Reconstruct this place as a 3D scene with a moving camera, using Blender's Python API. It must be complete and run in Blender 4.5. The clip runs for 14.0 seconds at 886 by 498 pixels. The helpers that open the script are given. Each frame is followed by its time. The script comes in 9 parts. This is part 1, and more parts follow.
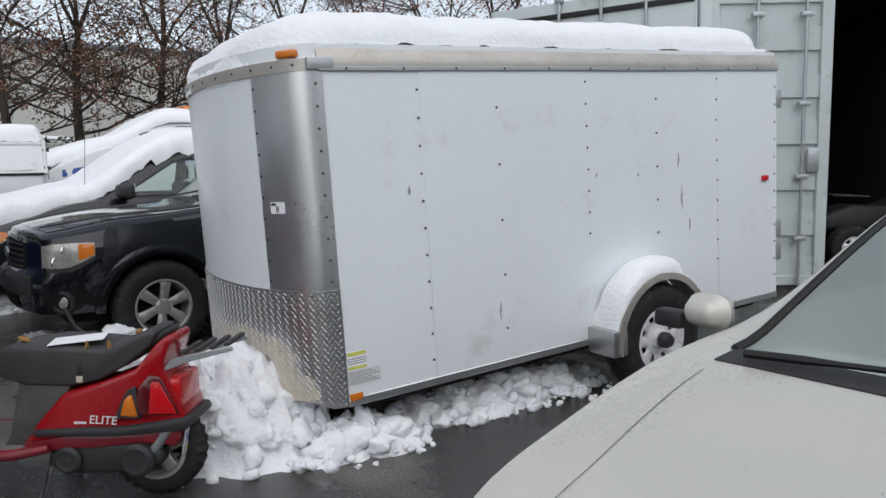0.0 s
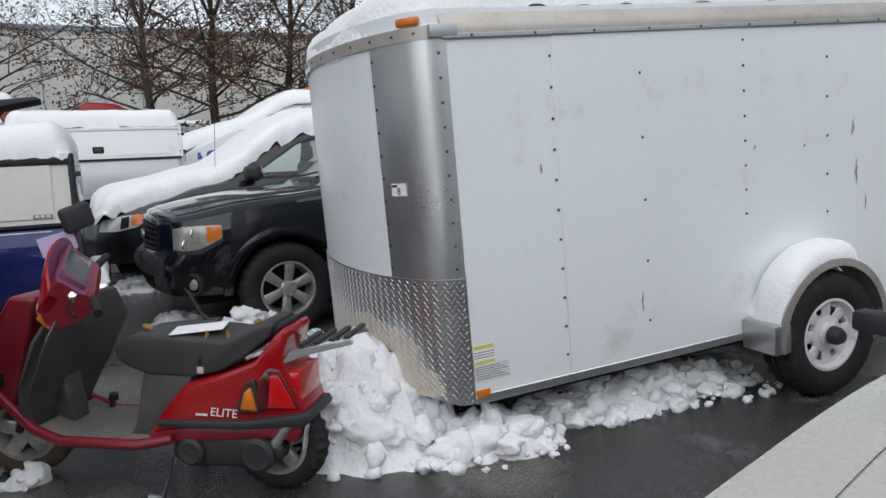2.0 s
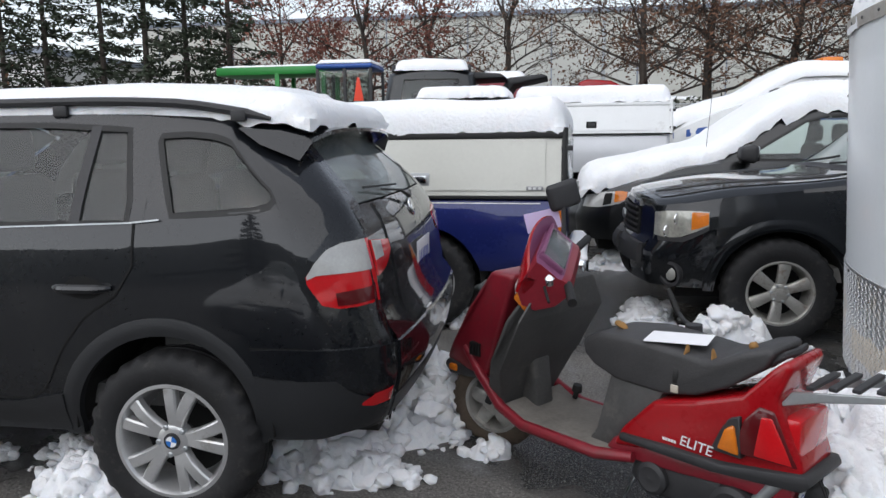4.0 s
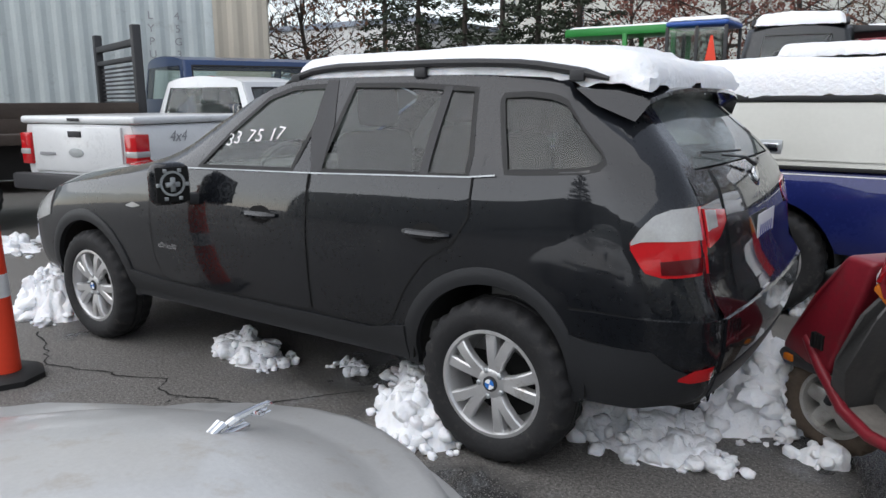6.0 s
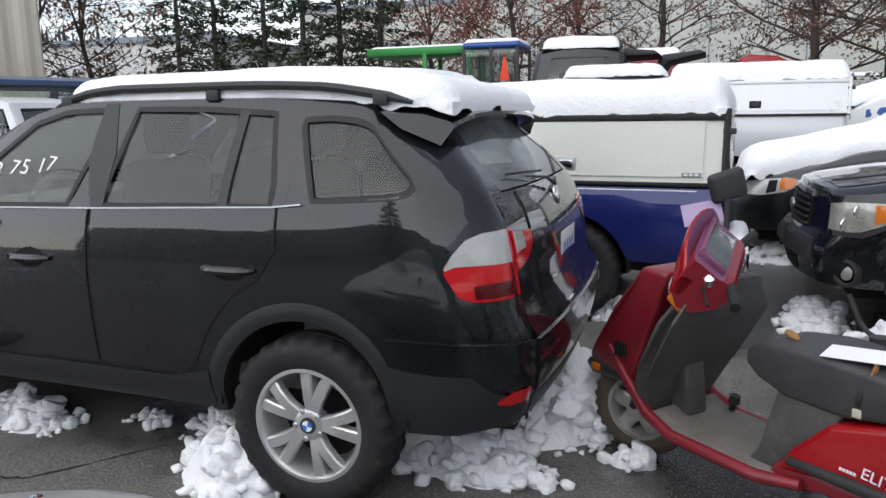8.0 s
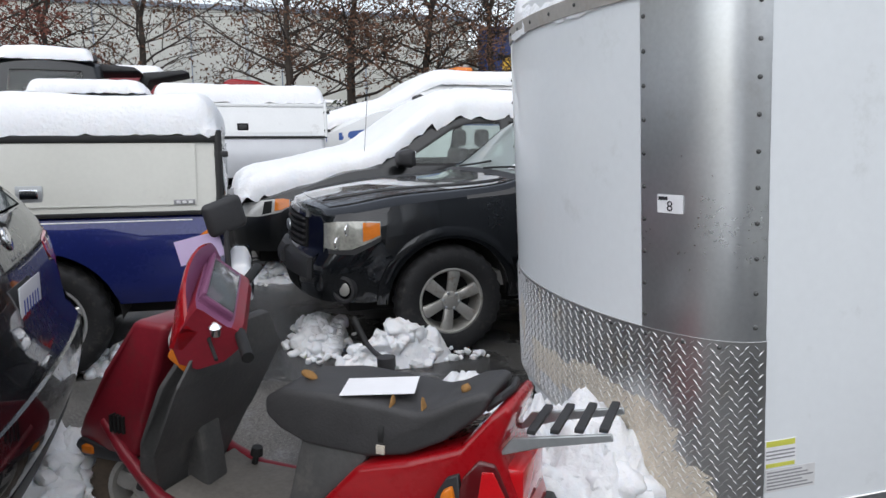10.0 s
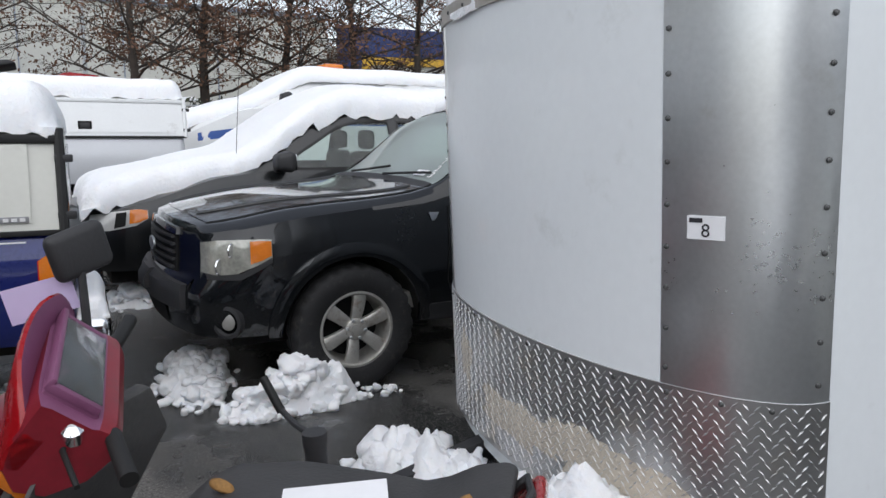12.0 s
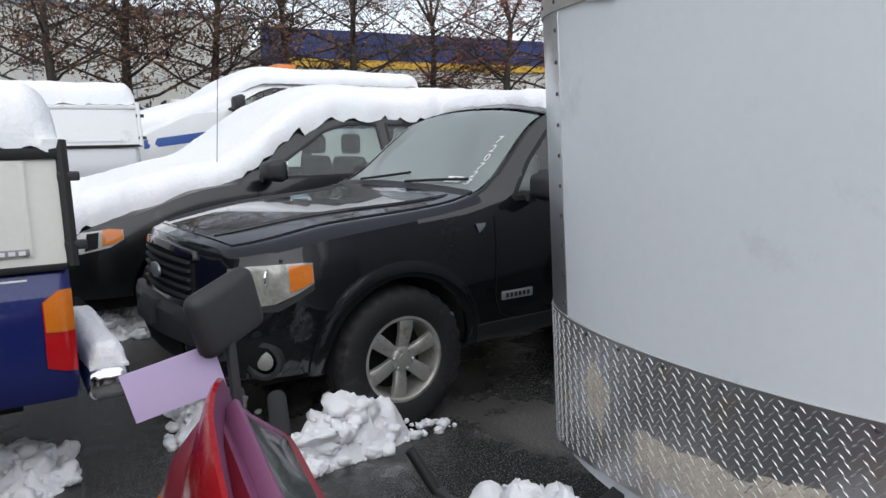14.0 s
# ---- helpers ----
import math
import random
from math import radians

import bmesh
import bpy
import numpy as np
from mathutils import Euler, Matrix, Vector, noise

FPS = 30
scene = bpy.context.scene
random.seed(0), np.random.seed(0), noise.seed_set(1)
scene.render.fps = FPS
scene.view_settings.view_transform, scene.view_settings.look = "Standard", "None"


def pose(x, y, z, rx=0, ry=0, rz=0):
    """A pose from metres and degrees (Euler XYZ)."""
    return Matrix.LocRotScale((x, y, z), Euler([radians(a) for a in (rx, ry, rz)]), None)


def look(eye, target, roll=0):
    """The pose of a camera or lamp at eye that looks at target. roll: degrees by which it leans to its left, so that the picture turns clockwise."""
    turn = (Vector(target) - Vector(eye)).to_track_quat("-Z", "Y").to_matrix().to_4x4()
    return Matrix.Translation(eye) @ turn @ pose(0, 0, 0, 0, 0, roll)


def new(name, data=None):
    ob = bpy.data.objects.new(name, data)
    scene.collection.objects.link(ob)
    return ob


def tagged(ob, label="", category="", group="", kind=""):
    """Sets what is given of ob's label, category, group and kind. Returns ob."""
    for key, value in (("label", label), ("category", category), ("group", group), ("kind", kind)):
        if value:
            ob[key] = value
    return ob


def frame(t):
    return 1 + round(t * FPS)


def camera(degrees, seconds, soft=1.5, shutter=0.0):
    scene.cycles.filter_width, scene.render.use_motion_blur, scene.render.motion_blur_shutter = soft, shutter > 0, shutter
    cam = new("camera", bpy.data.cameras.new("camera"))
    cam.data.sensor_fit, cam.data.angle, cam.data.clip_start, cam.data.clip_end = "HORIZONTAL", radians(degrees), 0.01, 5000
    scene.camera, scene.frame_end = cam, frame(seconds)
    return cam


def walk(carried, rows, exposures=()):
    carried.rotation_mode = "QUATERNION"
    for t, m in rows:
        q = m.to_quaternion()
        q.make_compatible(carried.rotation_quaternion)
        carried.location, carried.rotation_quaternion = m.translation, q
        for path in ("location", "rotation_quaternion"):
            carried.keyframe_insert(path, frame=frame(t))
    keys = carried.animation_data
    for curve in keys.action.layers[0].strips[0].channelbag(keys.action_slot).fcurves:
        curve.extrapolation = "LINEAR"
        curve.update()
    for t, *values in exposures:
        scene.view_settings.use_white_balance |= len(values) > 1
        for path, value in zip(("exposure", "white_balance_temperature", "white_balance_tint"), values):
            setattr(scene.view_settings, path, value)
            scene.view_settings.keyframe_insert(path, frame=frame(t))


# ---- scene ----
cam = camera(62.4, 14.0)
PATH = [
    (0, (1.225, -3.164, 1.428), (2.418, -1.575, 1.202), -1.0),
    (0.5, (1.286, -3.159, 1.421), (2.43, -1.537, 1.179), -1.3),
    (1, (1.349, -3.128, 1.411), (2.437, -1.47, 1.151), -1.8),
    (1.5, (1.361, -3.02, 1.414), (2.377, -1.319, 1.139), -2.1),
    (2, (1.363, -2.872, 1.431), (2.273, -1.114, 1.15), -2.3),
    (2.5, (1.412, -2.737, 1.441), (2.141, -0.896, 1.16), -2.3),
    (3, (1.483, -2.599, 1.441), (1.943, -0.673, 1.16), -1.9),
    (3.5, (1.436, -2.456, 1.432), (1.534, -0.48, 1.141), -1.2),
    (4, (1.38, -2.348, 1.437), (1.08, -0.394, 1.128), -0.7),
    (4.2, (1.38, -2.303, 1.423), (0.937, -0.379, 1.108), -0.3),
    (6.3, (1.389, -2.313, 1.435), (0.262, -0.711, 1.03), -0.3),
    (6.5, (1.39, -2.308, 1.438), (0.269, -0.703, 1.032), -0.4),
    (7, (1.403, -2.297, 1.437), (0.35, -0.644, 1.039), -0.6),
    (7.5, (1.394, -2.269, 1.437), (0.499, -0.52, 1.06), -0.6),
    (8, (1.339, -2.195, 1.453), (0.67, -0.345, 1.095), -0.7),
    (8.5, (1.284, -2.118, 1.457), (0.895, -0.186, 1.117), -0.6),
    (9, (1.289, -2.013, 1.452), (1.232, -0.04, 1.127), -0.4),
    (9.2, (1.323, -1.954, 1.457), (1.406, 0.019, 1.138), -0.3),
    (11.3, (1.366, -1.369, 1.447), (2.4, 0.313, 1.129), -0.0),
    (11.5, (1.369, -1.264, 1.456), (2.382, 0.432, 1.142), 0.2),
    (12, (1.333, -1.053, 1.452), (2.297, 0.672, 1.145), 0.3),
    (12.5, (1.222, -0.836, 1.468), (2.173, 0.898, 1.166), -0.1),
    (13, (1.142, -0.638, 1.466), (2.126, 1.077, 1.165), -0.6),
    (13.5, (1.093, -0.445, 1.464), (2.149, 1.227, 1.163), -0.9),
    (14, (1.01, -0.317, 1.468), (2.144, 1.301, 1.161), -1.0),
]
walk(cam, [(t, look(eye, target, roll)) for t, eye, target, roll in PATH], [(0.0, 0.12), (2.6, 0.12), (4.0, 0.44), (6.5, 0.58), (9.0, 0.54), (11.5, 0.36), (14.0, 0.40)])

# ---- daylight: overcast winter noon ----
world = bpy.data.worlds.new("overcast")
scene.world = world
world.use_nodes = True
wn, wl = world.node_tree.nodes, world.node_tree.links
wn.clear()
sky = wn.new("ShaderNodeTexSky")
sky.sky_type, sky.sun_disc = "NISHITA", False
sky.sun_elevation, sky.sun_rotation = radians(50), radians(205)
sky.air_density, sky.dust_density, sky.ozone_density = 1.0, 0.6, 1.0
hsv = wn.new("ShaderNodeHueSaturation")
hsv.inputs["Saturation"].default_value = 0.40
bgd = wn.new("ShaderNodeBackground")
bgd.inputs["Strength"].default_value = 0.15
wout = wn.new("ShaderNodeOutputWorld")
wl.new(sky.outputs[0], hsv.inputs["Color"])
wl.new(hsv.outputs[0], bgd.inputs["Color"])
wl.new(bgd.outputs[0], wout.inputs["Surface"])
sun = new("sun", bpy.data.lights.new("sun", "SUN"))
sun.data.energy, sun.data.angle, sun.data.color = 1.5, radians(110), (1.0, 0.98, 0.96)
sun.matrix_world = look((0, 0, 0), (math.sin(radians(205)) * -0.64, math.cos(radians(205)) * -0.64, -0.77))


# ---- materials ----
def mat(name, base, rough=0.5, metal=0.0, var=0.12, scale=3.0, fine=40.0, bump=0.0, coat=0.0, dirt=None,
        dirt_amount=0.0, rough_var=0.1, bump_scale=None, random_tint=0.0, trans=0.0, ior=1.45, sub=0.0):
    """A surface with broad and fine variation of tone, roughness and relief."""
    m = bpy.data.materials.new(name)
    m.use_nodes = True
    n, l = m.node_tree.nodes, m.node_tree.links
    b = n["Principled BSDF"]
    tc = n.new("ShaderNodeTexCoord")
    n1, n2 = n.new("ShaderNodeTexNoise"), n.new("ShaderNodeTexNoise")
    n1.inputs["Scale"].default_value, n1.inputs["Detail"].default_value = scale, 4
    n2.inputs["Scale"].default_value, n2.inputs["Detail"].default_value = fine, 3
    for k in (n1, n2):
        l.new(tc.outputs["Object"], k.inputs["Vector"])
    mixn = n.new("ShaderNodeMath")
    mixn.operation = "MULTIPLY_ADD"
    l.new(n1.outputs["Fac"], mixn.inputs[0])
    mixn.inputs[1].default_value = 0.65
    half = n.new("ShaderNodeMath")
    half.operation = "MULTIPLY"
    half.inputs[1].default_value = 0.35
    l.new(n2.outputs["Fac"], half.inputs[0])
    l.new(half.outputs[0], mixn.inputs[2])
    ramp = n.new("ShaderNodeValToRGB")
    ramp.color_ramp.elements[0].position, ramp.color_ramp.elements[1].position = 0.3, 0.7
    lo = [max(c * (1 - var), 0) for c in base]
    hi = [min(c * (1 + var), 1) for c in base]
    ramp.color_ramp.elements[0].color, ramp.color_ramp.elements[1].color = (*lo, 1), (*hi, 1)
    l.new(mixn.outputs[0], ramp.inputs["Fac"])
    col = ramp.outputs["Color"]
    if dirt:
        n3 = n.new("ShaderNodeTexNoise")
        n3.inputs["Scale"].default_value, n3.inputs["Detail"].default_value = scale * 1.7, 8
        n3.inputs["Roughness"].default_value = 0.7
        l.new(tc.outputs["Object"], n3.inputs["Vector"])
        r3 = n.new("ShaderNodeValToRGB")
        r3.color_ramp.elements[0].position = 0.62 - dirt_amount * 0.3
        r3.color_ramp.elements[1].position = 0.80 - dirt_amount * 0.2
        l.new(n3.outputs["Fac"], r3.inputs["Fac"])
        mx = n.new("ShaderNodeMix")
        mx.data_type = "RGBA"
        l.new(r3.outputs["Color"], mx.inputs["Factor"])
        l.new(col, mx.inputs["A"])
        mx.inputs["B"].default_value = (*dirt, 1)
        col = mx.outputs["Result"]
    if random_tint:
        oi = n.new("ShaderNodeObjectInfo")
        hs = n.new("ShaderNodeHueSaturation")
        mr = n.new("ShaderNodeMapRange")
        mr.inputs["To Min"].default_value, mr.inputs["To Max"].default_value = 1 - random_tint, 1 + random_tint
        l.new(oi.outputs["Random"], mr.inputs["Value"])
        l.new(mr.outputs[0], hs.inputs["Value"])
        l.new(col, hs.inputs["Color"])
        col = hs.outputs["Color"]
    l.new(col, b.inputs["Base Color"])
    rr = n.new("ShaderNodeMapRange")
    rr.inputs["To Min"].default_value, rr.inputs["To Max"].default_value = max(rough - rough_var, 0.02), min(rough + rough_var, 1)
    l.new(mixn.outputs[0], rr.inputs["Value"])
    l.new(rr.outputs[0], b.inputs["Roughness"])
    b.inputs["Metallic"].default_value = metal
    b.inputs["Coat Weight"].default_value = coat
    b.inputs["Coat Roughness"].default_value = 0.03
    b.inputs["Specular IOR Level"].default_value = 0.5 if coat < 0.6 else 0.12
    b.inputs["Transmission Weight"].default_value = trans
    b.inputs["IOR"].default_value = ior
    if sub:
        b.inputs["Subsurface Weight"].default_value = sub
        b.inputs["Subsurface Radius"].default_value = (0.03, 0.035, 0.04)
    if bump:
        bp = n.new("ShaderNodeBump")
        bp.inputs["Strength"].default_value, bp.inputs["Distance"].default_value = min(bump, 1), 0.01 * max(bump, 1)
        src = n2
        if bump_scale:
            src = n.new("ShaderNodeTexNoise")
            src.inputs["Scale"].default_value, src.inputs["Detail"].default_value = bump_scale, 6
            l.new(tc.outputs["Object"], src.inputs["Vector"])
        l.new(src.outputs["Fac"], bp.inputs["Height"])
        l.new(bp.outputs["Normal"], b.inputs["Normal"])
    return m


M = {}
M["black_paint"] = mat("black_paint", (0.006, 0.007, 0.0085), 0.25, 0.0, 0.2, 1.5, 60, coat=1.0, rough_var=0.08)
M["black_paint_worn"] = mat("road_filmed_black_paint", (0.0075, 0.0085, 0.0105), 0.28, 0.0, 0.25, 1.2, 50, coat=1.0, dirt=(0.014, 0.015, 0.016), dirt_amount=0.2)
M["black_paint_dusty"] = mat("black_paint_dusty", (0.006, 0.007, 0.008), 0.3, 0.0, 0.25, 2.5, 60, coat=0.5, dirt=(0.03, 0.03, 0.028), dirt_amount=0.15)
M["blue_paint"] = mat("blue_paint", (0.014, 0.022, 0.13), 0.28, 0.1, 0.15, 2, 50, coat=0.9)
M["canopy_white"] = mat("cream_fibreglass", (0.56, 0.56, 0.51), 0.35, 0.0, 0.05, 2, 40, coat=0.3, dirt=(0.42, 0.41, 0.37), dirt_amount=0.1)
M["white_paint"] = mat("white_paint", (0.72, 0.73, 0.73), 0.3, 0.0, 0.04, 2, 40, coat=0.5, dirt=(0.45, 0.44, 0.42), dirt_amount=0.1)
M["silver_paint"] = mat("silver_paint", (0.5, 0.51, 0.53), 0.35, 0.25, 0.06, 2, 50, coat=0.6)
M["jag_silver"] = mat("aged_silver_paint", (0.56, 0.56, 0.55), 0.34, 0.3, 0.1, 4, 90, coat=0.5, dirt=(0.42, 0.37, 0.31), dirt_amount=0.2, bump=0.06)
M["champagne"] = mat("champagne_paint", (0.60, 0.59, 0.53), 0.3, 0.15, 0.05, 2, 60, coat=0.7, dirt=(0.5, 0.48, 0.42), dirt_amount=0.1)
M["navy_paint"] = mat("navy_paint", (0.02, 0.045, 0.12), 0.35, 0.0, 0.12, 2, 50, coat=0.5)
M["red_paint"] = mat("red_paint", (0.30, 0.005, 0.009), 0.28, 0.0, 0.15, 3, 60, coat=0.8, dirt=(0.25, 0.02, 0.02), dirt_amount=0.18)
M["dark_red"] = mat("faded_dark_red_plastic", (0.20, 0.012, 0.022), 0.4, 0.0, 0.18, 5, 60, coat=0.2, dirt=(0.13, 0.03, 0.03), dirt_amount=0.25)
M["green_paint"] = mat("green_paint", (0.03, 0.24, 0.05), 0.4, 0.0, 0.1, 2, 50)
M["tractor_blue"] = mat("tractor_blue", (0.03, 0.09, 0.32), 0.4, 0.0, 0.1, 2, 50)
M["trailer_white"] = mat("white_sheet_aluminium", (0.77, 0.80, 0.82), 0.33, 0.0, 0.035, 1.2, 30, coat=0.25, dirt=(0.58, 0.60, 0.59), dirt_amount=0.12, bump=0.03, bump_scale=2.5)
M["aluminium"] = mat("brushed_aluminium", (0.64, 0.655, 0.67), 0.30, 0.9, 0.1, 1.6, 70, dirt=(0.50, 0.49, 0.47), dirt_amount=0.15, bump=0.04, bump_scale=3)
M["dull_aluminium"] = mat("weathered_aluminium", (0.50, 0.47, 0.43), 0.5, 0.75, 0.15, 5, 60, dirt=(0.42, 0.36, 0.28), dirt_amount=0.25, bump=0.05)
M["tread_plate"] = mat("tread_plate", (0.52, 0.52, 0.52), 0.34, 0.9, 0.12, 3, 60, dirt=(0.50, 0.45, 0.38), dirt_amount=0.22)
M["tread_dirt"] = mat("dried_mud", (0.62, 0.56, 0.47), 0.8, 0.2, 0.2, 12, 90, bump=0.3)
M["chrome"] = mat("chrome", (0.75, 0.76, 0.78), 0.12, 1.0, 0.05, 4, 40, rough_var=0.06)
M["alloy"] = mat("silver_alloy", (0.62, 0.62, 0.62), 0.33, 0.7, 0.08, 6, 80, dirt=(0.30, 0.26, 0.21), dirt_amount=0.16)
M["alloy_dirty"] = mat("brake_dusted_alloy", (0.47, 0.46, 0.43), 0.42, 0.6, 0.15, 8, 80, dirt=(0.22, 0.16, 0.11), dirt_amount=0.3)
M["steel_white"] = mat("white_painted_steel", (0.70, 0.70, 0.70), 0.4, 0.0, 0.06, 8, 60, dirt=(0.3, 0.24, 0.18), dirt_amount=0.2)
M["tyre"] = mat("tyre_rubber", (0.014, 0.014, 0.015), 0.75, 0.0, 0.3, 8, 60, bump=0.25, dirt=(0.06, 0.055, 0.05), dirt_amount=0.25)
M["tyre_mud"] = mat("muddy_tyre", (0.10, 0.075, 0.055), 0.85, 0.0, 0.3, 8, 60, bump=0.25)
M["black_plastic"] = mat("black_plastic", (0.03, 0.03, 0.032), 0.55, 0.0, 0.2, 6, 90, bump=0.08)
M["grey_cladding"] = mat("textured_cladding", (0.020, 0.021, 0.023), 0.5, 0.0, 0.15, 4, 120, bump=0.1)
M["rubber"] = mat("black_rubber", (0.012, 0.012, 0.012), 0.6, 0.0, 0.2, 6, 60)
# near-black; stands in for shade in openings such as grille and intake
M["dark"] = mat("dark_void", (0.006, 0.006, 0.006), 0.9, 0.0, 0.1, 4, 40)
M["underbody"] = mat("underbody", (0.02, 0.019, 0.018), 0.85, 0.0, 0.3, 5, 40, bump=0.2)
M["interior"] = mat("interior_trim", (0.13, 0.13, 0.128), 0.7, 0.0, 0.2, 5, 60)
M["interior_light"] = mat("light_interior", (0.45, 0.45, 0.43), 0.8, 0.0, 0.1, 5, 60)
M["seat_fabric"] = mat("seat_fabric", (0.05, 0.05, 0.052), 0.85, 0.0, 0.2, 6, 90, bump=0.1)
M["seat_vinyl"] = mat("cracked_black_vinyl", (0.042, 0.041, 0.042), 0.55, 0.0, 0.25, 9, 120, bump=0.12)
M["foam"] = mat("exposed_foam", (0.28, 0.15, 0.05), 0.9, 0.0, 0.3, 30, 120, bump=0.4)
M["snow"] = mat("snow", (0.86, 0.87, 0.89), 0.65, 0.0, 0.03, 2.5, 45, bump=1.0, bump_scale=38, sub=0.25)
M["snow_dirty"] = mat("packed_snow", (0.70, 0.72, 0.74), 0.6, 0.0, 0.06, 5, 40, bump=1.0, bump_scale=30, dirt=(0.30, 0.29, 0.28), dirt_amount=0.08, sub=0.2)
M["red_lens"] = mat("red_lens", (0.50, 0.008, 0.012), 0.12, 0.0, 0.12, 9, 120, coat=1.0)
M["red_lens_dark"] = mat("dark_red_lens", (0.085, 0.005, 0.007), 0.18, 0.0, 0.15, 9, 120, coat=1.0)
M["clear_lens"] = mat("clear_lens", (0.42, 0.42, 0.41), 0.14, 0.1, 0.14, 14, 120, coat=1.0)
M["lamp_lens"] = mat("yellowed_lamp_lens", (0.36, 0.36, 0.32), 0.16, 0.3, 0.35, 16, 60, coat=1.0)
M["amber_lens"] = mat("amber_lens", (0.62, 0.17, 0.015), 0.18, 0.0, 0.15, 12, 100, coat=1.0)
M["plate_white"] = mat("licence_plate", (0.62, 0.64, 0.66), 0.4, 0.0, 0.05, 12, 60)
M["paper"] = mat("paper", (0.80, 0.80, 0.82), 0.7, 0.0, 0.03, 12, 60)
M["purple_paper"] = mat("lilac_paper", (0.60, 0.50, 0.74), 0.7, 0.0, 0.03, 12, 60)
M["ink"] = mat("black_ink", (0.02, 0.02, 0.025), 0.6)
M["ink_grey"] = mat("grey_ink", (0.28, 0.28, 0.29), 0.6)
M["blue_ink"] = mat("blue_ink", (0.03, 0.06, 0.30), 0.5)
M["cap_blue"] = mat("sky_blue_enamel", (0.03, 0.16, 0.50), 0.3)
M["green_ink"] = mat("green_ink", (0.05, 0.30, 0.12), 0.5)
M["yellow_ink"] = mat("yellow_green_ink", (0.62, 0.62, 0.10), 0.5)
M["white_ink"] = mat("white_ink", (0.80, 0.80, 0.80), 0.5)
M["orange"] = mat("orange_plastic", (0.75, 0.055, 0.02), 0.45, 0.0, 0.08, 3, 50)
M["reflective"] = mat("reflective_white_band", (0.68, 0.68, 0.68), 0.35, 0.0, 0.12, 5, 40)
M["container"] = mat("pale_green_grey_container_steel", (0.50, 0.545, 0.54), 0.45, 0.0, 0.08, 1.5, 40, dirt=(0.30, 0.31, 0.30), dirt_amount=0.12)
# near-black walls: the shade inside the open container is put into the colour
M["container_dark"] = mat("shaded_container_interior", (0.012, 0.016, 0.02), 0.7, 0.0, 0.2, 2, 40)
M["galv"] = mat("galvanised_steel", (0.42, 0.44, 0.45), 0.42, 0.7, 0.12, 6, 60)
M["rivet"] = mat("tarnished_rivet", (0.10, 0.10, 0.10), 0.45, 0.6, 0.3, 20, 90)
M["beige_metal"] = mat("beige_metal_cladding", (0.52, 0.47, 0.39), 0.5, 0.0, 0.06, 1, 30, dirt=(0.38, 0.33, 0.27), dirt_amount=0.12)
M["wood"] = mat("weathered_dark_wood", (0.055, 0.042, 0.034), 0.85, 0.0, 0.3, 5, 50, bump=0.3)
M["warehouse"] = mat("pale_concrete_panels", (0.50, 0.50, 0.46), 0.8, 0.0, 0.05, 0.2, 3, dirt=(0.42, 0.42, 0.39), dirt_amount=0.12)
M["warehouse_blue"] = mat("navy_fascia", (0.02, 0.035, 0.12), 0.6, 0.0, 0.08, 0.5, 6)
M["warehouse_yellow"] = mat("yellow_fascia", (0.55, 0.33, 0.04), 0.6, 0.0, 0.08, 0.5, 6)
M["house_white"] = mat("white_render", (0.55, 0.55, 0.54), 0.8, 0.0, 0.06, 0.5, 8)
M["grey_wall"] = mat("blue_grey_wall", (0.22, 0.25, 0.30), 0.7, 0.0, 0.08, 0.5, 8)
M["bark"] = mat("bark", (0.055, 0.045, 0.038), 0.9, 0.0, 0.35, 3, 30, bump=0.6)
M["brown_leaf"] = mat("dry_oak_leaf", (0.13, 0.065, 0.038), 0.8, 0.0, 0.5, 1.2, 8)
M["red_leaf"] = mat("dry_russet_leaf", (0.17, 0.06, 0.042), 0.8, 0.0, 0.5, 1.2, 8)
M["needles"] = mat("conifer_needles", (0.022, 0.032, 0.016), 0.8, 0.0, 0.5, 1.5, 8)
M["hedge"] = mat("hedge_leaf", (0.03, 0.035, 0.02), 0.8, 0.0, 0.5, 2, 8)
M["far_forest"] = mat("far_forest", (0.035, 0.045, 0.045), 0.9, 0.0, 0.4, 0.1, 1)
M["faded_plastic"] = mat("sun_faded_black_plastic", (0.060, 0.059, 0.058), 0.6, 0.0, 0.3, 5, 70, bump=0.1, dirt=(0.11, 0.105, 0.095), dirt_amount=0.2)
M["grey_floor"] = mat("worn_floor_plastic", (0.15, 0.138, 0.122), 0.7, 0.0, 0.3, 8, 60, bump=0.15)
M["purple_plastic"] = mat("faded_purple_plastic", (0.19, 0.065, 0.135), 0.45, 0.0, 0.15, 6, 60)
M["dial_face"] = mat("dial_face", (0.26, 0.28, 0.28), 0.4, 0.0, 0.2, 15, 90)
M["wire"] = mat("fence_wire", (0.10, 0.105, 0.105), 0.5, 0.6, 0.1, 3, 30)


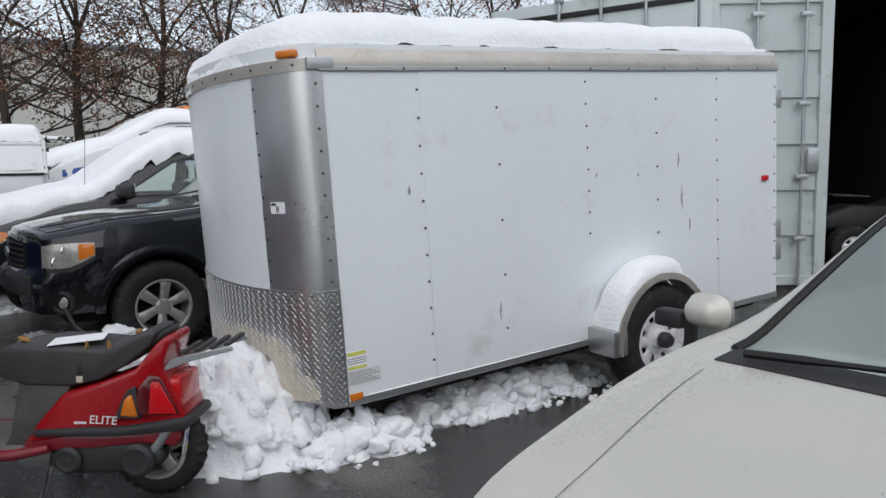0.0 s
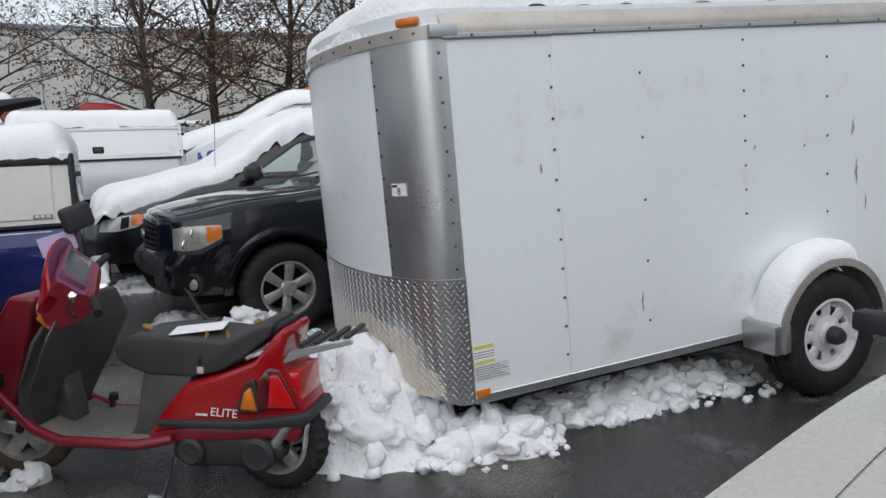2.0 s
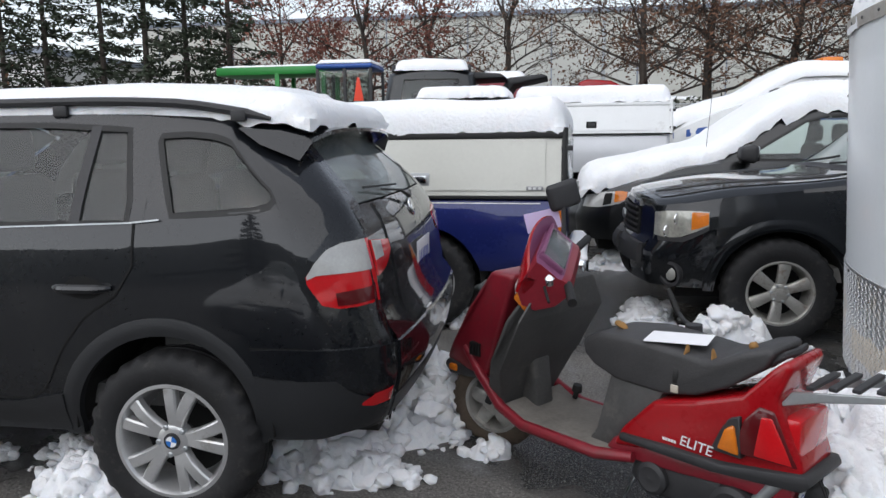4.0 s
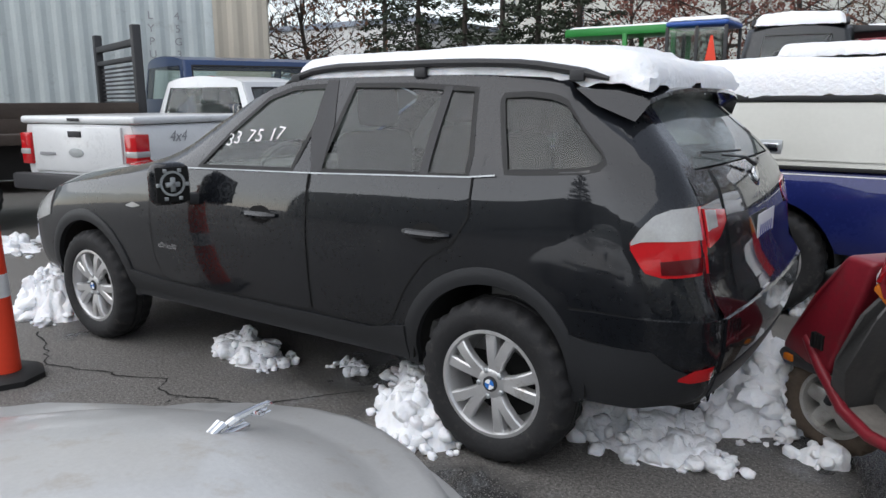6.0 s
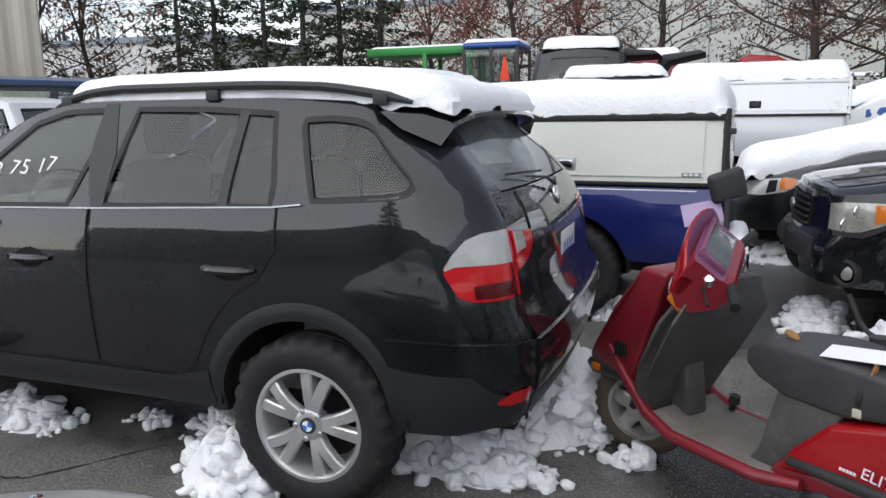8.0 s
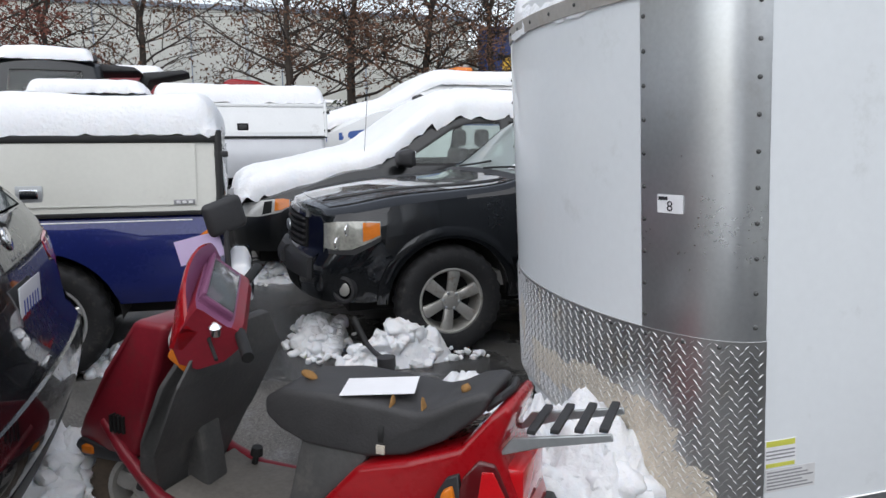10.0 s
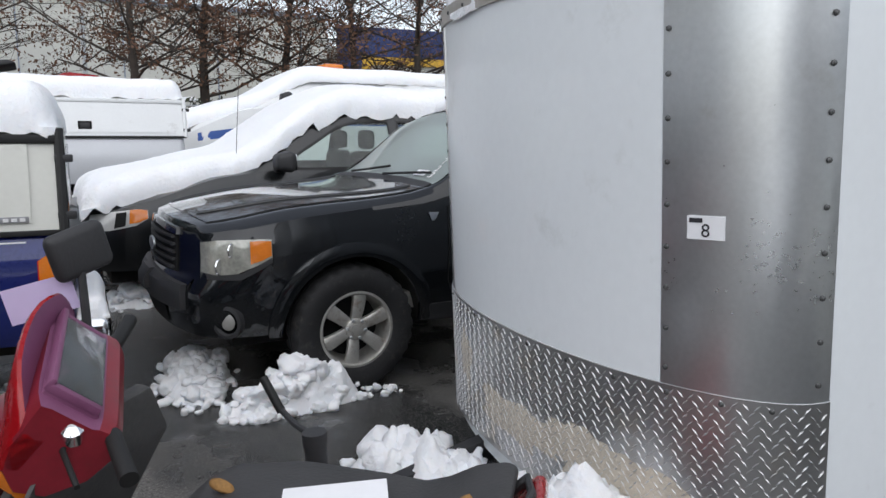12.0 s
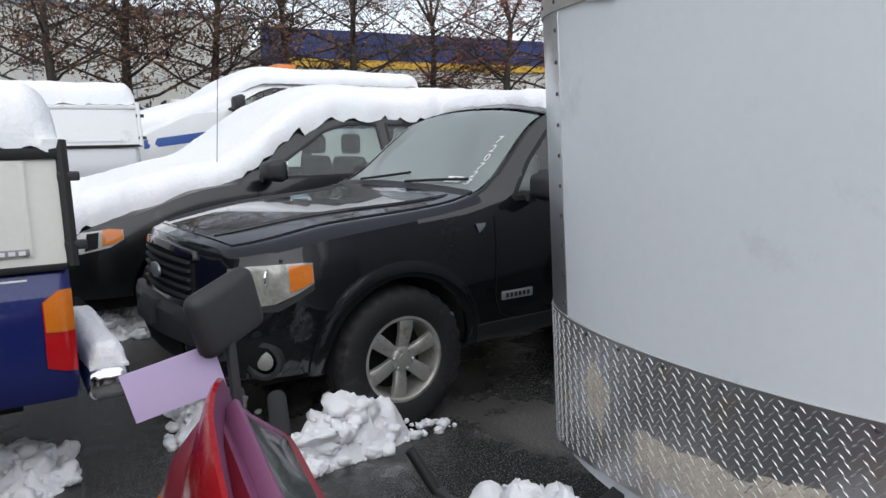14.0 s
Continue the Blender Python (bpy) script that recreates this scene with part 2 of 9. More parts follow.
def glass_mat(name, tint, rough=0.02, dew_sheen=0.0):
    m = bpy.data.materials.new(name)
    m.use_nodes = True
    n, l = m.node_tree.nodes, m.node_tree.links
    n.clear()
    o = n.new("ShaderNodeOutputMaterial")
    tr, gl, mx, fr = n.new("ShaderNodeBsdfTransparent"), n.new("ShaderNodeBsdfGlossy"), n.new("ShaderNodeMixShader"), n.new("ShaderNodeFresnel")
    tc, nz, mr = n.new("ShaderNodeTexCoord"), n.new("ShaderNodeTexNoise"), n.new("ShaderNodeMapRange")
    nz.inputs["Scale"].default_value = 6
    l.new(tc.outputs["Object"], nz.inputs["Vector"])
    mr.inputs["To Min"].default_value, mr.inputs["To Max"].default_value = rough * 0.5, rough * 2.5
    l.new(nz.outputs["Fac"], mr.inputs["Value"])
    l.new(mr.outputs[0], gl.inputs["Roughness"])
    tr.inputs["Color"].default_value = (*tint, 1)
    fr.inputs["IOR"].default_value = 1.62
    l.new(fr.outputs[0], mx.inputs[0])
    l.new(tr.outputs[0], mx.inputs[1])
    l.new(gl.outputs[0], mx.inputs[2])
    # pale diffuse veil: condensation and dust, plus sky reflection put into the colour
    df, m2 = n.new("ShaderNodeBsdfDiffuse"), n.new("ShaderNodeMixShader")
    df.inputs["Color"].default_value = (0.60, 0.68, 0.66, 1)
    m2.inputs[0].default_value = dew_sheen
    l.new(mx.outputs[0], m2.inputs[1])
    l.new(df.outputs[0], m2.inputs[2])
    l.new(m2.outputs[0], o.inputs["Surface"])
    return m


M["glass"] = glass_mat("green_tinted_glass", (0.86, 0.95, 0.91), dew_sheen=0.04)
M["glass_dark"] = glass_mat("privacy_glass", (0.62, 0.68, 0.66), dew_sheen=0.02)
M["glass_dusty"] = glass_mat("dusty_rear_glass", (0.30, 0.32, 0.31), 0.04, dew_sheen=0.14)
# veil stronger than the condensation alone, to imitate sky reflected in windscreens
M["glass_clear"] = glass_mat("clear_glass", (0.84, 0.93, 0.90), dew_sheen=0.36)
M["glass_smoke"] = glass_mat("hazy_plastic", (0.95, 0.93, 0.95), 0.06, dew_sheen=0.03)


# ---- mesh helpers ----
def finish(bm, name, sharp=38, smooth=True):
    me = bpy.data.meshes.new(name)
    bm.normal_update()
    bm.to_mesh(me)
    bm.free()
    if smooth:
        me.polygons.foreach_set("use_smooth", [True] * len(me.polygons))
        me.set_sharp_from_angle(angle=radians(sharp))
    return me


def part(name, bm, material, parent=None, label="", sharp=38, smooth=True):
    ob = new(name, finish(bm, name, sharp, smooth))
    for k in material if isinstance(material, (list, tuple)) else [material]:
        ob.data.materials.append(M[k])
    if parent:
        ob.parent = parent
    if label:
        ob["label"] = label
    return ob


def thing(name, m, label, category, group="", kind=""):
    ob = new(name)
    ob.matrix_world = m
    return tagged(ob, label, category, group, kind)


def pchip(table):
    """A smooth curve through (x, value) pairs with no overshoot."""
    xs = np.array([p[0] for p in table], float)
    ys = np.array([p[1] for p in table], float)
    h = np.diff(xs)
    d = np.diff(ys) / h
    m = np.zeros(len(xs))
    m[0], m[-1] = d[0], d[-1]
    for i in range(1, len(xs) - 1):
        if d[i - 1] * d[i] > 0:
            a, b = 2 * h[i] + h[i - 1], h[i] + 2 * h[i - 1]
            m[i] = (a + b) / (a / d[i - 1] + b / d[i])

    def f(x):
        x = min(max(x, xs[0]), xs[-1])
        i = min(max(int(np.searchsorted(xs, x)) - 1, 0), len(xs) - 2)
        t = (x - xs[i]) / h[i]
        return float(ys[i] * (1 + 2 * t) * (1 - t) ** 2 + h[i] * m[i] * t * (1 - t) ** 2
                     + ys[i + 1] * t * t * (3 - 2 * t) + h[i] * m[i + 1] * t * t * (t - 1))
    return f


def sstep(a, b, x):
    t = min(max((x - a) / (b - a), 0), 1)
    return t * t * (3 - 2 * t)


def box(bm, x0, x1, y0, y1, z0, z1, bevel=0.0, m=None, seg=2, mi=0):
    r = bmesh.ops.create_cube(bm, size=1)
    vs = r["verts"]
    for v in vs:
        v.co = Vector((x0 + (v.co.x + 0.5) * (x1 - x0), y0 + (v.co.y + 0.5) * (y1 - y0), z0 + (v.co.z + 0.5) * (z1 - z0)))
    fs = list({f for v in vs for f in v.link_faces})
    if bevel:
        es = list({e for v in vs for e in v.link_edges})
        r2 = bmesh.ops.bevel(bm, geom=es, offset=min(bevel, 0.49 * min(abs(x1 - x0), abs(y1 - y0), abs(z1 - z0))), segments=seg, profile=0.5, affect="EDGES")
        vs = list({v for f in r2["faces"] for v in f.verts})
        fs = r2["faces"]
    if m is not None:
        for v in vs:
            v.co = m @ v.co
    for f in fs:
        f.material_index = mi
    return vs


def prism(bm, poly, y0, y1, bevel=0.0, seg=2, taper=None):
    """A side outline (x, z) carried from y0 to y1. taper(v) moves each corner afterwards."""
    a = [bm.verts.new((x, y0, z)) for x, z in poly]
    b = [bm.verts.new((x, y1, z)) for x, z in poly]
    n = len(poly)
    fs = [bm.faces.new(a), bm.faces.new(b[::-1])]
    for i in range(n):
        j = (i + 1) % n
        fs.append(bm.faces.new((a[j], a[i], b[i], b[j])))
    bmesh.ops.recalc_face_normals(bm, faces=fs)
    vs = a + b
    if bevel:
        es = list({e for f in fs for e in f.edges})
        r = bmesh.ops.bevel(bm, geom=es, offset=bevel, segments=seg, profile=0.5, affect="EDGES", clamp_overlap=True)
        vs = list({v for f in r["faces"] for v in f.verts} | {v for v in vs if v.is_valid})
    if taper:
        for v in vs:
            v.co = Vector(taper(v.co))
    return vs


def tube(bm, pts, r, n=8, cap=True):
    """A round bar along points; r is a radius or one for each point."""
    rings = []
    pts = [Vector(p) for p in pts]
    for i, p in enumerate(pts):
        d = (pts[min(i + 1, len(pts) - 1)] - pts[max(i - 1, 0)]).normalized()
        up = Vector((0, 0, 1)) if abs(d.z) < 0.9 else Vector((1, 0, 0))
        s = d.cross(up).normalized()
        u = s.cross(d)
        ri = r[i] if isinstance(r, (list, tuple)) else r
        rings.append([bm.verts.new(p + (s * math.cos(k * 2 * math.pi / n) + u * math.sin(k * 2 * math.pi / n)) * ri) for k in range(n)])
    for a, b in zip(rings, rings[1:]):
        for k in range(n):
            bm.faces.new((a[k], a[(k + 1) % n], b[(k + 1) % n], b[k]))
    if cap:
        bm.faces.new(rings[0][::-1])
        bm.faces.new(rings[-1])


def revolve(bm, prof, n=40, m=None, close=False):
    """Profile (radius, y) turned about the y axis."""
    rings = []
    for k in range(n):
        a = k * 2 * math.pi / n
        ring = [bm.verts.new((r * math.cos(a), y, r * math.sin(a))) for r, y in prof]
        rings.append(ring)
    vs = [v for r in rings for v in r]
    np_ = len(prof)
    for k in range(n):
        a, b = rings[k], rings[(k + 1) % n]
        for i in range(np_ if close else np_ - 1):
            j = (i + 1) % np_
            try:
                bm.faces.new((a[i], a[j], b[j], b[i]))
            except ValueError:
                pass
    if m is not None:
        for v in vs:
            v.co = m @ v.co
    return vs


def text_mesh(name, body, size, m, material, parent=None, depth=0.001, shear=0.0):
    """Letters as a mesh: they lie in the pose's x-y plane, facing its z."""
    cu = bpy.data.curves.new(name, "FONT")
    cu.body, cu.size, cu.extrude, cu.align_x, cu.align_y, cu.shear = body, size, depth, "CENTER", "CENTER", shear
    tmp = bpy.data.objects.new(name, cu)
    me = bpy.data.meshes.new_from_object(tmp)
    bpy.data.objects.remove(tmp)
    ob = new(name, me)
    me.materials.clear()
    me.materials.append(M[material])
    me.transform(m)
    if parent:
        ob.parent = parent
    return ob


FACE_L = pose(0, 0, 0, 90, 0, 0)      # letters that face -y
FACE_R = pose(0, 0, 0, 90, 0, 90)     # letters that face +x


# ---- vehicles ----
class Body:
    """A car's shell. It faces -x, its nose at x = 0, its middle on y = 0."""

    def __init__(self, L, sill, arches, belt, width, edge, top, nose, tail, rc=0.28, rt=0.25, shape=None, bow=(0.06, 0.05), flat=2.4, nf=0.6, nt=0.9):
        self.L, self.sill, self.arches, self.rc, self.rt, self.bow, self.flat, self.nf, self.nt = L, sill, arches, rc, rt, bow, flat, nf, nt
        self.belt, self.width = pchip(belt), pchip(width)
        self.edge_z, self.edge_w = pchip([(e[0], e[1]) for e in edge]), pchip([(e[0], e[2]) for e in edge])
        self.top, self.nose, self.tail = pchip(top), pchip(nose), pchip(tail)
        raw_edge, raw_top = self.edge_z, self.top
        self.edge_z = lambda x: max(raw_edge(x), self.belt(x) + 0.012)
        self.top = lambda x: max(raw_top(x), self.edge_z(x) + 0.004)
        self.shape = pchip(shape or [(0, 0.93), (0.12, 0.965), (0.35, 0.99), (0.62, 1.0), (0.85, 0.985), (1, 0.955)])

    def corner(self, x):
        f = 1.0
        if x < self.rc:
            f -= (self.rc / self.width(x)) * 0.62 * (1 - math.sqrt(max(0, 1 - (1 - x / self.rc) ** 2)))
        if x > self.L - self.rt:
            d = self.L - x
            f -= (self.rt / self.width(x)) * 0.5 * (1 - math.sqrt(max(0, 1 - (1 - d / self.rt) ** 2)))
        return f

    def low(self, x):
        z = self.sill
        for xc, zc, r in self.arches:
            if abs(x - xc) < r:
                z = max(z, zc + math.sqrt(r * r - (x - xc) ** 2))
        return z

    def half(self, x, z):
        """Half width at (x, z)."""
        zb = self.belt(x)
        w = self.width(x) * self.corner(x)
        if z <= zb:
            return w * self.shape(min(max((z - self.sill) / (zb - self.sill), 0), 1))
        ze, we = self.edge_z(x), self.edge_w(x) * self.corner(x)
        t = min(max((z - zb) / max(ze - zb, 1e-4), 0), 1)
        y0 = w * self.shape(1)
        return y0 + (we - y0) * (t ** 1.15)

    def warp(self, x, z):
        return x + self.nose(z) * (1 - sstep(0, self.nf, x)) + self.tail(z) * sstep(self.L - self.nt, self.L, x)

    def side(self, x, z, off=0.0, s=-1):
        """A point on the flank; s = -1 is the driver's side."""
        return Vector((self.warp(x, z), s * (self.half(x, z) + off), z))

    def roof(self, x, q, off=0.0):
        """A point on bonnet, screen or roof; q from -1 to 1 across."""
        ze, we, zt = self.edge_z(x), self.edge_w(x) * self.corner(x), self.top(x)
        z = ze + (zt - ze) * (1 - abs(q) ** self.flat)
        b = max(0, 1 - abs(q) ** 2.2)
        dx = b * (self.bow[1] * sstep(self.L - self.nt, self.L, x) - self.bow[0] * (1 - sstep(0, self.nf, x)))
        return Vector((self.warp(x, z) + dx, q * we, z + off))

    def stations(self, extra=()):
        xs = set(np.round(np.linspace(0, self.L, 46), 4)) | {round(e, 4) for e in extra}
        for k in range(9):
            a = k / 8 * math.pi / 2
            xs |= {round(self.rc * (1 - math.cos(a)), 4), round(self.L - self.rt * (1 - math.cos(a)), 4)}
        for xc, zc, r in self.arches:
            for k in range(23):
                x = xc - r * math.cos(k * math.pi / 22)
                if 0 < x < self.L:
                    xs.add(round(x, 4))
            for x in (xc - r - 0.002, xc + r + 0.002):
                if 0 < x < self.L:
                    xs.add(round(x, 4))
        xs = sorted(x for x in xs if 0 <= x <= self.L)
        out = [xs[0]]
        for x in xs[1:]:
            if x - out[-1] > 0.0015:
                out.append(x)
        return out

    def shell(self, windows=(), screen=None, backlight=None, cap_front=True, cap_rear=True, rows=9, top=True):
        """The painted shell, with holes for the windows."""
        bm = bmesh.new()
        xs = self.stations([p[0] for w in windows for p in w])
        low_rows, top_rows = [], []
        for s in (-1, 1):
            cols = []
            for x in xs:
                z0, zb = self.low(x), self.belt(x)
                cols.append([bm.verts.new(self.side(x, z0 + (zb - z0) * j / rows, 0, s)) for j in range(rows + 1)])
            for a, b in zip(cols, cols[1:]):
                for j in range(rows):
                    q = (a[j], b[j], b[j + 1], a[j + 1])
                    bm.faces.new(q if s < 0 else q[::-1])
            low_rows.append(cols)
            for xa, xb in zip(xs, xs[1:]):
                xm = (xa + xb) / 2
                win = next((w for w in windows if span(w, xm)), None)
                bands = []
                if win:
                    (la, ha), (lb, hb) = span(win, xa, True), span(win, xb, True)
                    bands = [((self.belt(xa), la), (self.belt(xb), lb)), ((ha, self.edge_z(xa)), (hb, self.edge_z(xb)))]
                else:
                    bands = [((self.belt(xa), self.edge_z(xa)), (self.belt(xb), self.edge_z(xb)))]
                for (a0, a1), (b0, b1) in bands:
                    if a1 - a0 < 0.001 and b1 - b0 < 0.001:
                        continue
                    k = 3 if win else 6
                    for j in range(k):
                        pa = [self.side(xa, a0 + (a1 - a0) * t / k, 0, s) for t in (j, j + 1)]
                        pb = [self.side(xb, b0 + (b1 - b0) * t / k, 0, s) for t in (j, j + 1)]
                        q = [bm.verts.new(p) for p in (pa[0], pb[0], pb[1], pa[1])]
                        bm.faces.new(q if s < 0 else q[::-1])
        if top:
            qs = [-1, -0.97, -0.9, -0.75, -0.55, -0.3, 0, 0.3, 0.55, 0.75, 0.9, 0.97, 1]
            grid = [[bm.verts.new(self.roof(x, q)) for q in qs] for x in xs]
            for i in range(len(xs) - 1):
                for j in range(len(qs) - 1):
                    xm = (xs[i] + xs[i + 1]) / 2
                    if screen and any(a < xm < b for a, b in screen) and abs(qs[j] + qs[j + 1]) / 2 < 0.94:
                        continue
                    bm.faces.new((grid[i][j], grid[i + 1][j], grid[i + 1][j + 1], grid[i][j + 1]))
        for end, do in ((0, cap_front), (1, cap_rear)):
            if not do:
                continue
            x = 0 if end == 0 else self.L
            zs = self.end_rows(x)
            g = [[bm.verts.new(self.end_point(end, z, q)) for q in np.linspace(-1, 1, 17)] for z in zs]
            for i in range(len(zs) - 1):
                for j in range(16):
                    zm, qm = (zs[i] + zs[i + 1]) / 2, -1 + (j + 0.5) / 8
                    if end and backlight and backlight[0] < zm < backlight[1] and abs(qm) < backlight[2]:
                        continue
                    q4 = (g[i][j], g[i][j + 1], g[i + 1][j + 1], g[i + 1][j])
                    bm.faces.new(q4 if end else q4[::-1])
        bmesh.ops.remove_doubles(bm, verts=bm.verts, dist=0.0012)
        return bm

    def end_rows(self, x):
        zl, zb, ze, zt = self.low(x), self.belt(x), self.edge_z(x), self.top(x)
        r = list(np.linspace(zl, zb, 13)) + list(np.linspace(zb, ze, 9))[1:] + [ze + (zt - ze) * t for t in (0.35, 0.7, 0.999)]
        return r

    def end_point(self, end, z, q, off=0.0):
        x = self.L if end else 0
        zb, ze, zt = self.belt(x), self.edge_z(x), self.top(x)
        if z > ze and zt > ze + 1e-4:
            y = self.edge_w(x) * self.corner(x) * (1 - (z - ze) / (zt - ze)) ** (1 / self.flat)
        else:
            y = self.half(x, z)
        qr = q * (1 - (z - ze) / (zt - ze)) ** (1 / self.flat) if z > ze and zt > ze + 1e-4 else q
        b = self.bow[end] * (1 - abs(qr) ** 2.2)
        xx = self.warp(x, z) + (b + off if end else -b - off)
        return Vector((xx, q * y, z))

    def end_patch(self, end, poly, off=0.004, n=14, k=8, thick=0.0):
        """A patch on nose or tail; poly holds (q, low z, high z) across."""
        bm = bmesh.new()
        lo, hi = pchip([(p[0], p[1]) for p in poly]), pchip([(p[0], p[2]) for p in poly])
        qs = np.linspace(poly[0][0], poly[-1][0], n + 1)
        g = [[bm.verts.new(self.end_point(end, lo(q) + (hi(q) - lo(q)) * j / k, q, off)) for j in range(k + 1)] for q in qs]
        for a, b in zip(g, g[1:]):
            for j in range(k):
                q4 = (a[j], b[j], b[j + 1], a[j + 1])
                bm.faces.new(q4 if end else q4[::-1])
        rim(bm, thick, Vector((1 if not end else -1, 0, 0)))
        return bm

    def patch(self, poly, off=0.003, n=None, k=6, s=-1, thick=0.0, bm=None):
        """A panel on the flank inside an outline of (x, low z, high z) columns."""
        bm = bm or bmesh.new()
        xs = sorted({p[0] for p in poly} | set(np.linspace(poly[0][0], poly[-1][0], n or 12)))
        g = []
        for x in xs:
            lo, hi = span(poly, x, True)
            g.append([bm.verts.new(self.side(x, lo + (hi - lo) * j / k, off, s)) for j in range(k + 1)])
        new_faces = []
        for a, b in zip(g, g[1:]):
            for j in range(k):
                q4 = (a[j], b[j], b[j + 1], a[j + 1])
                new_faces.append(bm.faces.new(q4 if s < 0 else q4[::-1]))
        rim(bm, thick, Vector((0, -s, 0)), new_faces)
        return bm

    def roof_patch(self, x0, x1, q0, q1, off=0.003, n=14, k=12, thick=0.0):
        bm = bmesh.new()
        g = [[bm.verts.new(self.roof(x, q, off)) for q in np.linspace(q0, q1, k + 1)] for x in np.linspace(x0, x1, n + 1)]
        for a, b in zip(g, g[1:]):
            for j in range(k):
                bm.faces.new((a[j], b[j], b[j + 1], a[j + 1]))
        rim(bm, thick, Vector((0, 0, -1)))
        return bm

    def seam(self, bm, pts, w=0.006, off=0.0025, s=-1):
        """A dark shut line on the flank."""
        dense = []
        for (xa, za), (xb, zb) in zip(pts, pts[1:]):
            n = max(2, int(math.hypot(xb - xa, zb - za) / 0.05))
            dense += [(xa + (xb - xa) * i / n, za + (zb - za) * i / n) for i in range(n)]
        dense.append(pts[-1])
        last = None
        for i, (x, z) in enumerate(dense):
            a, b = dense[max(i - 1, 0)], dense[min(i + 1, len(dense) - 1)]
            dx, dz = b[0] - a[0], b[1] - a[1]
            ln = math.hypot(dx, dz) or 1
            nx, nz = -dz / ln * w / 2, dx / ln * w / 2
            pair = [bm.verts.new(self.side(x + e * nx, z + e * nz, off, s)) for e in (-1, 1)]
            if last:
                bm.faces.new((last[0], pair[0], pair[1], last[1]) if s < 0 else (last[1], pair[1], pair[0], last[0]))
            last = pair


def span(poly, x, clamp=False):
    """Low and high edge of an outline of (x, low, high) columns at x, or None outside it."""
    if not clamp and not poly[0][0] < x < poly[-1][0]:
        return None
    xs = [p[0] for p in poly]
    return float(np.interp(x, xs, [p[1] for p in poly])), float(np.interp(x, xs, [p[2] for p in poly]))


def rim(bm, thick, d, faces=None):
    """Turns a patch's border inwards, to give it thickness."""
    if not thick:
        return
    es = [e for e in bm.edges if e.is_boundary and (faces is None or any(f in faces for f in e.link_faces))]
    r = bmesh.ops.extrude_edge_only(bm, edges=es)
    for v in r["geom"]:
        if isinstance(v, bmesh.types.BMVert):
            v.co += d * thick


def arch_band(body, xc, zc, r0, r1, off=0.012, s=-1, a0=0, a1=180, low=None):
    """Wheel-arch trim: a band round the arch, that follows the flank."""
    bm = bmesh.new()
    g = []
    for k in range(29):
        a = radians(a0 + (a1 - a0) * k / 28)
        row = []
        for j in range(4):
            r = r0 + (r1 - r0) * j / 3
            x, z = xc - r * math.cos(a), zc + r * math.sin(a)
            row.append(bm.verts.new(body.side(min(max(x, 0.0), body.L), max(z, low or 0), off * (1 if 0 < j < 3 else 0.55), s)))
        g.append(row)
    for a, b in zip(g, g[1:]):
        for j in range(3):
            q = (a[j], a[j + 1], b[j + 1], b[j])
            bm.faces.new(q if s < 0 else q[::-1])
    rim(bm, 0.03, Vector((0, -s, 0)))
    bmesh.ops.recalc_face_normals(bm, faces=bm.faces)
    return bm


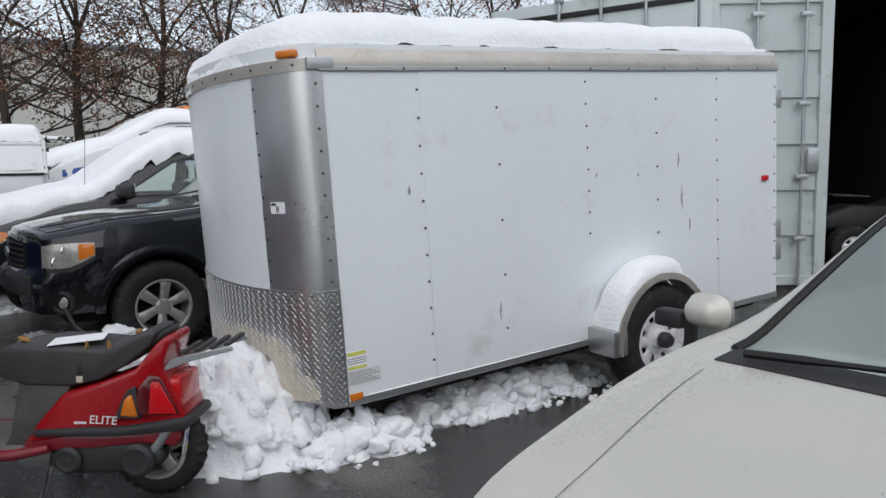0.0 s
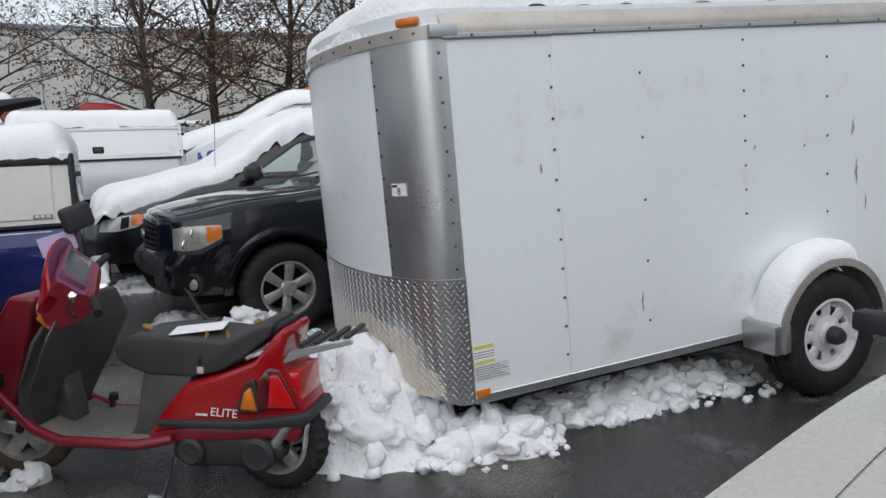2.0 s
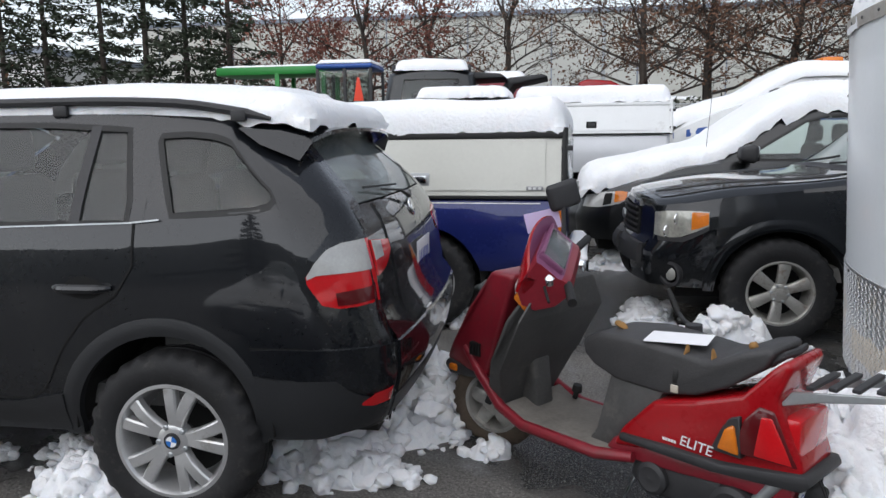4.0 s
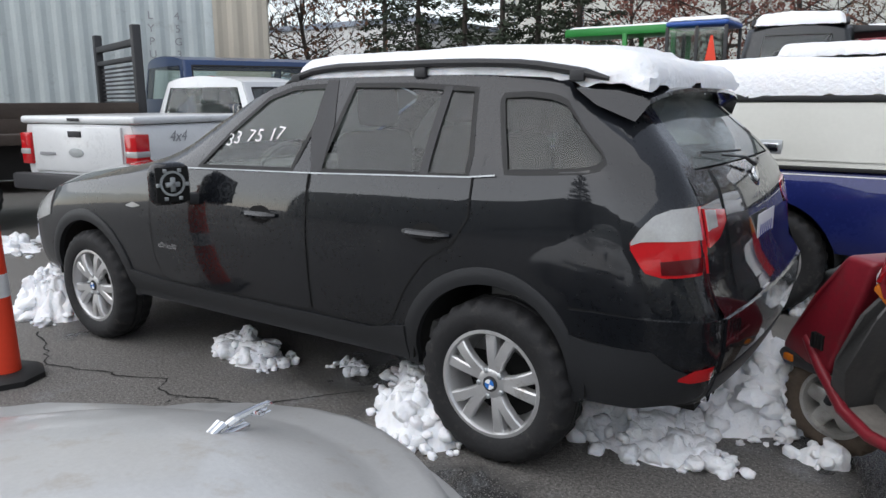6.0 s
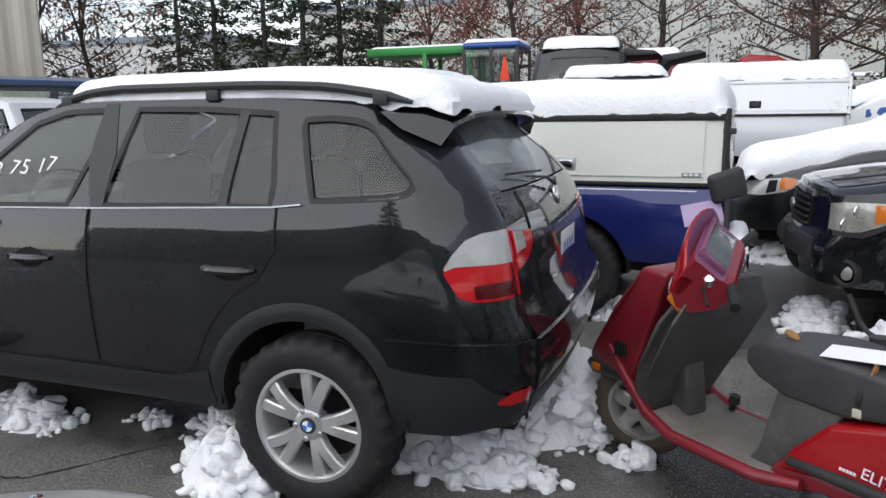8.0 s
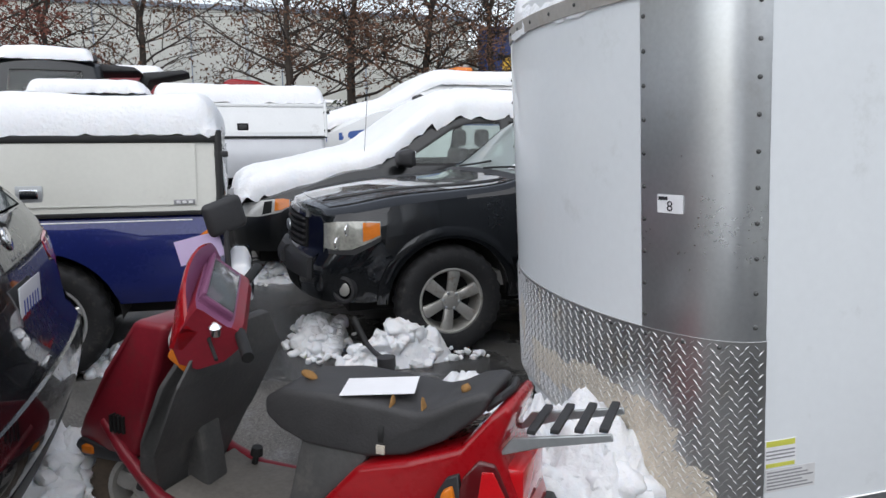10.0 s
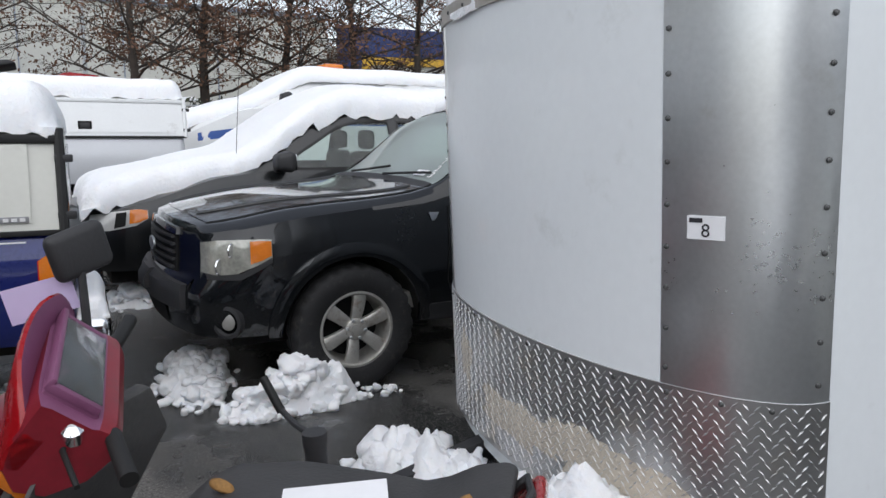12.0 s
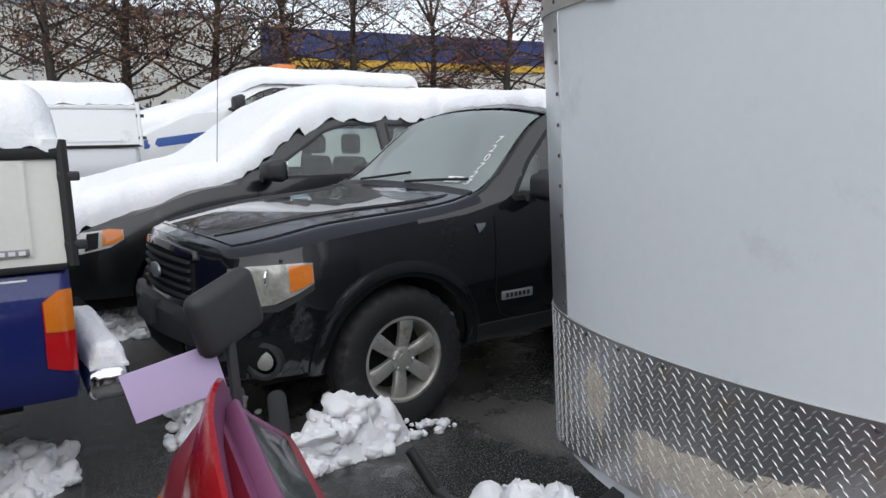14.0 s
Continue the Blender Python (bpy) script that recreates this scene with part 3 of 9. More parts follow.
def wheel(parent, x, y, R, width, rim_r, style, side=-1, tyre="tyre", alloy="alloy", spin=0.0, nuts=False):
    """A wheel whose face looks along side * y."""
    w = new("wheel")
    w.parent = parent
    w.matrix_local = Matrix.Translation((x, y, R)) @ Matrix.Rotation(radians(spin), 4, "Y")
    h = width / 2
    f = side
    bm = bmesh.new()
    sh = 0.035
    prof = [(rim_r - 0.004, -h * 0.80), (rim_r + 0.012, -h * 0.92), (rim_r + (R - rim_r) * 0.5, -h * 1.0), (R - 0.03, -h * 0.93), (R - 0.010, -h * 0.80), (R, -h * 0.6)]
    prof += [(R, -h * 0.22), (R - 0.009, -h * 0.2), (R - 0.009, -h * 0.12), (R, -h * 0.1)]
    prof = prof + [(r, -yy) for r, yy in prof[::-1]]
    tv = revolve(bm, prof, 112)
    for k in range(112):
        if k % 4 < 2:
            for i in (4, 5, len(prof) - 6, len(prof) - 5):
                v = tv[k * len(prof) + i]
                q = math.hypot(v.co.x, v.co.z)
                v.co.x *= (q - 0.011) / q
                v.co.z *= (q - 0.011) / q
    bmesh.ops.recalc_face_normals(bm, faces=bm.faces)
    part("tyre", bm, tyre, w)
    bm = bmesh.new()
    yo = f * h * 0.78
    lip = [(rim_r + 0.004, yo), (rim_r + 0.006, yo + f * 0.008), (rim_r - 0.010, yo + f * 0.010), (rim_r - 0.020, yo - f * 0.006), (rim_r - 0.03, yo - f * 0.10), (rim_r - 0.05, yo - f * 0.14)]
    revolve(bm, lip, 48)
    hubr = 0.062

    def spoke(a0, a1, w0, w1, r0, r1, d0=0.0, d1=-0.012, th=0.028):
        secs = []
        for t in (0, 0.35, 0.7, 1):
            r, a, wd = r0 + (r1 - r0) * t, a0 + (a1 - a0) * t, w0 + (w1 - w0) * t
            dish = d0 + (d1 - d0) * t + 0.012 * math.sin(t * math.pi)
            c, u = Vector((r * math.cos(a), 0, r * math.sin(a))), Vector((-math.sin(a), 0, math.cos(a)))
            ring = []
            for e, dy in ((-1, -th), (-0.94, -0.006), (-0.7, 0), (0.7, 0), (0.94, -0.006), (1, -th)):
                p = c + u * (wd / 2 * e)
                p.y = yo + f * (dish + dy)
                ring.append(bm.verts.new(p))
            secs.append(ring)
        for a_, b_ in zip(secs, secs[1:]):
            for j in range(5):
                bm.faces.new((a_[j], a_[j + 1], b_[j + 1], b_[j]))
    if style == "twin":
        for k in range(5):
            a = radians(90 + 72 * k)
            for e in (-1, 1):
                spoke(a + e * radians(7), a + e * radians(13.5), 0.040, 0.052, 0.045, rim_r - 0.004, -0.006, -0.002, 0.034)
    elif style == "six":
        for k in range(6):
            a = radians(30 + 60 * k)
            spoke(a, a, 0.062, 0.088, 0.05, rim_r - 0.006, -0.018, -0.006)
    elif style == "five":
        for k in range(5):
            a = radians(90 + 72 * k)
            spoke(a, a, 0.07, 0.06, 0.05, rim_r - 0.006)
    elif style == "steel":
        # a pressed disc with round holes
        nh, seg = 8, 48
        for k in range(nh):
            a = radians(360 / nh * k)
            spoke(a, a, 0.055, 0.085, 0.085, rim_r - 0.01, -0.03, -0.03, 0.01)
        revolve(bm, [(rim_r - 0.012, yo - f * 0.028), (rim_r - 0.045, yo - f * 0.026), (rim_r - 0.048, yo - f * 0.05)], 48)
        revolve(bm, [(0.105, yo - f * 0.05), (0.10, yo - f * 0.024), (0.05, yo - f * 0.02), (0.045, yo - f * 0.03)], 40)
    revolve(bm, [(hubr, yo - f * 0.05), (hubr, yo - f * 0.006), (hubr - 0.008, yo + f * 0.0), (0.034, yo + f * 0.001), (0.002, yo + f * 0.001)], 28)
    bmesh.ops.recalc_face_normals(bm, faces=bm.faces)
    part("rim", bm, alloy, w)
    bm = bmesh.new()
    revolve(bm, [(rim_r - 0.03, yo - f * 0.125), (0.02, yo - f * 0.12)], 32)
    bmesh.ops.recalc_face_normals(bm, faces=bm.faces)
    part("brake_drum", bm, "dark", w)
    if nuts:
        n = 6 if style == "six" else 5
        me = None
        for k in range(n):
            a = radians(90 + 360 / n * (k + 0.5))
            if me is None:
                bm = bmesh.new()
                revolve(bm, [(0.011, yo - f * 0.02), (0.011, yo + f * 0.002), (0.007, yo + f * 0.006), (0.001, yo + f * 0.006)], 8)
                bmesh.ops.recalc_face_normals(bm, faces=bm.faces)
                nut = part("wheel_nut", bm, "galv", w)
                me = nut.data
            else:
                nut = new("wheel_nut", me)
                nut.parent = w
            nut.location = (0.055 * math.cos(a), 0, 0.055 * math.sin(a))
    cap = bmesh.new()
    revolve(cap, [(0.032, yo), (0.031, yo + f * 0.006), (0.001, yo + f * 0.008)], 24)
    bmesh.ops.recalc_face_normals(cap, faces=cap.faces)
    cc = part("centre_cap", cap, "black_plastic" if style in ("steel", "twin") else alloy, w)
    if style == "twin":
        for k in range(4):
            bm = bmesh.new()
            c0 = bm.verts.new((0, yo + f * 0.0095, 0))
            arc_ = [bm.verts.new((0.021 * math.cos(radians(a_)), yo + f * 0.0095, 0.021 * math.sin(radians(a_)))) for a_ in np.linspace(90 * k, 90 * k + 90, 7)]
            for u_, v_ in zip(arc_, arc_[1:]):
                bm.faces.new((c0, v_, u_) if f < 0 else (c0, u_, v_))
            part("cap_quarter", bm, "white_ink" if k % 2 else "cap_blue", cc)
    return w


def well(body, parent, xc, zc, r, depth=0.3):
    """Dark wheel housings on both sides."""
    for s in (-1, 1):
        bm = bmesh.new()
        y1 = s * (body.width(xc) * 0.985 - 0.02)
        y0 = s * (body.width(xc) - depth - 0.1)
        prev = None
        for k in range(25):
            a = math.pi * k / 24
            p = [bm.verts.new((xc - (r + 0.004) * math.cos(a), y, max(zc + (r + 0.004) * math.sin(a), 0.2))) for y in (y0, y1)]
            if prev:
                bm.faces.new((prev[0], prev[1], p[1], p[0]))
            prev = p
        c = bm.verts.new((xc, y0, 0.2))
        vs = [v for v in bm.verts if abs(v.co.y - y0) < 1e-5 and v is not c]
        for a, b in zip(vs, vs[1:]):
            bm.faces.new((c, a, b))
        bmesh.ops.recalc_face_normals(bm, faces=bm.faces)
        part("wheel_housing", bm, "underbody", parent)


def underside(body, parent, z0, z1, x0=0.25, x1=None):
    bm = bmesh.new()
    x1 = x1 or body.L - 0.25
    w = body.width(body.L / 2) - 0.36
    box(bm, x0, x1, -w, w, z0, z1)
    part("underbody", bm, "underbody", parent)


def seats(parent, x, y, z, mat_="seat_fabric", h=0.62):
    bm = bmesh.new()
    box(bm, x - 0.25, x + 0.27, y - 0.25, y + 0.25, z, z + 0.16, 0.05, seg=3)
    box(bm, x + 0.2, x + 0.34, y - 0.25, y + 0.25, z + 0.1, z + h, 0.06, seg=3)
    box(bm, x + 0.24, x + 0.34, y - 0.13, y + 0.13, z + h + 0.02, z + h + 0.21, 0.045, seg=3)
    part("seat", bm, mat_, parent)


def steering(parent, x, y, z):
    bm = bmesh.new()
    pts = [(x + 0.06 * math.sin(a), y + 0.185 * math.cos(a), z + 0.175 * math.sin(a)) for a in np.linspace(0, 2 * math.pi, 25)]
    tube(bm, pts, 0.014, 6, False)
    tube(bm, [(x - 0.02, y - 0.17, z), (x - 0.02, y + 0.17, z)], 0.02, 6)
    tube(bm, [(x - 0.25, y, z - 0.1), (x, y, z)], 0.03, 8)
    part("steering_wheel", bm, "interior", parent)


def snow_cap(name, zf, x0, x1, y0, y1, T, label, m=None, parent=None, edge=0.14, seed=0, n=(70, 34), jag=0.03, lump=0.02, ends=(1, 1), hang=0.02, narrow=None):
    """A blanket of snow over the surface zf(x, y), with rounded, ragged edges."""
    bm = bmesh.new()
    nx, ny = n
    rnd = Vector((seed * 7.3, seed * 3.1, seed * 1.7))
    grid, base = [], []
    for i in range(nx + 1):
        row, brow = [], []
        for j in range(ny + 1):
            a, b = -1 + 2 * i / nx, -1 + 2 * j / ny
            # finer steps towards the rim
            a = math.copysign(1 - (1 - abs(a)) ** 1.5, a)
            b = math.copysign(1 - (1 - abs(b)) ** 1.5, b)
            lx, ly = (x1 - x0) / 2, (y1 - y0) / 2
            x, y = (x0 + x1) / 2 + a * lx, (y0 + y1) / 2 + b * ly
            if narrow:
                y = (y0 + y1) / 2 + (y - (y0 + y1) / 2) * narrow(x)
            # ragged outline
            e = max(abs(a), abs(b)) ** 4
            jx = noise.noise(Vector((y * 5, x * 2, 1.3)) + rnd) + 0.6 * noise.noise(Vector((y * 17, x * 9, 4.1)) + rnd)
            jy = noise.noise(Vector((x * 5, y * 2, 8.3)) + rnd) + 0.6 * noise.noise(Vector((x * 17, y * 9, 2.1)) + rnd)
            x += jx * jag * e * (1 if abs(a) > 0.7 else 0)
            y += jy * jag * e
            # distance to the rim, with round corners
            dx, dy = (1 - abs(a)) * lx, (1 - abs(b)) * ly
            if dx < edge and dy < edge:
                d = edge - min(edge, math.hypot(edge - dx, edge - dy))
            else:
                d = min(dx, dy)
            t = min(d / edge, 1)
            prof = math.sqrt(max(0, 1 - (1 - t) ** 2.2))
            z = zf(x, y)
            big = noise.noise(Vector((x * 1.6, y * 1.6, 0.2)) + rnd)
            sm = noise.noise(Vector((x * 9, y * 9, 3.2)) + rnd) + 0.5 * noise.noise(Vector((x * 23, y * 23, 5.2)) + rnd)
            th = T * prof * (1 + 0.16 * big) + lump * sm * (0.35 + 0.65 * (1 - t)) * min(1, prof * 3)
            row.append(bm.verts.new((x, y, z + max(th, 0.004))))
            brow.append((x, y, z))
        grid.append(row)
        base.append(brow)
    for i in range(nx):
        for j in range(ny):
            bm.faces.new((grid[i][j], grid[i + 1][j], grid[i + 1][j + 1], grid[i][j + 1]))
    # the rim hangs a little over the edge
    loop = [(i, 0) for i in range(nx)] + [(nx, j) for j in range(ny)] + [(i, ny) for i in range(nx, 0, -1)] + [(0, j) for j in range(ny, 0, -1)]
    skirt = []
    for i, j in loop:
        x, y, z = base[i][j]
        k = noise.noise(Vector((x * 11, y * 11, 7.7)) + rnd)
        skirt.append(bm.verts.new((x, y, z - hang * (0.7 + k))))
    for k in range(len(loop)):
        (i, j), (p, q) = loop[k], loop[(k + 1) % len(loop)]
        bm.faces.new((grid[p][q], grid[i][j], skirt[k], skirt[(k + 1) % len(loop)]))
    bmesh.ops.recalc_face_normals(bm, faces=bm.faces)
    ob = part(name, bm, "snow", parent, sharp=80)
    if m is not None:
        ob.matrix_world = m
    tagged(ob, label, "snow")
    return ob


def mirror_pod(parent, m, size=(0.13, 0.24, 0.16), glass=True, paint="black_plastic", broken=False):
    bm = bmesh.new()
    sx, sy, sz = size
    box(bm, -sx / 2, sx / 2, -sy / 2, sy / 2, -sz / 2, sz / 2, 0.05, seg=4)
    for v in bm.verts:
        if v.co.x < 0:
            v.co.y *= 0.82
            v.co.z *= 0.8
        v.co = m @ v.co
    pod = part("mirror", bm, paint, parent)
    bm = bmesh.new()
    box(bm, sx / 2 - 0.004, sx / 2 + 0.004, -sy / 2 + 0.02, sy / 2 - 0.02, -sz / 2 + 0.02, sz / 2 - 0.02, 0.003, m=m)
    part("mirror_glass" if glass else "mirror_back", bm, "chrome" if glass else "dark", pod)
    bm = bmesh.new()
    box(bm, -0.04, 0.02, sy / 2 - 0.01, sy / 2 + 0.10, -sz / 2 - 0.01, -sz / 2 + 0.05, 0.015, m=m)
    part("mirror_arm", bm, "black_plastic", pod)
    return pod


def nominal(body, xa, z):
    """The station whose flank point at height z lies at xa."""
    lo, hi = 0.0, body.L
    for _ in range(30):
        mid = (lo + hi) / 2
        if body.warp(mid, z) < xa:
            lo = mid
        else:
            hi = mid
    return (lo + hi) / 2


def columns(body, cols):
    return [(nominal(body, x, (a + b) / 2), a, b) for x, a, b in cols]


def panes(body, parent, windows, glass, names=None, both=True):
    for i, w in enumerate(windows):
        for s in (-1, 1) if both else (-1,):
            g = glass[i] if isinstance(glass, (list, tuple)) else glass
            p = part("window", body.patch(w, -0.008, s=s, n=14), g, parent)
            p.visible_shadow = False
            bm = bmesh.new()
            lows = [(c[0], c[1]) for c in w]
            highs = [(c[0], c[2]) for c in w]
            body.seam(bm, lows + highs[::-1] + [lows[0]], 0.022, 0.001, s)
            part("window_seal", bm, "rubber", p)


def screen_glass(body, parent, x0, x1, name="windscreen", glass="glass_clear"):
    p = part(name, body.roof_patch(x0, x1, -0.935, 0.935, -0.004), glass, parent)
    p.visible_shadow = False
    return p


def door(body, parent, poly, handle=None, s=-1, paint="black_paint"):
    """A door skin a little proud of the shell, with its shut line and handle."""
    d = part("door", body.patch(poly, 0.003, n=24, k=9, s=s, thick=0.01), paint, parent)
    bm = bmesh.new()
    lows, highs = [(c[0], c[1]) for c in poly], [(c[0], c[2]) for c in poly]
    body.seam(bm, [highs[0]] + lows + [highs[-1]], 0.008, 0.0035, s)
    part("shut_line", bm, "dark", d)
    if handle:
        hx, hz = handle
        p = body.side(hx, hz, 0, s)
        bm = bmesh.new()
        prev = None
        for k in range(25):
            a = k / 24 * 2 * math.pi
            q = [bm.verts.new(body.side(hx + r * math.cos(a) * 0.075, hz + 0.004 + r * math.sin(a) * 0.042, o, s)) for r, o in ((1, 0.005), (0.75, 0.004), (0.02, 0.0035))]
            if prev:
                for j in range(2):
                    bm.faces.new((prev[j], prev[j + 1], q[j + 1], q[j]))
            prev = q
        part("handle_recess", bm, "dark", d)
        bm = bmesh.new()
        pts = [(p.x + t * 0.11, p.y + s * (0.008 + 0.030 * (1 - t ** 4)), hz + 0.006) for t in np.linspace(-1, 1, 11)]
        tube(bm, pts, [0.010, 0.014] + [0.017] * 7 + [0.014, 0.010], 8)
        part("handle", bm, paint, d)
    return d


def plate(parent, m, chars, strip=None):
    bm = bmesh.new()
    box(bm, -0.152, 0.152, -0.076, 0.076, -0.002, 0.002, 0.001)
    for v in bm.verts:
        v.co = m @ v.co
    p = part("licence_plate", bm, "plate_white", parent)
    for i in range(chars):
        bm = bmesh.new()
        x = -0.10 + 0.2 * i / max(chars - 1, 1)
        box(bm, x - 0.006, x + 0.006, -0.02, 0.028, 0.002, 0.0035, m=m)
        part("character_bar", bm, "blue_ink", p)
    if strip:
        bm = bmesh.new()
        box(bm, -0.03, 0.03, -0.068, -0.042, 0.002, 0.003, m=m)
        part("sticker", bm, strip, p)
    return p


def bmw():
    car = thing("suv", pose(-3.62, 0.925, 0), "black compact SUV with alloy wheels and a broken wing mirror", "car")
    B = Body(4.565, 0.36, [(0.825, 0.36, 0.385), (3.62, 0.36, 0.385)],
             [(0, 0.80), (0.5, 0.92), (1.2, 1.02), (1.74, 1.085), (2.67, 1.11), (3.7, 1.15), (4.1, 1.18), (4.565, 1.18)],
             [(0, 0.87), (0.6, 0.92), (2, 0.925), (4, 0.92), (4.565, 0.885)],
             [(0, 0.82, 0.66), (0.3, 0.94, 0.70), (0.8, 1.02, 0.76), (1.35, 1.09, 0.82), (1.6, 1.155, 0.80), (1.96, 1.345, 0.74), (2.25, 1.485, 0.69), (2.5, 1.528, 0.67), (3.2, 1.530, 0.66), (3.9, 1.50, 0.645), (4.3, 1.465, 0.64), (4.565, 1.435, 0.62)],
             [(0, 0.84), (0.15, 0.93), (0.5, 1.03), (1.30, 1.14), (1.40, 1.175), (2.05, 1.54), (2.3, 1.58), (3.0, 1.592), (4.0, 1.555), (4.565, 1.49)],
             [(0.2, 0.12), (0.4, 0.02), (0.6, 0.0), (0.75, 0.04), (0.85, 0.12), (1.0, 0.3)],
             [(0.25, -0.26), (0.45, -0.16), (0.6, -0.13), (0.69, -0.13), (0.75, -0.17), (0.95, -0.21), (1.12, -0.26), (1.2, -0.32), (1.5, -0.60), (1.62, -0.66)], rt=0.34, bow=(0.06, 0.035))
    wf = columns(B, [(1.88, 1.10, 1.104), (2.05, 1.108, 1.28), (2.25, 1.112, 1.44), (2.40, 1.115, 1.485), (2.54, 1.118, 1.492), (2.655, 1.44, 1.494)])
    wr = columns(B, [(2.715, 1.122, 1.13), (2.775, 1.124, 1.494), (3.10, 1.132, 1.49), (3.42, 1.138, 1.47), (3.49, 1.14, 1.22)])
    wq = columns(B, [(3.555, 1.42, 1.445), (3.66, 1.165, 1.45), (3.76, 1.17, 1.44), (3.86, 1.178, 1.415), (3.93, 1.186, 1.365), (3.985, 1.197, 1.30), (4.02, 1.22, 1.25)])
    wins = [wf, wr, wq]
    part("body", B.shell(wins, [(1.42, 2.12)], (1.19, 1.43, 0.86)), "black_paint_worn", car)
    panes(B, car, wins, ["glass", "glass_dark", "glass_dark"])
    screen_glass(B, car, 1.42, 2.12)
    rw = part("rear_window", B.end_patch(1, [(-0.87, 1.185, 1.434), (0, 1.185, 1.434), (0.87, 1.185, 1.434)], -0.004), "glass_dusty", car)
    rw.visible_shadow = False
    # divider and glossy pillars between the side windows
    for s in (-1, 1):
        part("window_divider", B.patch(columns(B, [(3.265, 1.135, 1.485), (3.305, 1.135, 1.485)]), 0.002, n=3, s=s, thick=0.012), "black_plastic", car)
        part("pillar_trim", B.patch(columns(B, [(2.60, 1.30, 1.52), (2.665, 1.118, 1.518), (2.73, 1.122, 1.32)]), 0.003, n=5, s=s, thick=0.006), "black_plastic", car)
        bm = bmesh.new()
        B.seam(bm, [(1.80, 1.093), (2.67, 1.112), (3.5, 1.14), (3.62, 1.152)], 0.0055, 0.009, s)
        part("belt_moulding", bm, "galv", car)
    # doors
    door(B, car, [(1.49, 0.62, 1.02), (1.53, 0.50, 1.04), (1.60, 0.475, 1.06), (1.8, 0.47, 1.085), (2.60, 0.475, 1.105), (2.655, 0.49, 1.108)], (2.36, 0.90), paint="black_paint_worn")
    door(B, car, [(2.67, 0.49, 1.108), (2.72, 0.475, 1.11), (3.06, 0.475, 1.12), (3.13, 0.52, 1.125), (3.22, 0.68, 1.13), (3.32, 0.80, 1.134), (3.45, 0.88, 1.14), (3.52, 0.99, 1.143)], (3.33, 0.905), paint="black_paint_worn")
    # cladding
    for s in (-1, 1):
        part("sill_cladding", B.patch([(1.24, 0.345, 0.49), (1.5, 0.345, 0.465), (3.0, 0.345, 0.46), (3.2, 0.345, 0.50)], 0.016, n=20, s=s, thick=0.03), "grey_cladding", car)
        for xc in (0.825, 3.62):
            part("wheel_arch_trim", arch_band(B, xc, 0.36, 0.378, 0.445, 0.012, s, -5, 185, 0.33), "grey_cladding", car)
        part("bumper_cladding", B.patch([(4.00, 0.36, 0.60), (4.10, 0.345, 0.585), (4.36, 0.345, 0.58), (4.44, 0.36, 0.52), (4.565, 0.38, 0.47)], 0.012, n=14, s=s, thick=0.02), "grey_cladding", car)
        bm = bmesh.new()
        B.seam(bm, [(3.98, 0.70), (4.2, 0.70), (4.56, 0.68)], 0.008, 0.003, s)
        part("bumper_seam", bm, "dark", car)
        part("bumper_corner", B.patch([(3.99, 0.60, 0.695), (4.10, 0.60, 0.70), (4.44, 0.54, 0.695), (4.565, 0.49, 0.69)], 0.010, n=16, s=s, thick=0.02), "black_paint_worn", car)
        # tail lamps: clear upper lens over red
        tl = part("tail_lamp", B.patch([(4.33, 0.93, 0.955), (4.38, 0.855, 1.0), (4.44, 0.84, 1.045), (4.50, 0.84, 1.065), (4.565, 0.845, 1.07)], 0.008, n=14, s=s, thick=0.03), "red_lens", car)
        part("clear_lens", B.patch([(4.335, 0.947, 0.957), (4.38, 0.96, 1.002), (4.44, 0.962, 1.047), (4.50, 0.962, 1.067), (4.563, 0.962, 1.072)], 0.0115, n=12, s=s, thick=0.004), "clear_lens", tl)
        part("brake_lens", B.patch([(4.44, 0.85, 0.895), (4.50, 0.85, 0.90), (4.563, 0.855, 0.905)], 0.0105, n=8, s=s, thick=0.004), "red_lens_dark", tl)
        part("reflector", B.patch([(4.47, 0.475, 0.485), (4.51, 0.465, 0.515), (4.56, 0.47, 0.525)], 0.014, n=6, s=s, thick=0.004), "red_lens", car)
        part("indicator", B.patch([(1.27, 0.86, 0.865), (1.33, 0.855, 0.885), (1.40, 0.868, 0.872)], 0.006, n=6, s=s, thick=0.004), "clear_lens", car)
    # bumper step, tailgate and its lamps
    for q0, q1 in ((-0.985, -0.72), (0.72, 0.985)):
        g = [(q0, 0.93, 1.06), ((q0 + q1) / 2, 0.95, 1.05), (q1, 1.0, 1.04)]
        if q0 > 0:
            g = [(q0, 1.0, 1.04), ((q0 + q1) / 2, 0.95, 1.05), (q1, 0.93, 1.06)]
        t = part("tailgate_lamp", B.end_patch(1, g, 0.008, 8, 5, 0.02), "red_lens", car)
        s_ = 1 if q0 > 0 else -1
        g2 = sorted([(s_ * 0.984, 0.985, 1.058), (s_ * 0.93, 0.99, 1.055), (s_ * 0.86, 0.99, 1.048)])
        part("clear_lens", B.end_patch(1, g2, 0.011, 8, 4, 0.004), "clear_lens", t)
    gate = part("tailgate", B.end_patch(1, [(-0.70, 0.74, 1.175), (0, 0.74, 1.175), (0.70, 0.74, 1.175)], 0.006, 16, 10, 0.02), "black_paint_worn", car)
    part("bumper_step", B.end_patch(1, [(-1.0, 0.49, 0.69), (0, 0.49, 0.69), (1.0, 0.49, 0.69)], 0.010, 18, 8, 0.03), "black_paint_worn", car)
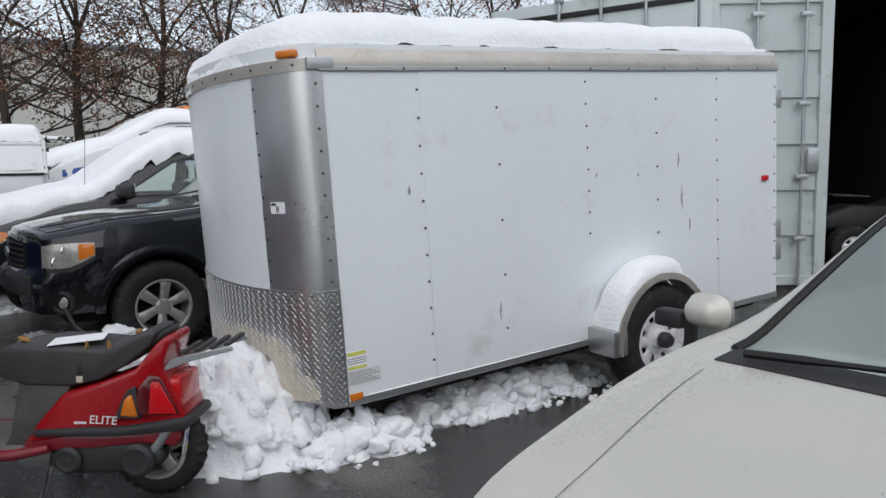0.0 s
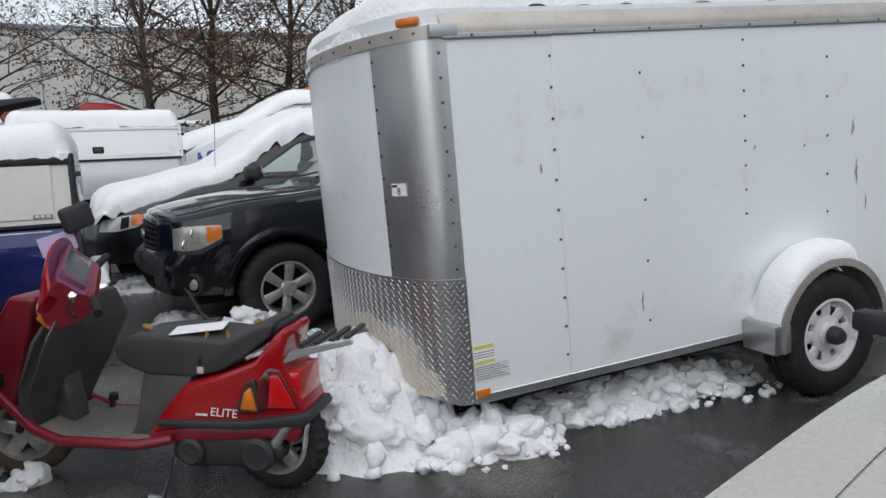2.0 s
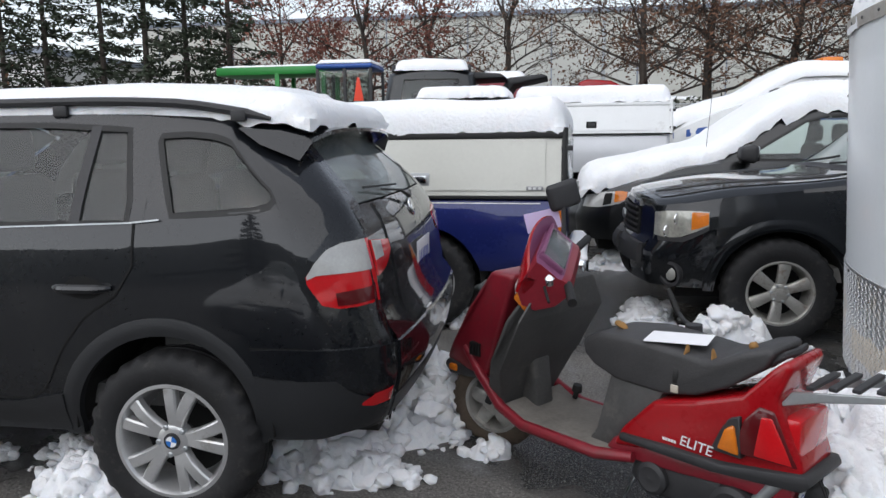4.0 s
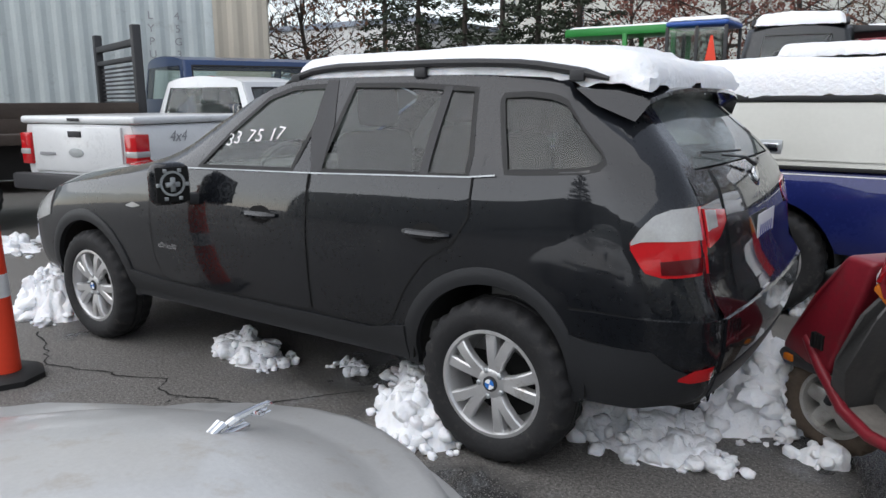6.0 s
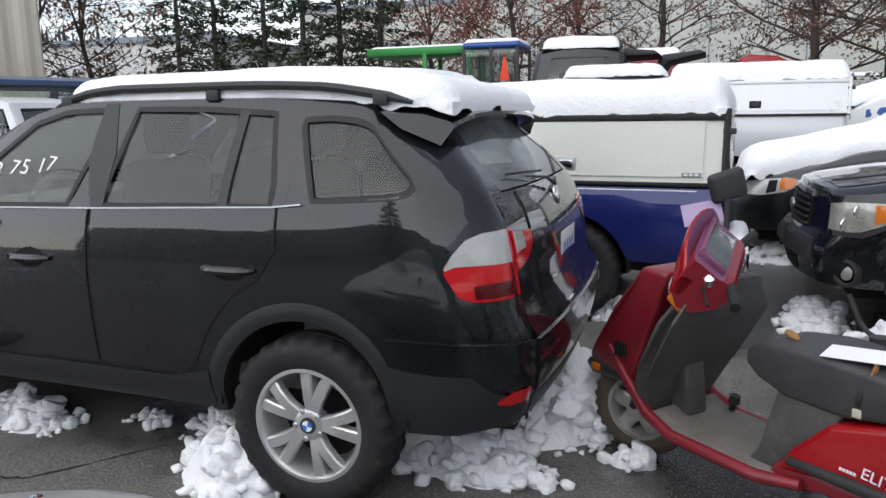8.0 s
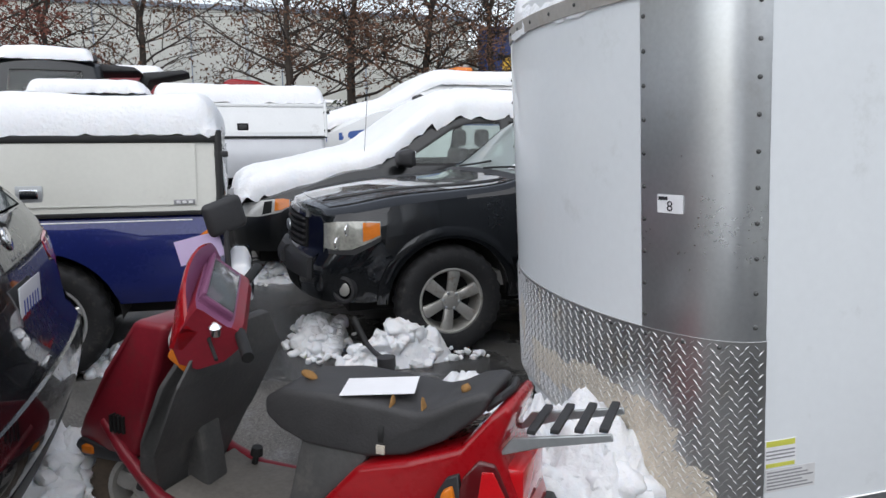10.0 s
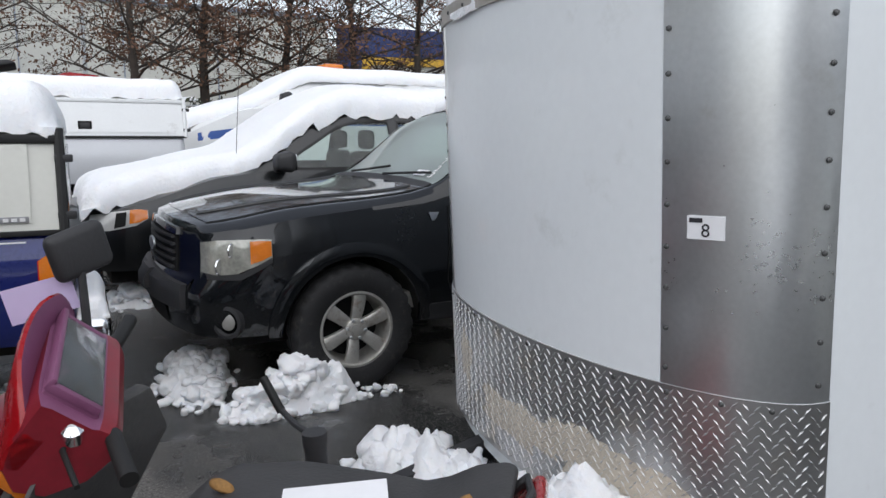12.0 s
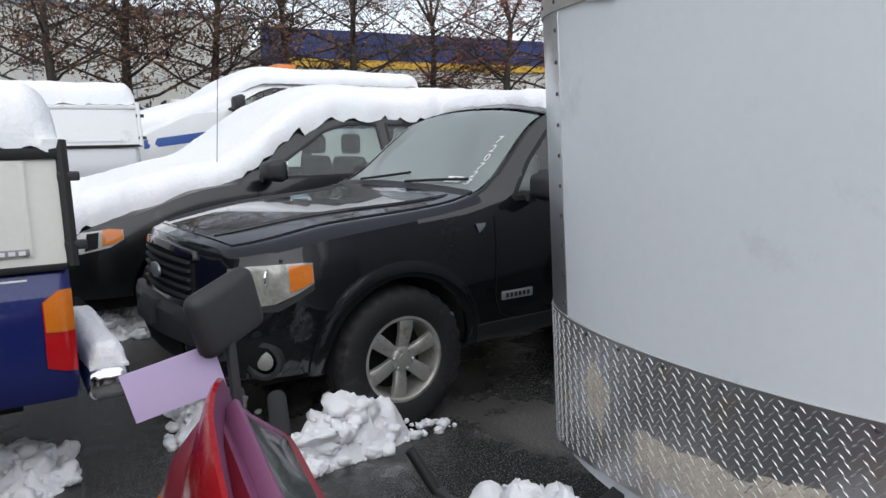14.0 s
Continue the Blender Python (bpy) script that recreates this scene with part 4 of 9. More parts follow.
    part("bumper_valance", B.end_patch(1, [(-1.0, 0.38, 0.47), (0, 0.37, 0.47), (1.0, 0.38, 0.47)], 0.006, 18, 4, 0.03), "grey_cladding", car)
    e = B.end_point(1, 0.95, 0, 0.012)
    plate(gate, Matrix.Translation((e.x + 0.004, 0.0, 0.90)) @ FACE_R @ pose(0, 0, 0), 6, "green_ink")
    e = B.end_point(1, 1.115, 0, 0.008)
    bm = bmesh.new()
    revolve(bm, [(0.041, 0), (0.041, 0.006), (0.034, 0.009), (0.001, 0.009)], 24, Matrix.Translation((e.x, 0, 1.115)) @ pose(0, 0, 0, 0, 0, -90) @ pose(0, 0, 0, 14))
    badge = part("badge", bm, "chrome", gate)
    bm = bmesh.new()
    tube(bm, [(e.x + 0.0, -0.02, 1.165), (e.x - 0.02, -0.12, 1.20), (e.x - 0.055, -0.34, 1.22)], [0.010, 0.006, 0.004], 6)
    tube(bm, [(e.x - 0.045, -0.10, 1.225), (e.x - 0.10, -0.46, 1.235)], 0.005, 6)
    part("rear_wiper", bm, "black_plastic", car)
    # roof spoiler
    bm = bmesh.new()
    prev = None
    for q in np.linspace(-1, 1, 21):
        lift = 0.03 * (1 - abs(q) ** 3)
        d = abs(q) ** 6
        sec = [(3.84, 1.49 + lift - 0.02 * d), (4.00, 1.470 + lift - 0.01 * d), (4.135 - 0.03 * d, 1.442 + lift - 0.012 * d), (4.138 - 0.03 * d, 1.428 + lift - 0.016 * d), (4.03 + 0.045 * d, 1.405 + lift * 0.6 - 0.055 * d), (3.93, 1.44 - 0.03 * d)]
        row = [bm.verts.new((x, q * wy, z)) for (x, z), wy in zip(sec, (0.675, 0.662, 0.63, 0.632, 0.685, 0.698))]
        if prev:
            for j in range(6):
                bm.faces.new((prev[j], row[j], row[(j + 1) % 6], prev[(j + 1) % 6]))
        else:
            bm.faces.new(row)
        prev = row
    bm.faces.new(prev[::-1])
    bmesh.ops.recalc_face_normals(bm, faces=bm.faces)
    part("spoiler", bm, "black_paint_worn", car)
    # roof rails
    for s in (-1, 1):
        bm = bmesh.new()
        ys = s * 0.665
        pts = []
        for t in np.linspace(0, 1, 19):
            x = 2.30 + 1.66 * t
            z = B.edge_z(x) + 0.006 + 0.042 * min(1, 5 * t, 5 * (1 - t)) ** 0.7
            pts.append((x, ys * (0.985 + 0.01 * math.sin(t * 3)), z))
        tube(bm, pts, [0.008] + [0.017] * 17 + [0.008], 8)
        for x in (2.38, 3.12, 3.84):
            box(bm, x - 0.03, x + 0.03, ys - 0.012, ys + 0.012, B.edge_z(x) - 0.01, B.edge_z(x) + 0.035, 0.008)
        part("roof_rail", bm, "black_plastic", car)
    # wing mirror with its glass gone
    m = Matrix.Translation((1.855, -1.05, 1.03)) @ pose(0, 0, 0, 0, 0, -16)
    pod = mirror_pod(car, m, (0.12, 0.20, 0.21), glass=False, paint="black_paint_worn")
    bm = bmesh.new()
    revolve(bm, [(0.062, 0.0), (0.062, 0.008), (0.050, 0.008), (0.050, 0.0)], 24, m @ Matrix.Translation((0.066, 0, 0.005)) @ pose(0, 0, 0, 0, 0, 90), True)
    for k in range(6):
        a = k * math.pi / 3
        box(bm, 0.060, 0.072, 0.07 * math.cos(a) - 0.009, 0.07 * math.cos(a) + 0.009, 0.078 * math.sin(a) - 0.009, 0.078 * math.sin(a) + 0.009, 0.002, m)
    box(bm, 0.060, 0.074, -0.035, 0.035, -0.012, 0.012, 0.004, m)
    box(bm, 0.060, 0.074, -0.012, 0.012, -0.035, 0.035, 0.004, m)
    part("mirror_motor", bm, "galv", pod)
    mirror_pod(car, Matrix.Translation((1.855, 1.05, 1.03)), (0.12, 0.20, 0.18), paint="black_paint_worn")
    # front: lamps and grille
    for s in (-1, 1):
        part("headlamp", B.patch([(0.02, 0.66, 0.78), (0.2, 0.68, 0.84), (0.42, 0.74, 0.90)], 0.006, n=10, s=s, thick=0.02), "clear_lens", car)
    part("grille", B.end_patch(0, [(-0.32, 0.62, 0.79), (0, 0.62, 0.80), (0.32, 0.62, 0.79)], 0.01), "black_plastic", car)
    # exhaust tips
    for y in (-0.55, -0.47):
        bm = bmesh.new()
        revolve(bm, [(0.036, 0), (0.036, 0.14), (0.031, 0.14), (0.031, 0.0)], 20, Matrix.Translation((4.22, y, 0.345)) @ pose(0, 0, 0, 0, 0, -90) @ pose(0, 0, 0, 0))
        part("exhaust_tip", bm, "chrome", car)
    for xc in (0.825, 3.62):
        well(B, car, xc, 0.36, 0.385)
        wheel(car, xc, -0.815, 0.335, 0.225, 0.217, "twin", -1, spin=12 if xc > 2 else 30, nuts=True)
        wheel(car, xc, 0.815, 0.335, 0.225, 0.217, "twin", 1)
    underside(B, car, 0.27, 0.40)
    # cabin
    bm = bmesh.new()
    box(bm, 1.2, 4.2, -0.78, 0.78, 0.42, 0.5)
    box(bm, 1.32, 1.75, -0.76, 0.76, 0.5, 1.06, 0.06)
    box(bm, 3.55, 4.15, -0.78, 0.78, 0.5, 0.98)
    part("cabin", bm, "interior", car)
    for y in (-0.37, 0.37):
        seats(car, 2.35, y, 0.62, h=0.66)
        seats(car, 3.15, y, 0.66, h=0.62)
    steering(car, 1.93, -0.37, 1.02)
    # writing on the driver's window
    for k, (dx, dz, ch) in enumerate([(0, 0, "3"), (0.055, 0.012, "3"), (0.15, 0.022, "7"), (0.21, 0.026, "5"), (0.30, 0.032, "1"), (0.35, 0.04, "7")]):
        x, z = 2.05 + dx, 1.235 + dz
        p = B.side(x, z, -0.004)
        text_mesh("chalk_digit", ch, 0.095, Matrix.Translation(p) @ FACE_L @ pose(0, 0, 0, -24, 0, -8), "white_ink", car, 0.0005)
    p = B.side(1.62, 0.67, 0.006)
    text_mesh("door_lettering", "xDrive30i", 0.04, Matrix.Translation(p) @ FACE_L, "chrome", car, 0.001, 0.3)
    snow_cap("roof_snow", lambda x, y: B.roof(min(max(x, 2.2), 4.15), min(max(y / 0.66, -1), 1)).z if x < 3.9 else min(B.roof(3.9, min(max(y / 0.66, -1), 1)).z, 1.53 - 0.15 * (x - 3.9)), 2.32, 4.11, -0.65, 0.65, 0.082,
             "thick white snow lying on the roof of a black SUV", pose(-3.62, 0.925, 0), edge=0.10, seed=1, jag=0.014, lump=0.014, n=(90, 44), hang=0.04)
    return B


def escape():
    car = thing("suv", pose(2.0, 3.585, 0), "black boxy SUV with wet bonnet and dusty six-spoke alloy wheels", "car")
    B = Body(4.44, 0.38, [(0.87, 0.365, 0.425), (3.49, 0.365, 0.425)],
             [(0, 0.93), (0.5, 1.0), (1.2, 1.07), (1.5, 1.11), (4.4, 1.15), (4.44, 1.15)],
             [(0, 0.86), (0.5, 0.90), (2, 0.905), (4, 0.90), (4.44, 0.86)],
             [(0, 0.965, 0.74), (0.5, 1.045, 0.76), (1.25, 1.115, 0.80), (1.45, 1.165, 0.79), (2.0, 1.56, 0.68), (2.3, 1.635, 0.66), (4.0, 1.63, 0.64), (4.44, 1.60, 0.62)],
             [(0, 0.99), (0.1, 1.02), (0.6, 1.09), (1.3, 1.14), (1.40, 1.17), (2.0, 1.62), (2.25, 1.69), (4, 1.70), (4.44, 1.66)],
             [(0.2, 0.16), (0.38, 0.03), (0.5, 0.0), (0.64, 0.0), (0.70, 0.05), (0.95, 0.07), (1.05, 0.12)],
             [(0.25, -0.1), (0.5, 0), (0.7, 0), (0.8, -0.08), (1.15, -0.1), (1.65, -0.3)], rc=0.34, bow=(0.09, 0.05))
    wins = [columns(B, [(1.62, 1.12, 1.125), (1.8, 1.122, 1.32), (2.05, 1.125, 1.53), (2.2, 1.13, 1.57), (2.52, 1.13, 1.575)]),
            columns(B, [(2.64, 1.13, 1.575), (3.36, 1.14, 1.57)]),
            columns(B, [(3.48, 1.15, 1.57), (4.0, 1.16, 1.55)])]
    part("body", B.shell(wins, [(1.43, 2.02)], (1.2, 1.52, 0.8)), "black_paint", car)
    panes(B, car, wins, ["glass", "glass_dark", "glass_dark"])
    screen_glass(B, car, 1.43, 2.02)
    p = part("rear_window", B.end_patch(1, [(-0.8, 1.2, 1.52), (0.8, 1.2, 1.52)], -0.004), "glass_dark", car)
    door(B, car, [(1.46, 0.60, 1.04), (1.50, 0.50, 1.06), (1.6, 0.46, 1.08), (2.50, 0.46, 1.10), (2.57, 0.48, 1.105)], (2.36, 0.92))
    door(B, car, [(2.59, 0.48, 1.105), (2.66, 0.46, 1.108), (3.05, 0.46, 1.12), (3.15, 0.72, 1.125), (3.42, 0.86, 1.13)], (3.2, 0.93))
    # bonnet with raised edges
    hood = part("bonnet", B.roof_patch(0.06, 1.36, -0.93, 0.93, 0.006, 20, 14, 0.012), "black_paint", car)
    for s in (-1, 1):
        bm = bmesh.new()
        pts = [B.roof(x, s * (0.60 + 0.14 * x), 0.008) for x in np.linspace(0.08, 1.34, 18)]
        tube(bm, pts, [0.004] + [0.011] * 16 + [0.004], 8)
        part("bonnet_crease", bm, "black_paint", hood)
        bm = bmesh.new()
        last = None
        for x in np.linspace(0.05, 1.38, 20):
            a, b = B.roof(x, s * 0.935, 0.003), B.roof(x, s * 0.95, 0.003)
            pr = [bm.verts.new(a), bm.verts.new(b)]
            if last:
                bm.faces.new((last[0], pr[0], pr[1], last[1]))
            last = pr
        part("bonnet_gap", bm, "dark", hood)
        # lamps: clear housing with an amber corner
        lamp = part("headlamp", B.patch([(0.012, 0.735, 0.89), (0.08, 0.725, 0.905), (0.18, 0.735, 0.91), (0.31, 0.785, 0.912), (0.38, 0.815, 0.908)], 0.010, n=16, s=s, thick=0.03), "lamp_lens", car)
        part("amber_lens", B.patch([(0.25, 0.785, 0.902), (0.31, 0.80, 0.904), (0.375, 0.825, 0.90)], 0.014, n=6, s=s, thick=0.004), "amber_lens", lamp)
        for xx, zz, rr in ((0.09, 0.77, 0.045), (0.15, 0.855, 0.04)):
            c = B.side(xx, zz, 0.012, s)
            bm = bmesh.new()
            revolve(bm, [(rr, 0), (rr * 0.9, 0.006), (rr * 0.5, 0.004), (0.001, 0.008)], 20, Matrix.Translation(c) @ pose(0, 0, 0, 0, 0, (-45 if s < 0 else 225) + 90) @ pose(0, 0, 0, 180) @ Matrix.Diagonal((1, 1, 1, 1)))
            part("reflector_bowl", bm, "chrome", lamp)
        part("lamp_surround", B.patch([(0.012, 0.70, 0.735), (0.2, 0.70, 0.735), (0.38, 0.785, 0.815)], 0.007, n=10, s=s, thick=0.01), "black_plastic", car)
        c = B.side(0.17, 0.475, 0.0, s)
        ang = Matrix.Translation(c) @ pose(0, 0, 0, 0, 0, -48 if s < 0 else 228)
        bm = bmesh.new()
        revolve(bm, [(0.085, 0.03), (0.088, -0.014), (0.07, -0.018), (0.062, 0.0)], 26, ang)
        fog = part("fog_lamp_ring", bm, "black_plastic", car)
        bm = bmesh.new()
        revolve(bm, [(0.045, -0.002), (0.03, -0.008), (0.001, -0.010)], 20, ang)
        part("fog_lamp", bm, "alloy_dirty", fog)
        part("wheel_arch_flare", arch_band(B, 0.87, 0.365, 0.42, 0.50, 0.022, s, 0, 180, 0.36), "black_paint", car)
        part("wheel_arch_flare", arch_band(B, 3.49, 0.365, 0.42, 0.50, 0.022, s, 0, 180, 0.36), "black_paint", car)
        part("sill_trim", B.patch([(1.30, 0.36, 0.46), (3.06, 0.36, 0.46)], 0.02, n=16, s=s, thick=0.03), "black_plastic", car)
    # grille: frame, bars and oval badge, on a near-black sheet for the shade behind
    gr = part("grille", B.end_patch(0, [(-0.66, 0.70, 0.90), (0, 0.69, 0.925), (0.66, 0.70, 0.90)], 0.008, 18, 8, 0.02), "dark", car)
    for k in range(5):
        z = 0.715 + 0.042 * k
        part("grille_bar", B.end_patch(0, [(-0.62, z, z + 0.014), (0, z, z + 0.014), (0.62, z, z + 0.014)], 0.026, 14, 1, 0.02), "black_plastic", gr)
    e = B.end_point(0, 0.81, 0, 0.035)
    bm = bmesh.new()
    revolve(bm, [(0.04, 0.0), (0.04, 0.012), (0.03, 0.016), (0.001, 0.016)], 26, Matrix.Translation(e) @ pose(0, 0, 0, 0, 0, 90) @ Matrix.Diagonal((2.1, 1, 1, 1)))
    part("oval_badge", bm, "galv", gr)
    part("grille_frame", B.end_patch(0, [(-0.70, 0.905, 0.945), (0, 0.93, 0.965), (0.70, 0.905, 0.945)], 0.02, 16, 2, 0.03), "black_paint", car)
    part("bumper", B.end_patch(0, [(-0.98, 0.52, 0.66), (0, 0.52, 0.68), (0.98, 0.52, 0.66)], 0.03, 20, 5, 0.06), "black_plastic", car)
    part("number_plate_mount", B.end_patch(0, [(-0.2, 0.56, 0.68), (0.2, 0.56, 0.68)], 0.06, 6, 2, 0.03), "black_plastic", car)
    # no opening is cut: a near-black patch paints the intake's shade
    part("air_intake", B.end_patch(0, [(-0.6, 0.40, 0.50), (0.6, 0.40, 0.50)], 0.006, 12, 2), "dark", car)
    # wipers
    for y0, y1 in ((-0.1, -0.62), (0.45, -0.02)):
        bm = bmesh.new()
        pts = [B.roof(1.40 + 0.09 * t, (y0 + (y1 - y0) * t) / 0.79, 0.025) for t in np.linspace(0, 1, 8)]
        tube(bm, pts, 0.009, 6)
        part("wiper", bm, "rubber", car)
    part("cowl", B.roof_patch(1.345, 1.432, -0.93, 0.93, 0.004, 3, 12, 0.01), "black_plastic", car)
    mirror_pod(car, Matrix.Translation((1.74, -1.0, 1.19)), (0.14, 0.23, 0.17))
    mirror_pod(car, Matrix.Translation((1.74, 1.0, 1.19)), (0.14, 0.23, 0.17))
    p = B.side(1.36, 0.985, 0.004)
    bm = bmesh.new()
    prism(bm, [(p.x - 0.035, p.z + 0.025), (p.x + 0.035, p.z + 0.025), (p.x + 0.012, p.z - 0.028), (p.x - 0.012, p.z - 0.028)], p.y - 0.006, p.y + 0.004, 0.003)
    part("engine_badge", bm, "chrome", car)
    p = B.side(1.60, 0.60, 0.006)
    bm = bmesh.new()
    box(bm, p.x - 0.10, p.x + 0.12, p.y - 0.006, p.y + 0.006, p.z - 0.024, p.z + 0.024, 0.004)
    nb = part("name_badge", bm, "galv", car)
    for k in range(6):
        bm = bmesh.new()
        box(bm, p.x - 0.075 + 0.03 * k, p.x - 0.055 + 0.03 * k, p.y - 0.0075, p.y - 0.004, p.z - 0.012, p.z + 0.012)
        part("letter_bar", bm, "ink", nb)
    # screen sticker and chalk digits
    def on_screen(x, q, turn=0.0):
        t_ = (B.roof(x + 0.05, q) - B.roof(x - 0.05, q)).normalized()
        s_ = (B.roof(x, q - 0.06) - B.roof(x, q + 0.06)).normalized()
        n_ = s_.cross(t_).normalized()
        r_ = -s_
        if n_.z < 0:
            n_ = -n_
        r_ = t_.cross(n_)
        mm = Matrix((r_, t_, n_)).transposed().to_4x4()
        return Matrix.Translation(B.roof(x, q, 0.002)) @ mm @ pose(0, 0, 0, 0, 0, turn)
    bm = bmesh.new()
    box(bm, -0.065, 0.065, -0.03, 0.03, 0, 0.001, m=on_screen(1.50, -0.60, 0))
    st = part("sticker", bm, "paper", car)
    bm = bmesh.new()
    box(bm, -0.012, 0.02, -0.015, 0.018, 0.001, 0.002, m=on_screen(1.50, -0.60, 0))
    part("printed_mark", bm, "ink", st)
    for k, ch in enumerate("33 2 7 0 2 7".split()):
        for i, c_ in enumerate(ch):
            text_mesh("chalk_digit", c_, 0.085, on_screen(1.50 + 0.055 * k, -0.76 - 0.015 * i, 0), "white_ink", car, 0.0005)
    for xc in (0.87, 3.49):
        well(B, car, xc, 0.365, 0.425)
        wheel(car, xc, -0.80, 0.365, 0.235, 0.218, "six", -1, alloy="alloy_dirty", spin=8, nuts=True)
        wheel(car, xc, 0.80, 0.365, 0.235, 0.218, "six", 1, alloy="alloy_dirty")
    underside(B, car, 0.26, 0.42)
    bm = bmesh.new()
    box(bm, 1.2, 4.2, -0.76, 0.76, 0.42, 0.52)
    box(bm, 1.34, 1.75, -0.74, 0.74, 0.5, 1.06, 0.06)
    part("cabin", bm, "interior_light", car)
    for y in (-0.36, 0.36):
        seats(car, 2.4, y, 0.66, "interior_light", h=0.66)
    steering(car, 1.9, -0.36, 1.03)
    snow_cap("roof_snow", lambda x, y: B.roof(x, y / 0.66).z, 2.12, 4.3, -0.63, 0.63, 0.07, "melting snow on the roof of a black SUV", pose(2.0, 3.585, 0), edge=0.12, seed=2)


def sedan_generic(name, m, label, paint, L, H, hood, cowl, belt, wheel_x, R, W=0.89, roof_x=(2.2, 3.6), tail=None, style="five", glass="glass", van=False, sill=0.32, arch=0.40, lamp="clear_lens", cabin="interior", hs=0.0, tyre="tyre", alloy="alloy", edge_drop=0.05):
    """An ordinary saloon or van: bonnet height, cowl and roof stations set its outline."""
    car = thing(name, m, label, "car" if not van else "van")
    rx0, rx1 = roof_x
    hz0 = hood[0]
    belt_t = [(0, hz0 - 0.06), (0.5, hood[1] - 0.07 + hs), (cowl, belt - 0.03), (cowl + 0.4, belt), (L - 0.9, belt + 0.03), (L, belt + 0.02)]
    ew = W - 0.12
    if van:
        rear_e, rear_t = [(L - 0.3, H - 0.10, ew - 0.08), (L, H - 0.16, ew - 0.12)], [(L - 0.3, H - 0.02), (L, H - 0.08)]
        tl = tail or [(0.3, -0.08), (0.5, 0), (0.7, -0.03), (1.0, -0.08), (H, -0.3)]
    else:
        rear_e = [(rx1, H - 0.09, ew - 0.14), (L - 0.75, belt + 0.09, ew - 0.05), (L - 0.4, belt + 0.05, ew - 0.06), (L, belt + 0.03, ew - 0.1)]
        rear_t = [(rx1, H), (L - 0.78, belt + 0.13), (L - 0.4, belt + 0.09), (L, belt + 0.05)]
        tl = tail or [(0.3, -0.1), (0.55, 0), (0.8, -0.03), (1.0, -0.08)]
    B = Body(L, sill, [(wheel_x[0], R, arch), (wheel_x[1], R, arch)], belt_t,
             [(0, W - 0.06), (0.6, W - 0.005), (2, W), (L - 0.6, W - 0.01), (L, W - 0.06)],
             [(0, hz0 - 0.03, ew - 0.14), (0.4, hood[1] - edge_drop, ew - 0.10), (cowl - 0.1, hood[2] - 0.04, ew - 0.03), (cowl + 0.1, hood[2] + 0.02, ew - 0.03), (rx0 - 0.15, H - 0.16, ew - 0.13), (rx0 + 0.1, H - 0.09, ew - 0.15)] + rear_e,
             [(0, hz0), (0.35, hood[1]), (cowl - 0.08, hood[2]), (cowl + 0.06, hood[2] + 0.035), (rx0 - 0.12, H - 0.09), (rx0 + 0.15, H - 0.01)] + ([(3.2, H)] if van else [((rx0 + rx1) / 2, H + 0.01)]) + rear_t,
             [(0.2, 0.14), (0.4, 0.02), (0.55, 0), (0.66, 0.03), (hz0, 0.10), (1.0, 0.2)], tl, rc=0.42, bow=(0.15, 0.08))
    wz0 = belt + 0.02
    c0 = cowl + 0.42
    if van:
        cols = [[(c0, wz0, wz0 + 0.01), (rx0 - 0.02, wz0, H - 0.24), (rx0 + 0.2, wz0, H - 0.18), (2.75, wz0, H - 0.18)], [(2.85, wz0 + 0.01, H - 0.18), (3.75, wz0 + 0.02, H - 0.18)], [(3.85, wz0 + 0.03, H - 0.19), (L - 0.4, wz0 + 0.03, H - 0.22)]]
    else:
        mid = (rx0 + rx1) / 2
        cols = [[(c0, wz0, wz0 + 0.01), (rx0 - 0.08, wz0, H - 0.25), (rx0 + 0.15, wz0, H - 0.16), (mid, wz0, H - 0.14)], [(mid + 0.1, wz0 + 0.01, H - 0.14), (rx1 - 0.1, wz0 + 0.02, H - 0.16), (rx1 + 0.3, wz0 + 0.03, wz0 + 0.06)]]
    wins = [columns(B, c) for c in cols]
    scr = [(cowl + 0.07, rx0 - 0.02)]
    if not van:
        scr.append((rx1 + 0.08, L - 0.82))
    part("body", B.shell(wins, scr, (belt + 0.1, H - 0.25, 0.8) if van else None), paint, car)
    panes(B, car, wins, glass)
    screen_glass(B, car, *scr[0])
    if not van:
        screen_glass(B, car, *scr[1], name="rear_window", glass=glass)
    else:
        part("rear_window", B.end_patch(1, [(-0.8, belt + 0.1, H - 0.25), (0.8, belt + 0.1, H - 0.25)], -0.004), "glass_dark", car)
    for xc in wheel_x:
        well(B, car, xc, R, arch)
        for s in (-1, 1):
            wheel(car, xc, s * (W - 0.12), R, 0.21, R - 0.13, style, s, tyre=tyre, alloy=alloy)
    underside(B, car, 0.2, sill + 0.05)
    bm = bmesh.new()
    box(bm, cowl, L - 0.9, -W + 0.12, W - 0.12, sill + 0.02, sill + 0.1)
    box(bm, cowl + 0.05, cowl + 0.4, -W + 0.14, W - 0.14, sill + 0.1, belt - 0.04, 0.05)
    part("cabin", bm, cabin, car)
    for y in (-0.36, 0.36):
        seats(car, rx0 + 0.15, y, sill + 0.18, h=belt - sill - 0.02)
    steering(car, cowl + 0.55, -0.36, belt - 0.03)
    return car, B


BM = bmw()
escape()


def place(corner, world_xy, rz):
    """The pose that turns a thing by rz and brings its point corner to world_xy."""
    r = Matrix.Rotation(radians(rz), 4, "Z")
    p = r @ Vector((corner[0], corner[1], 0))
    return Matrix.Translation((world_xy[0] - p.x, world_xy[1] - p.y, 0)) @ r


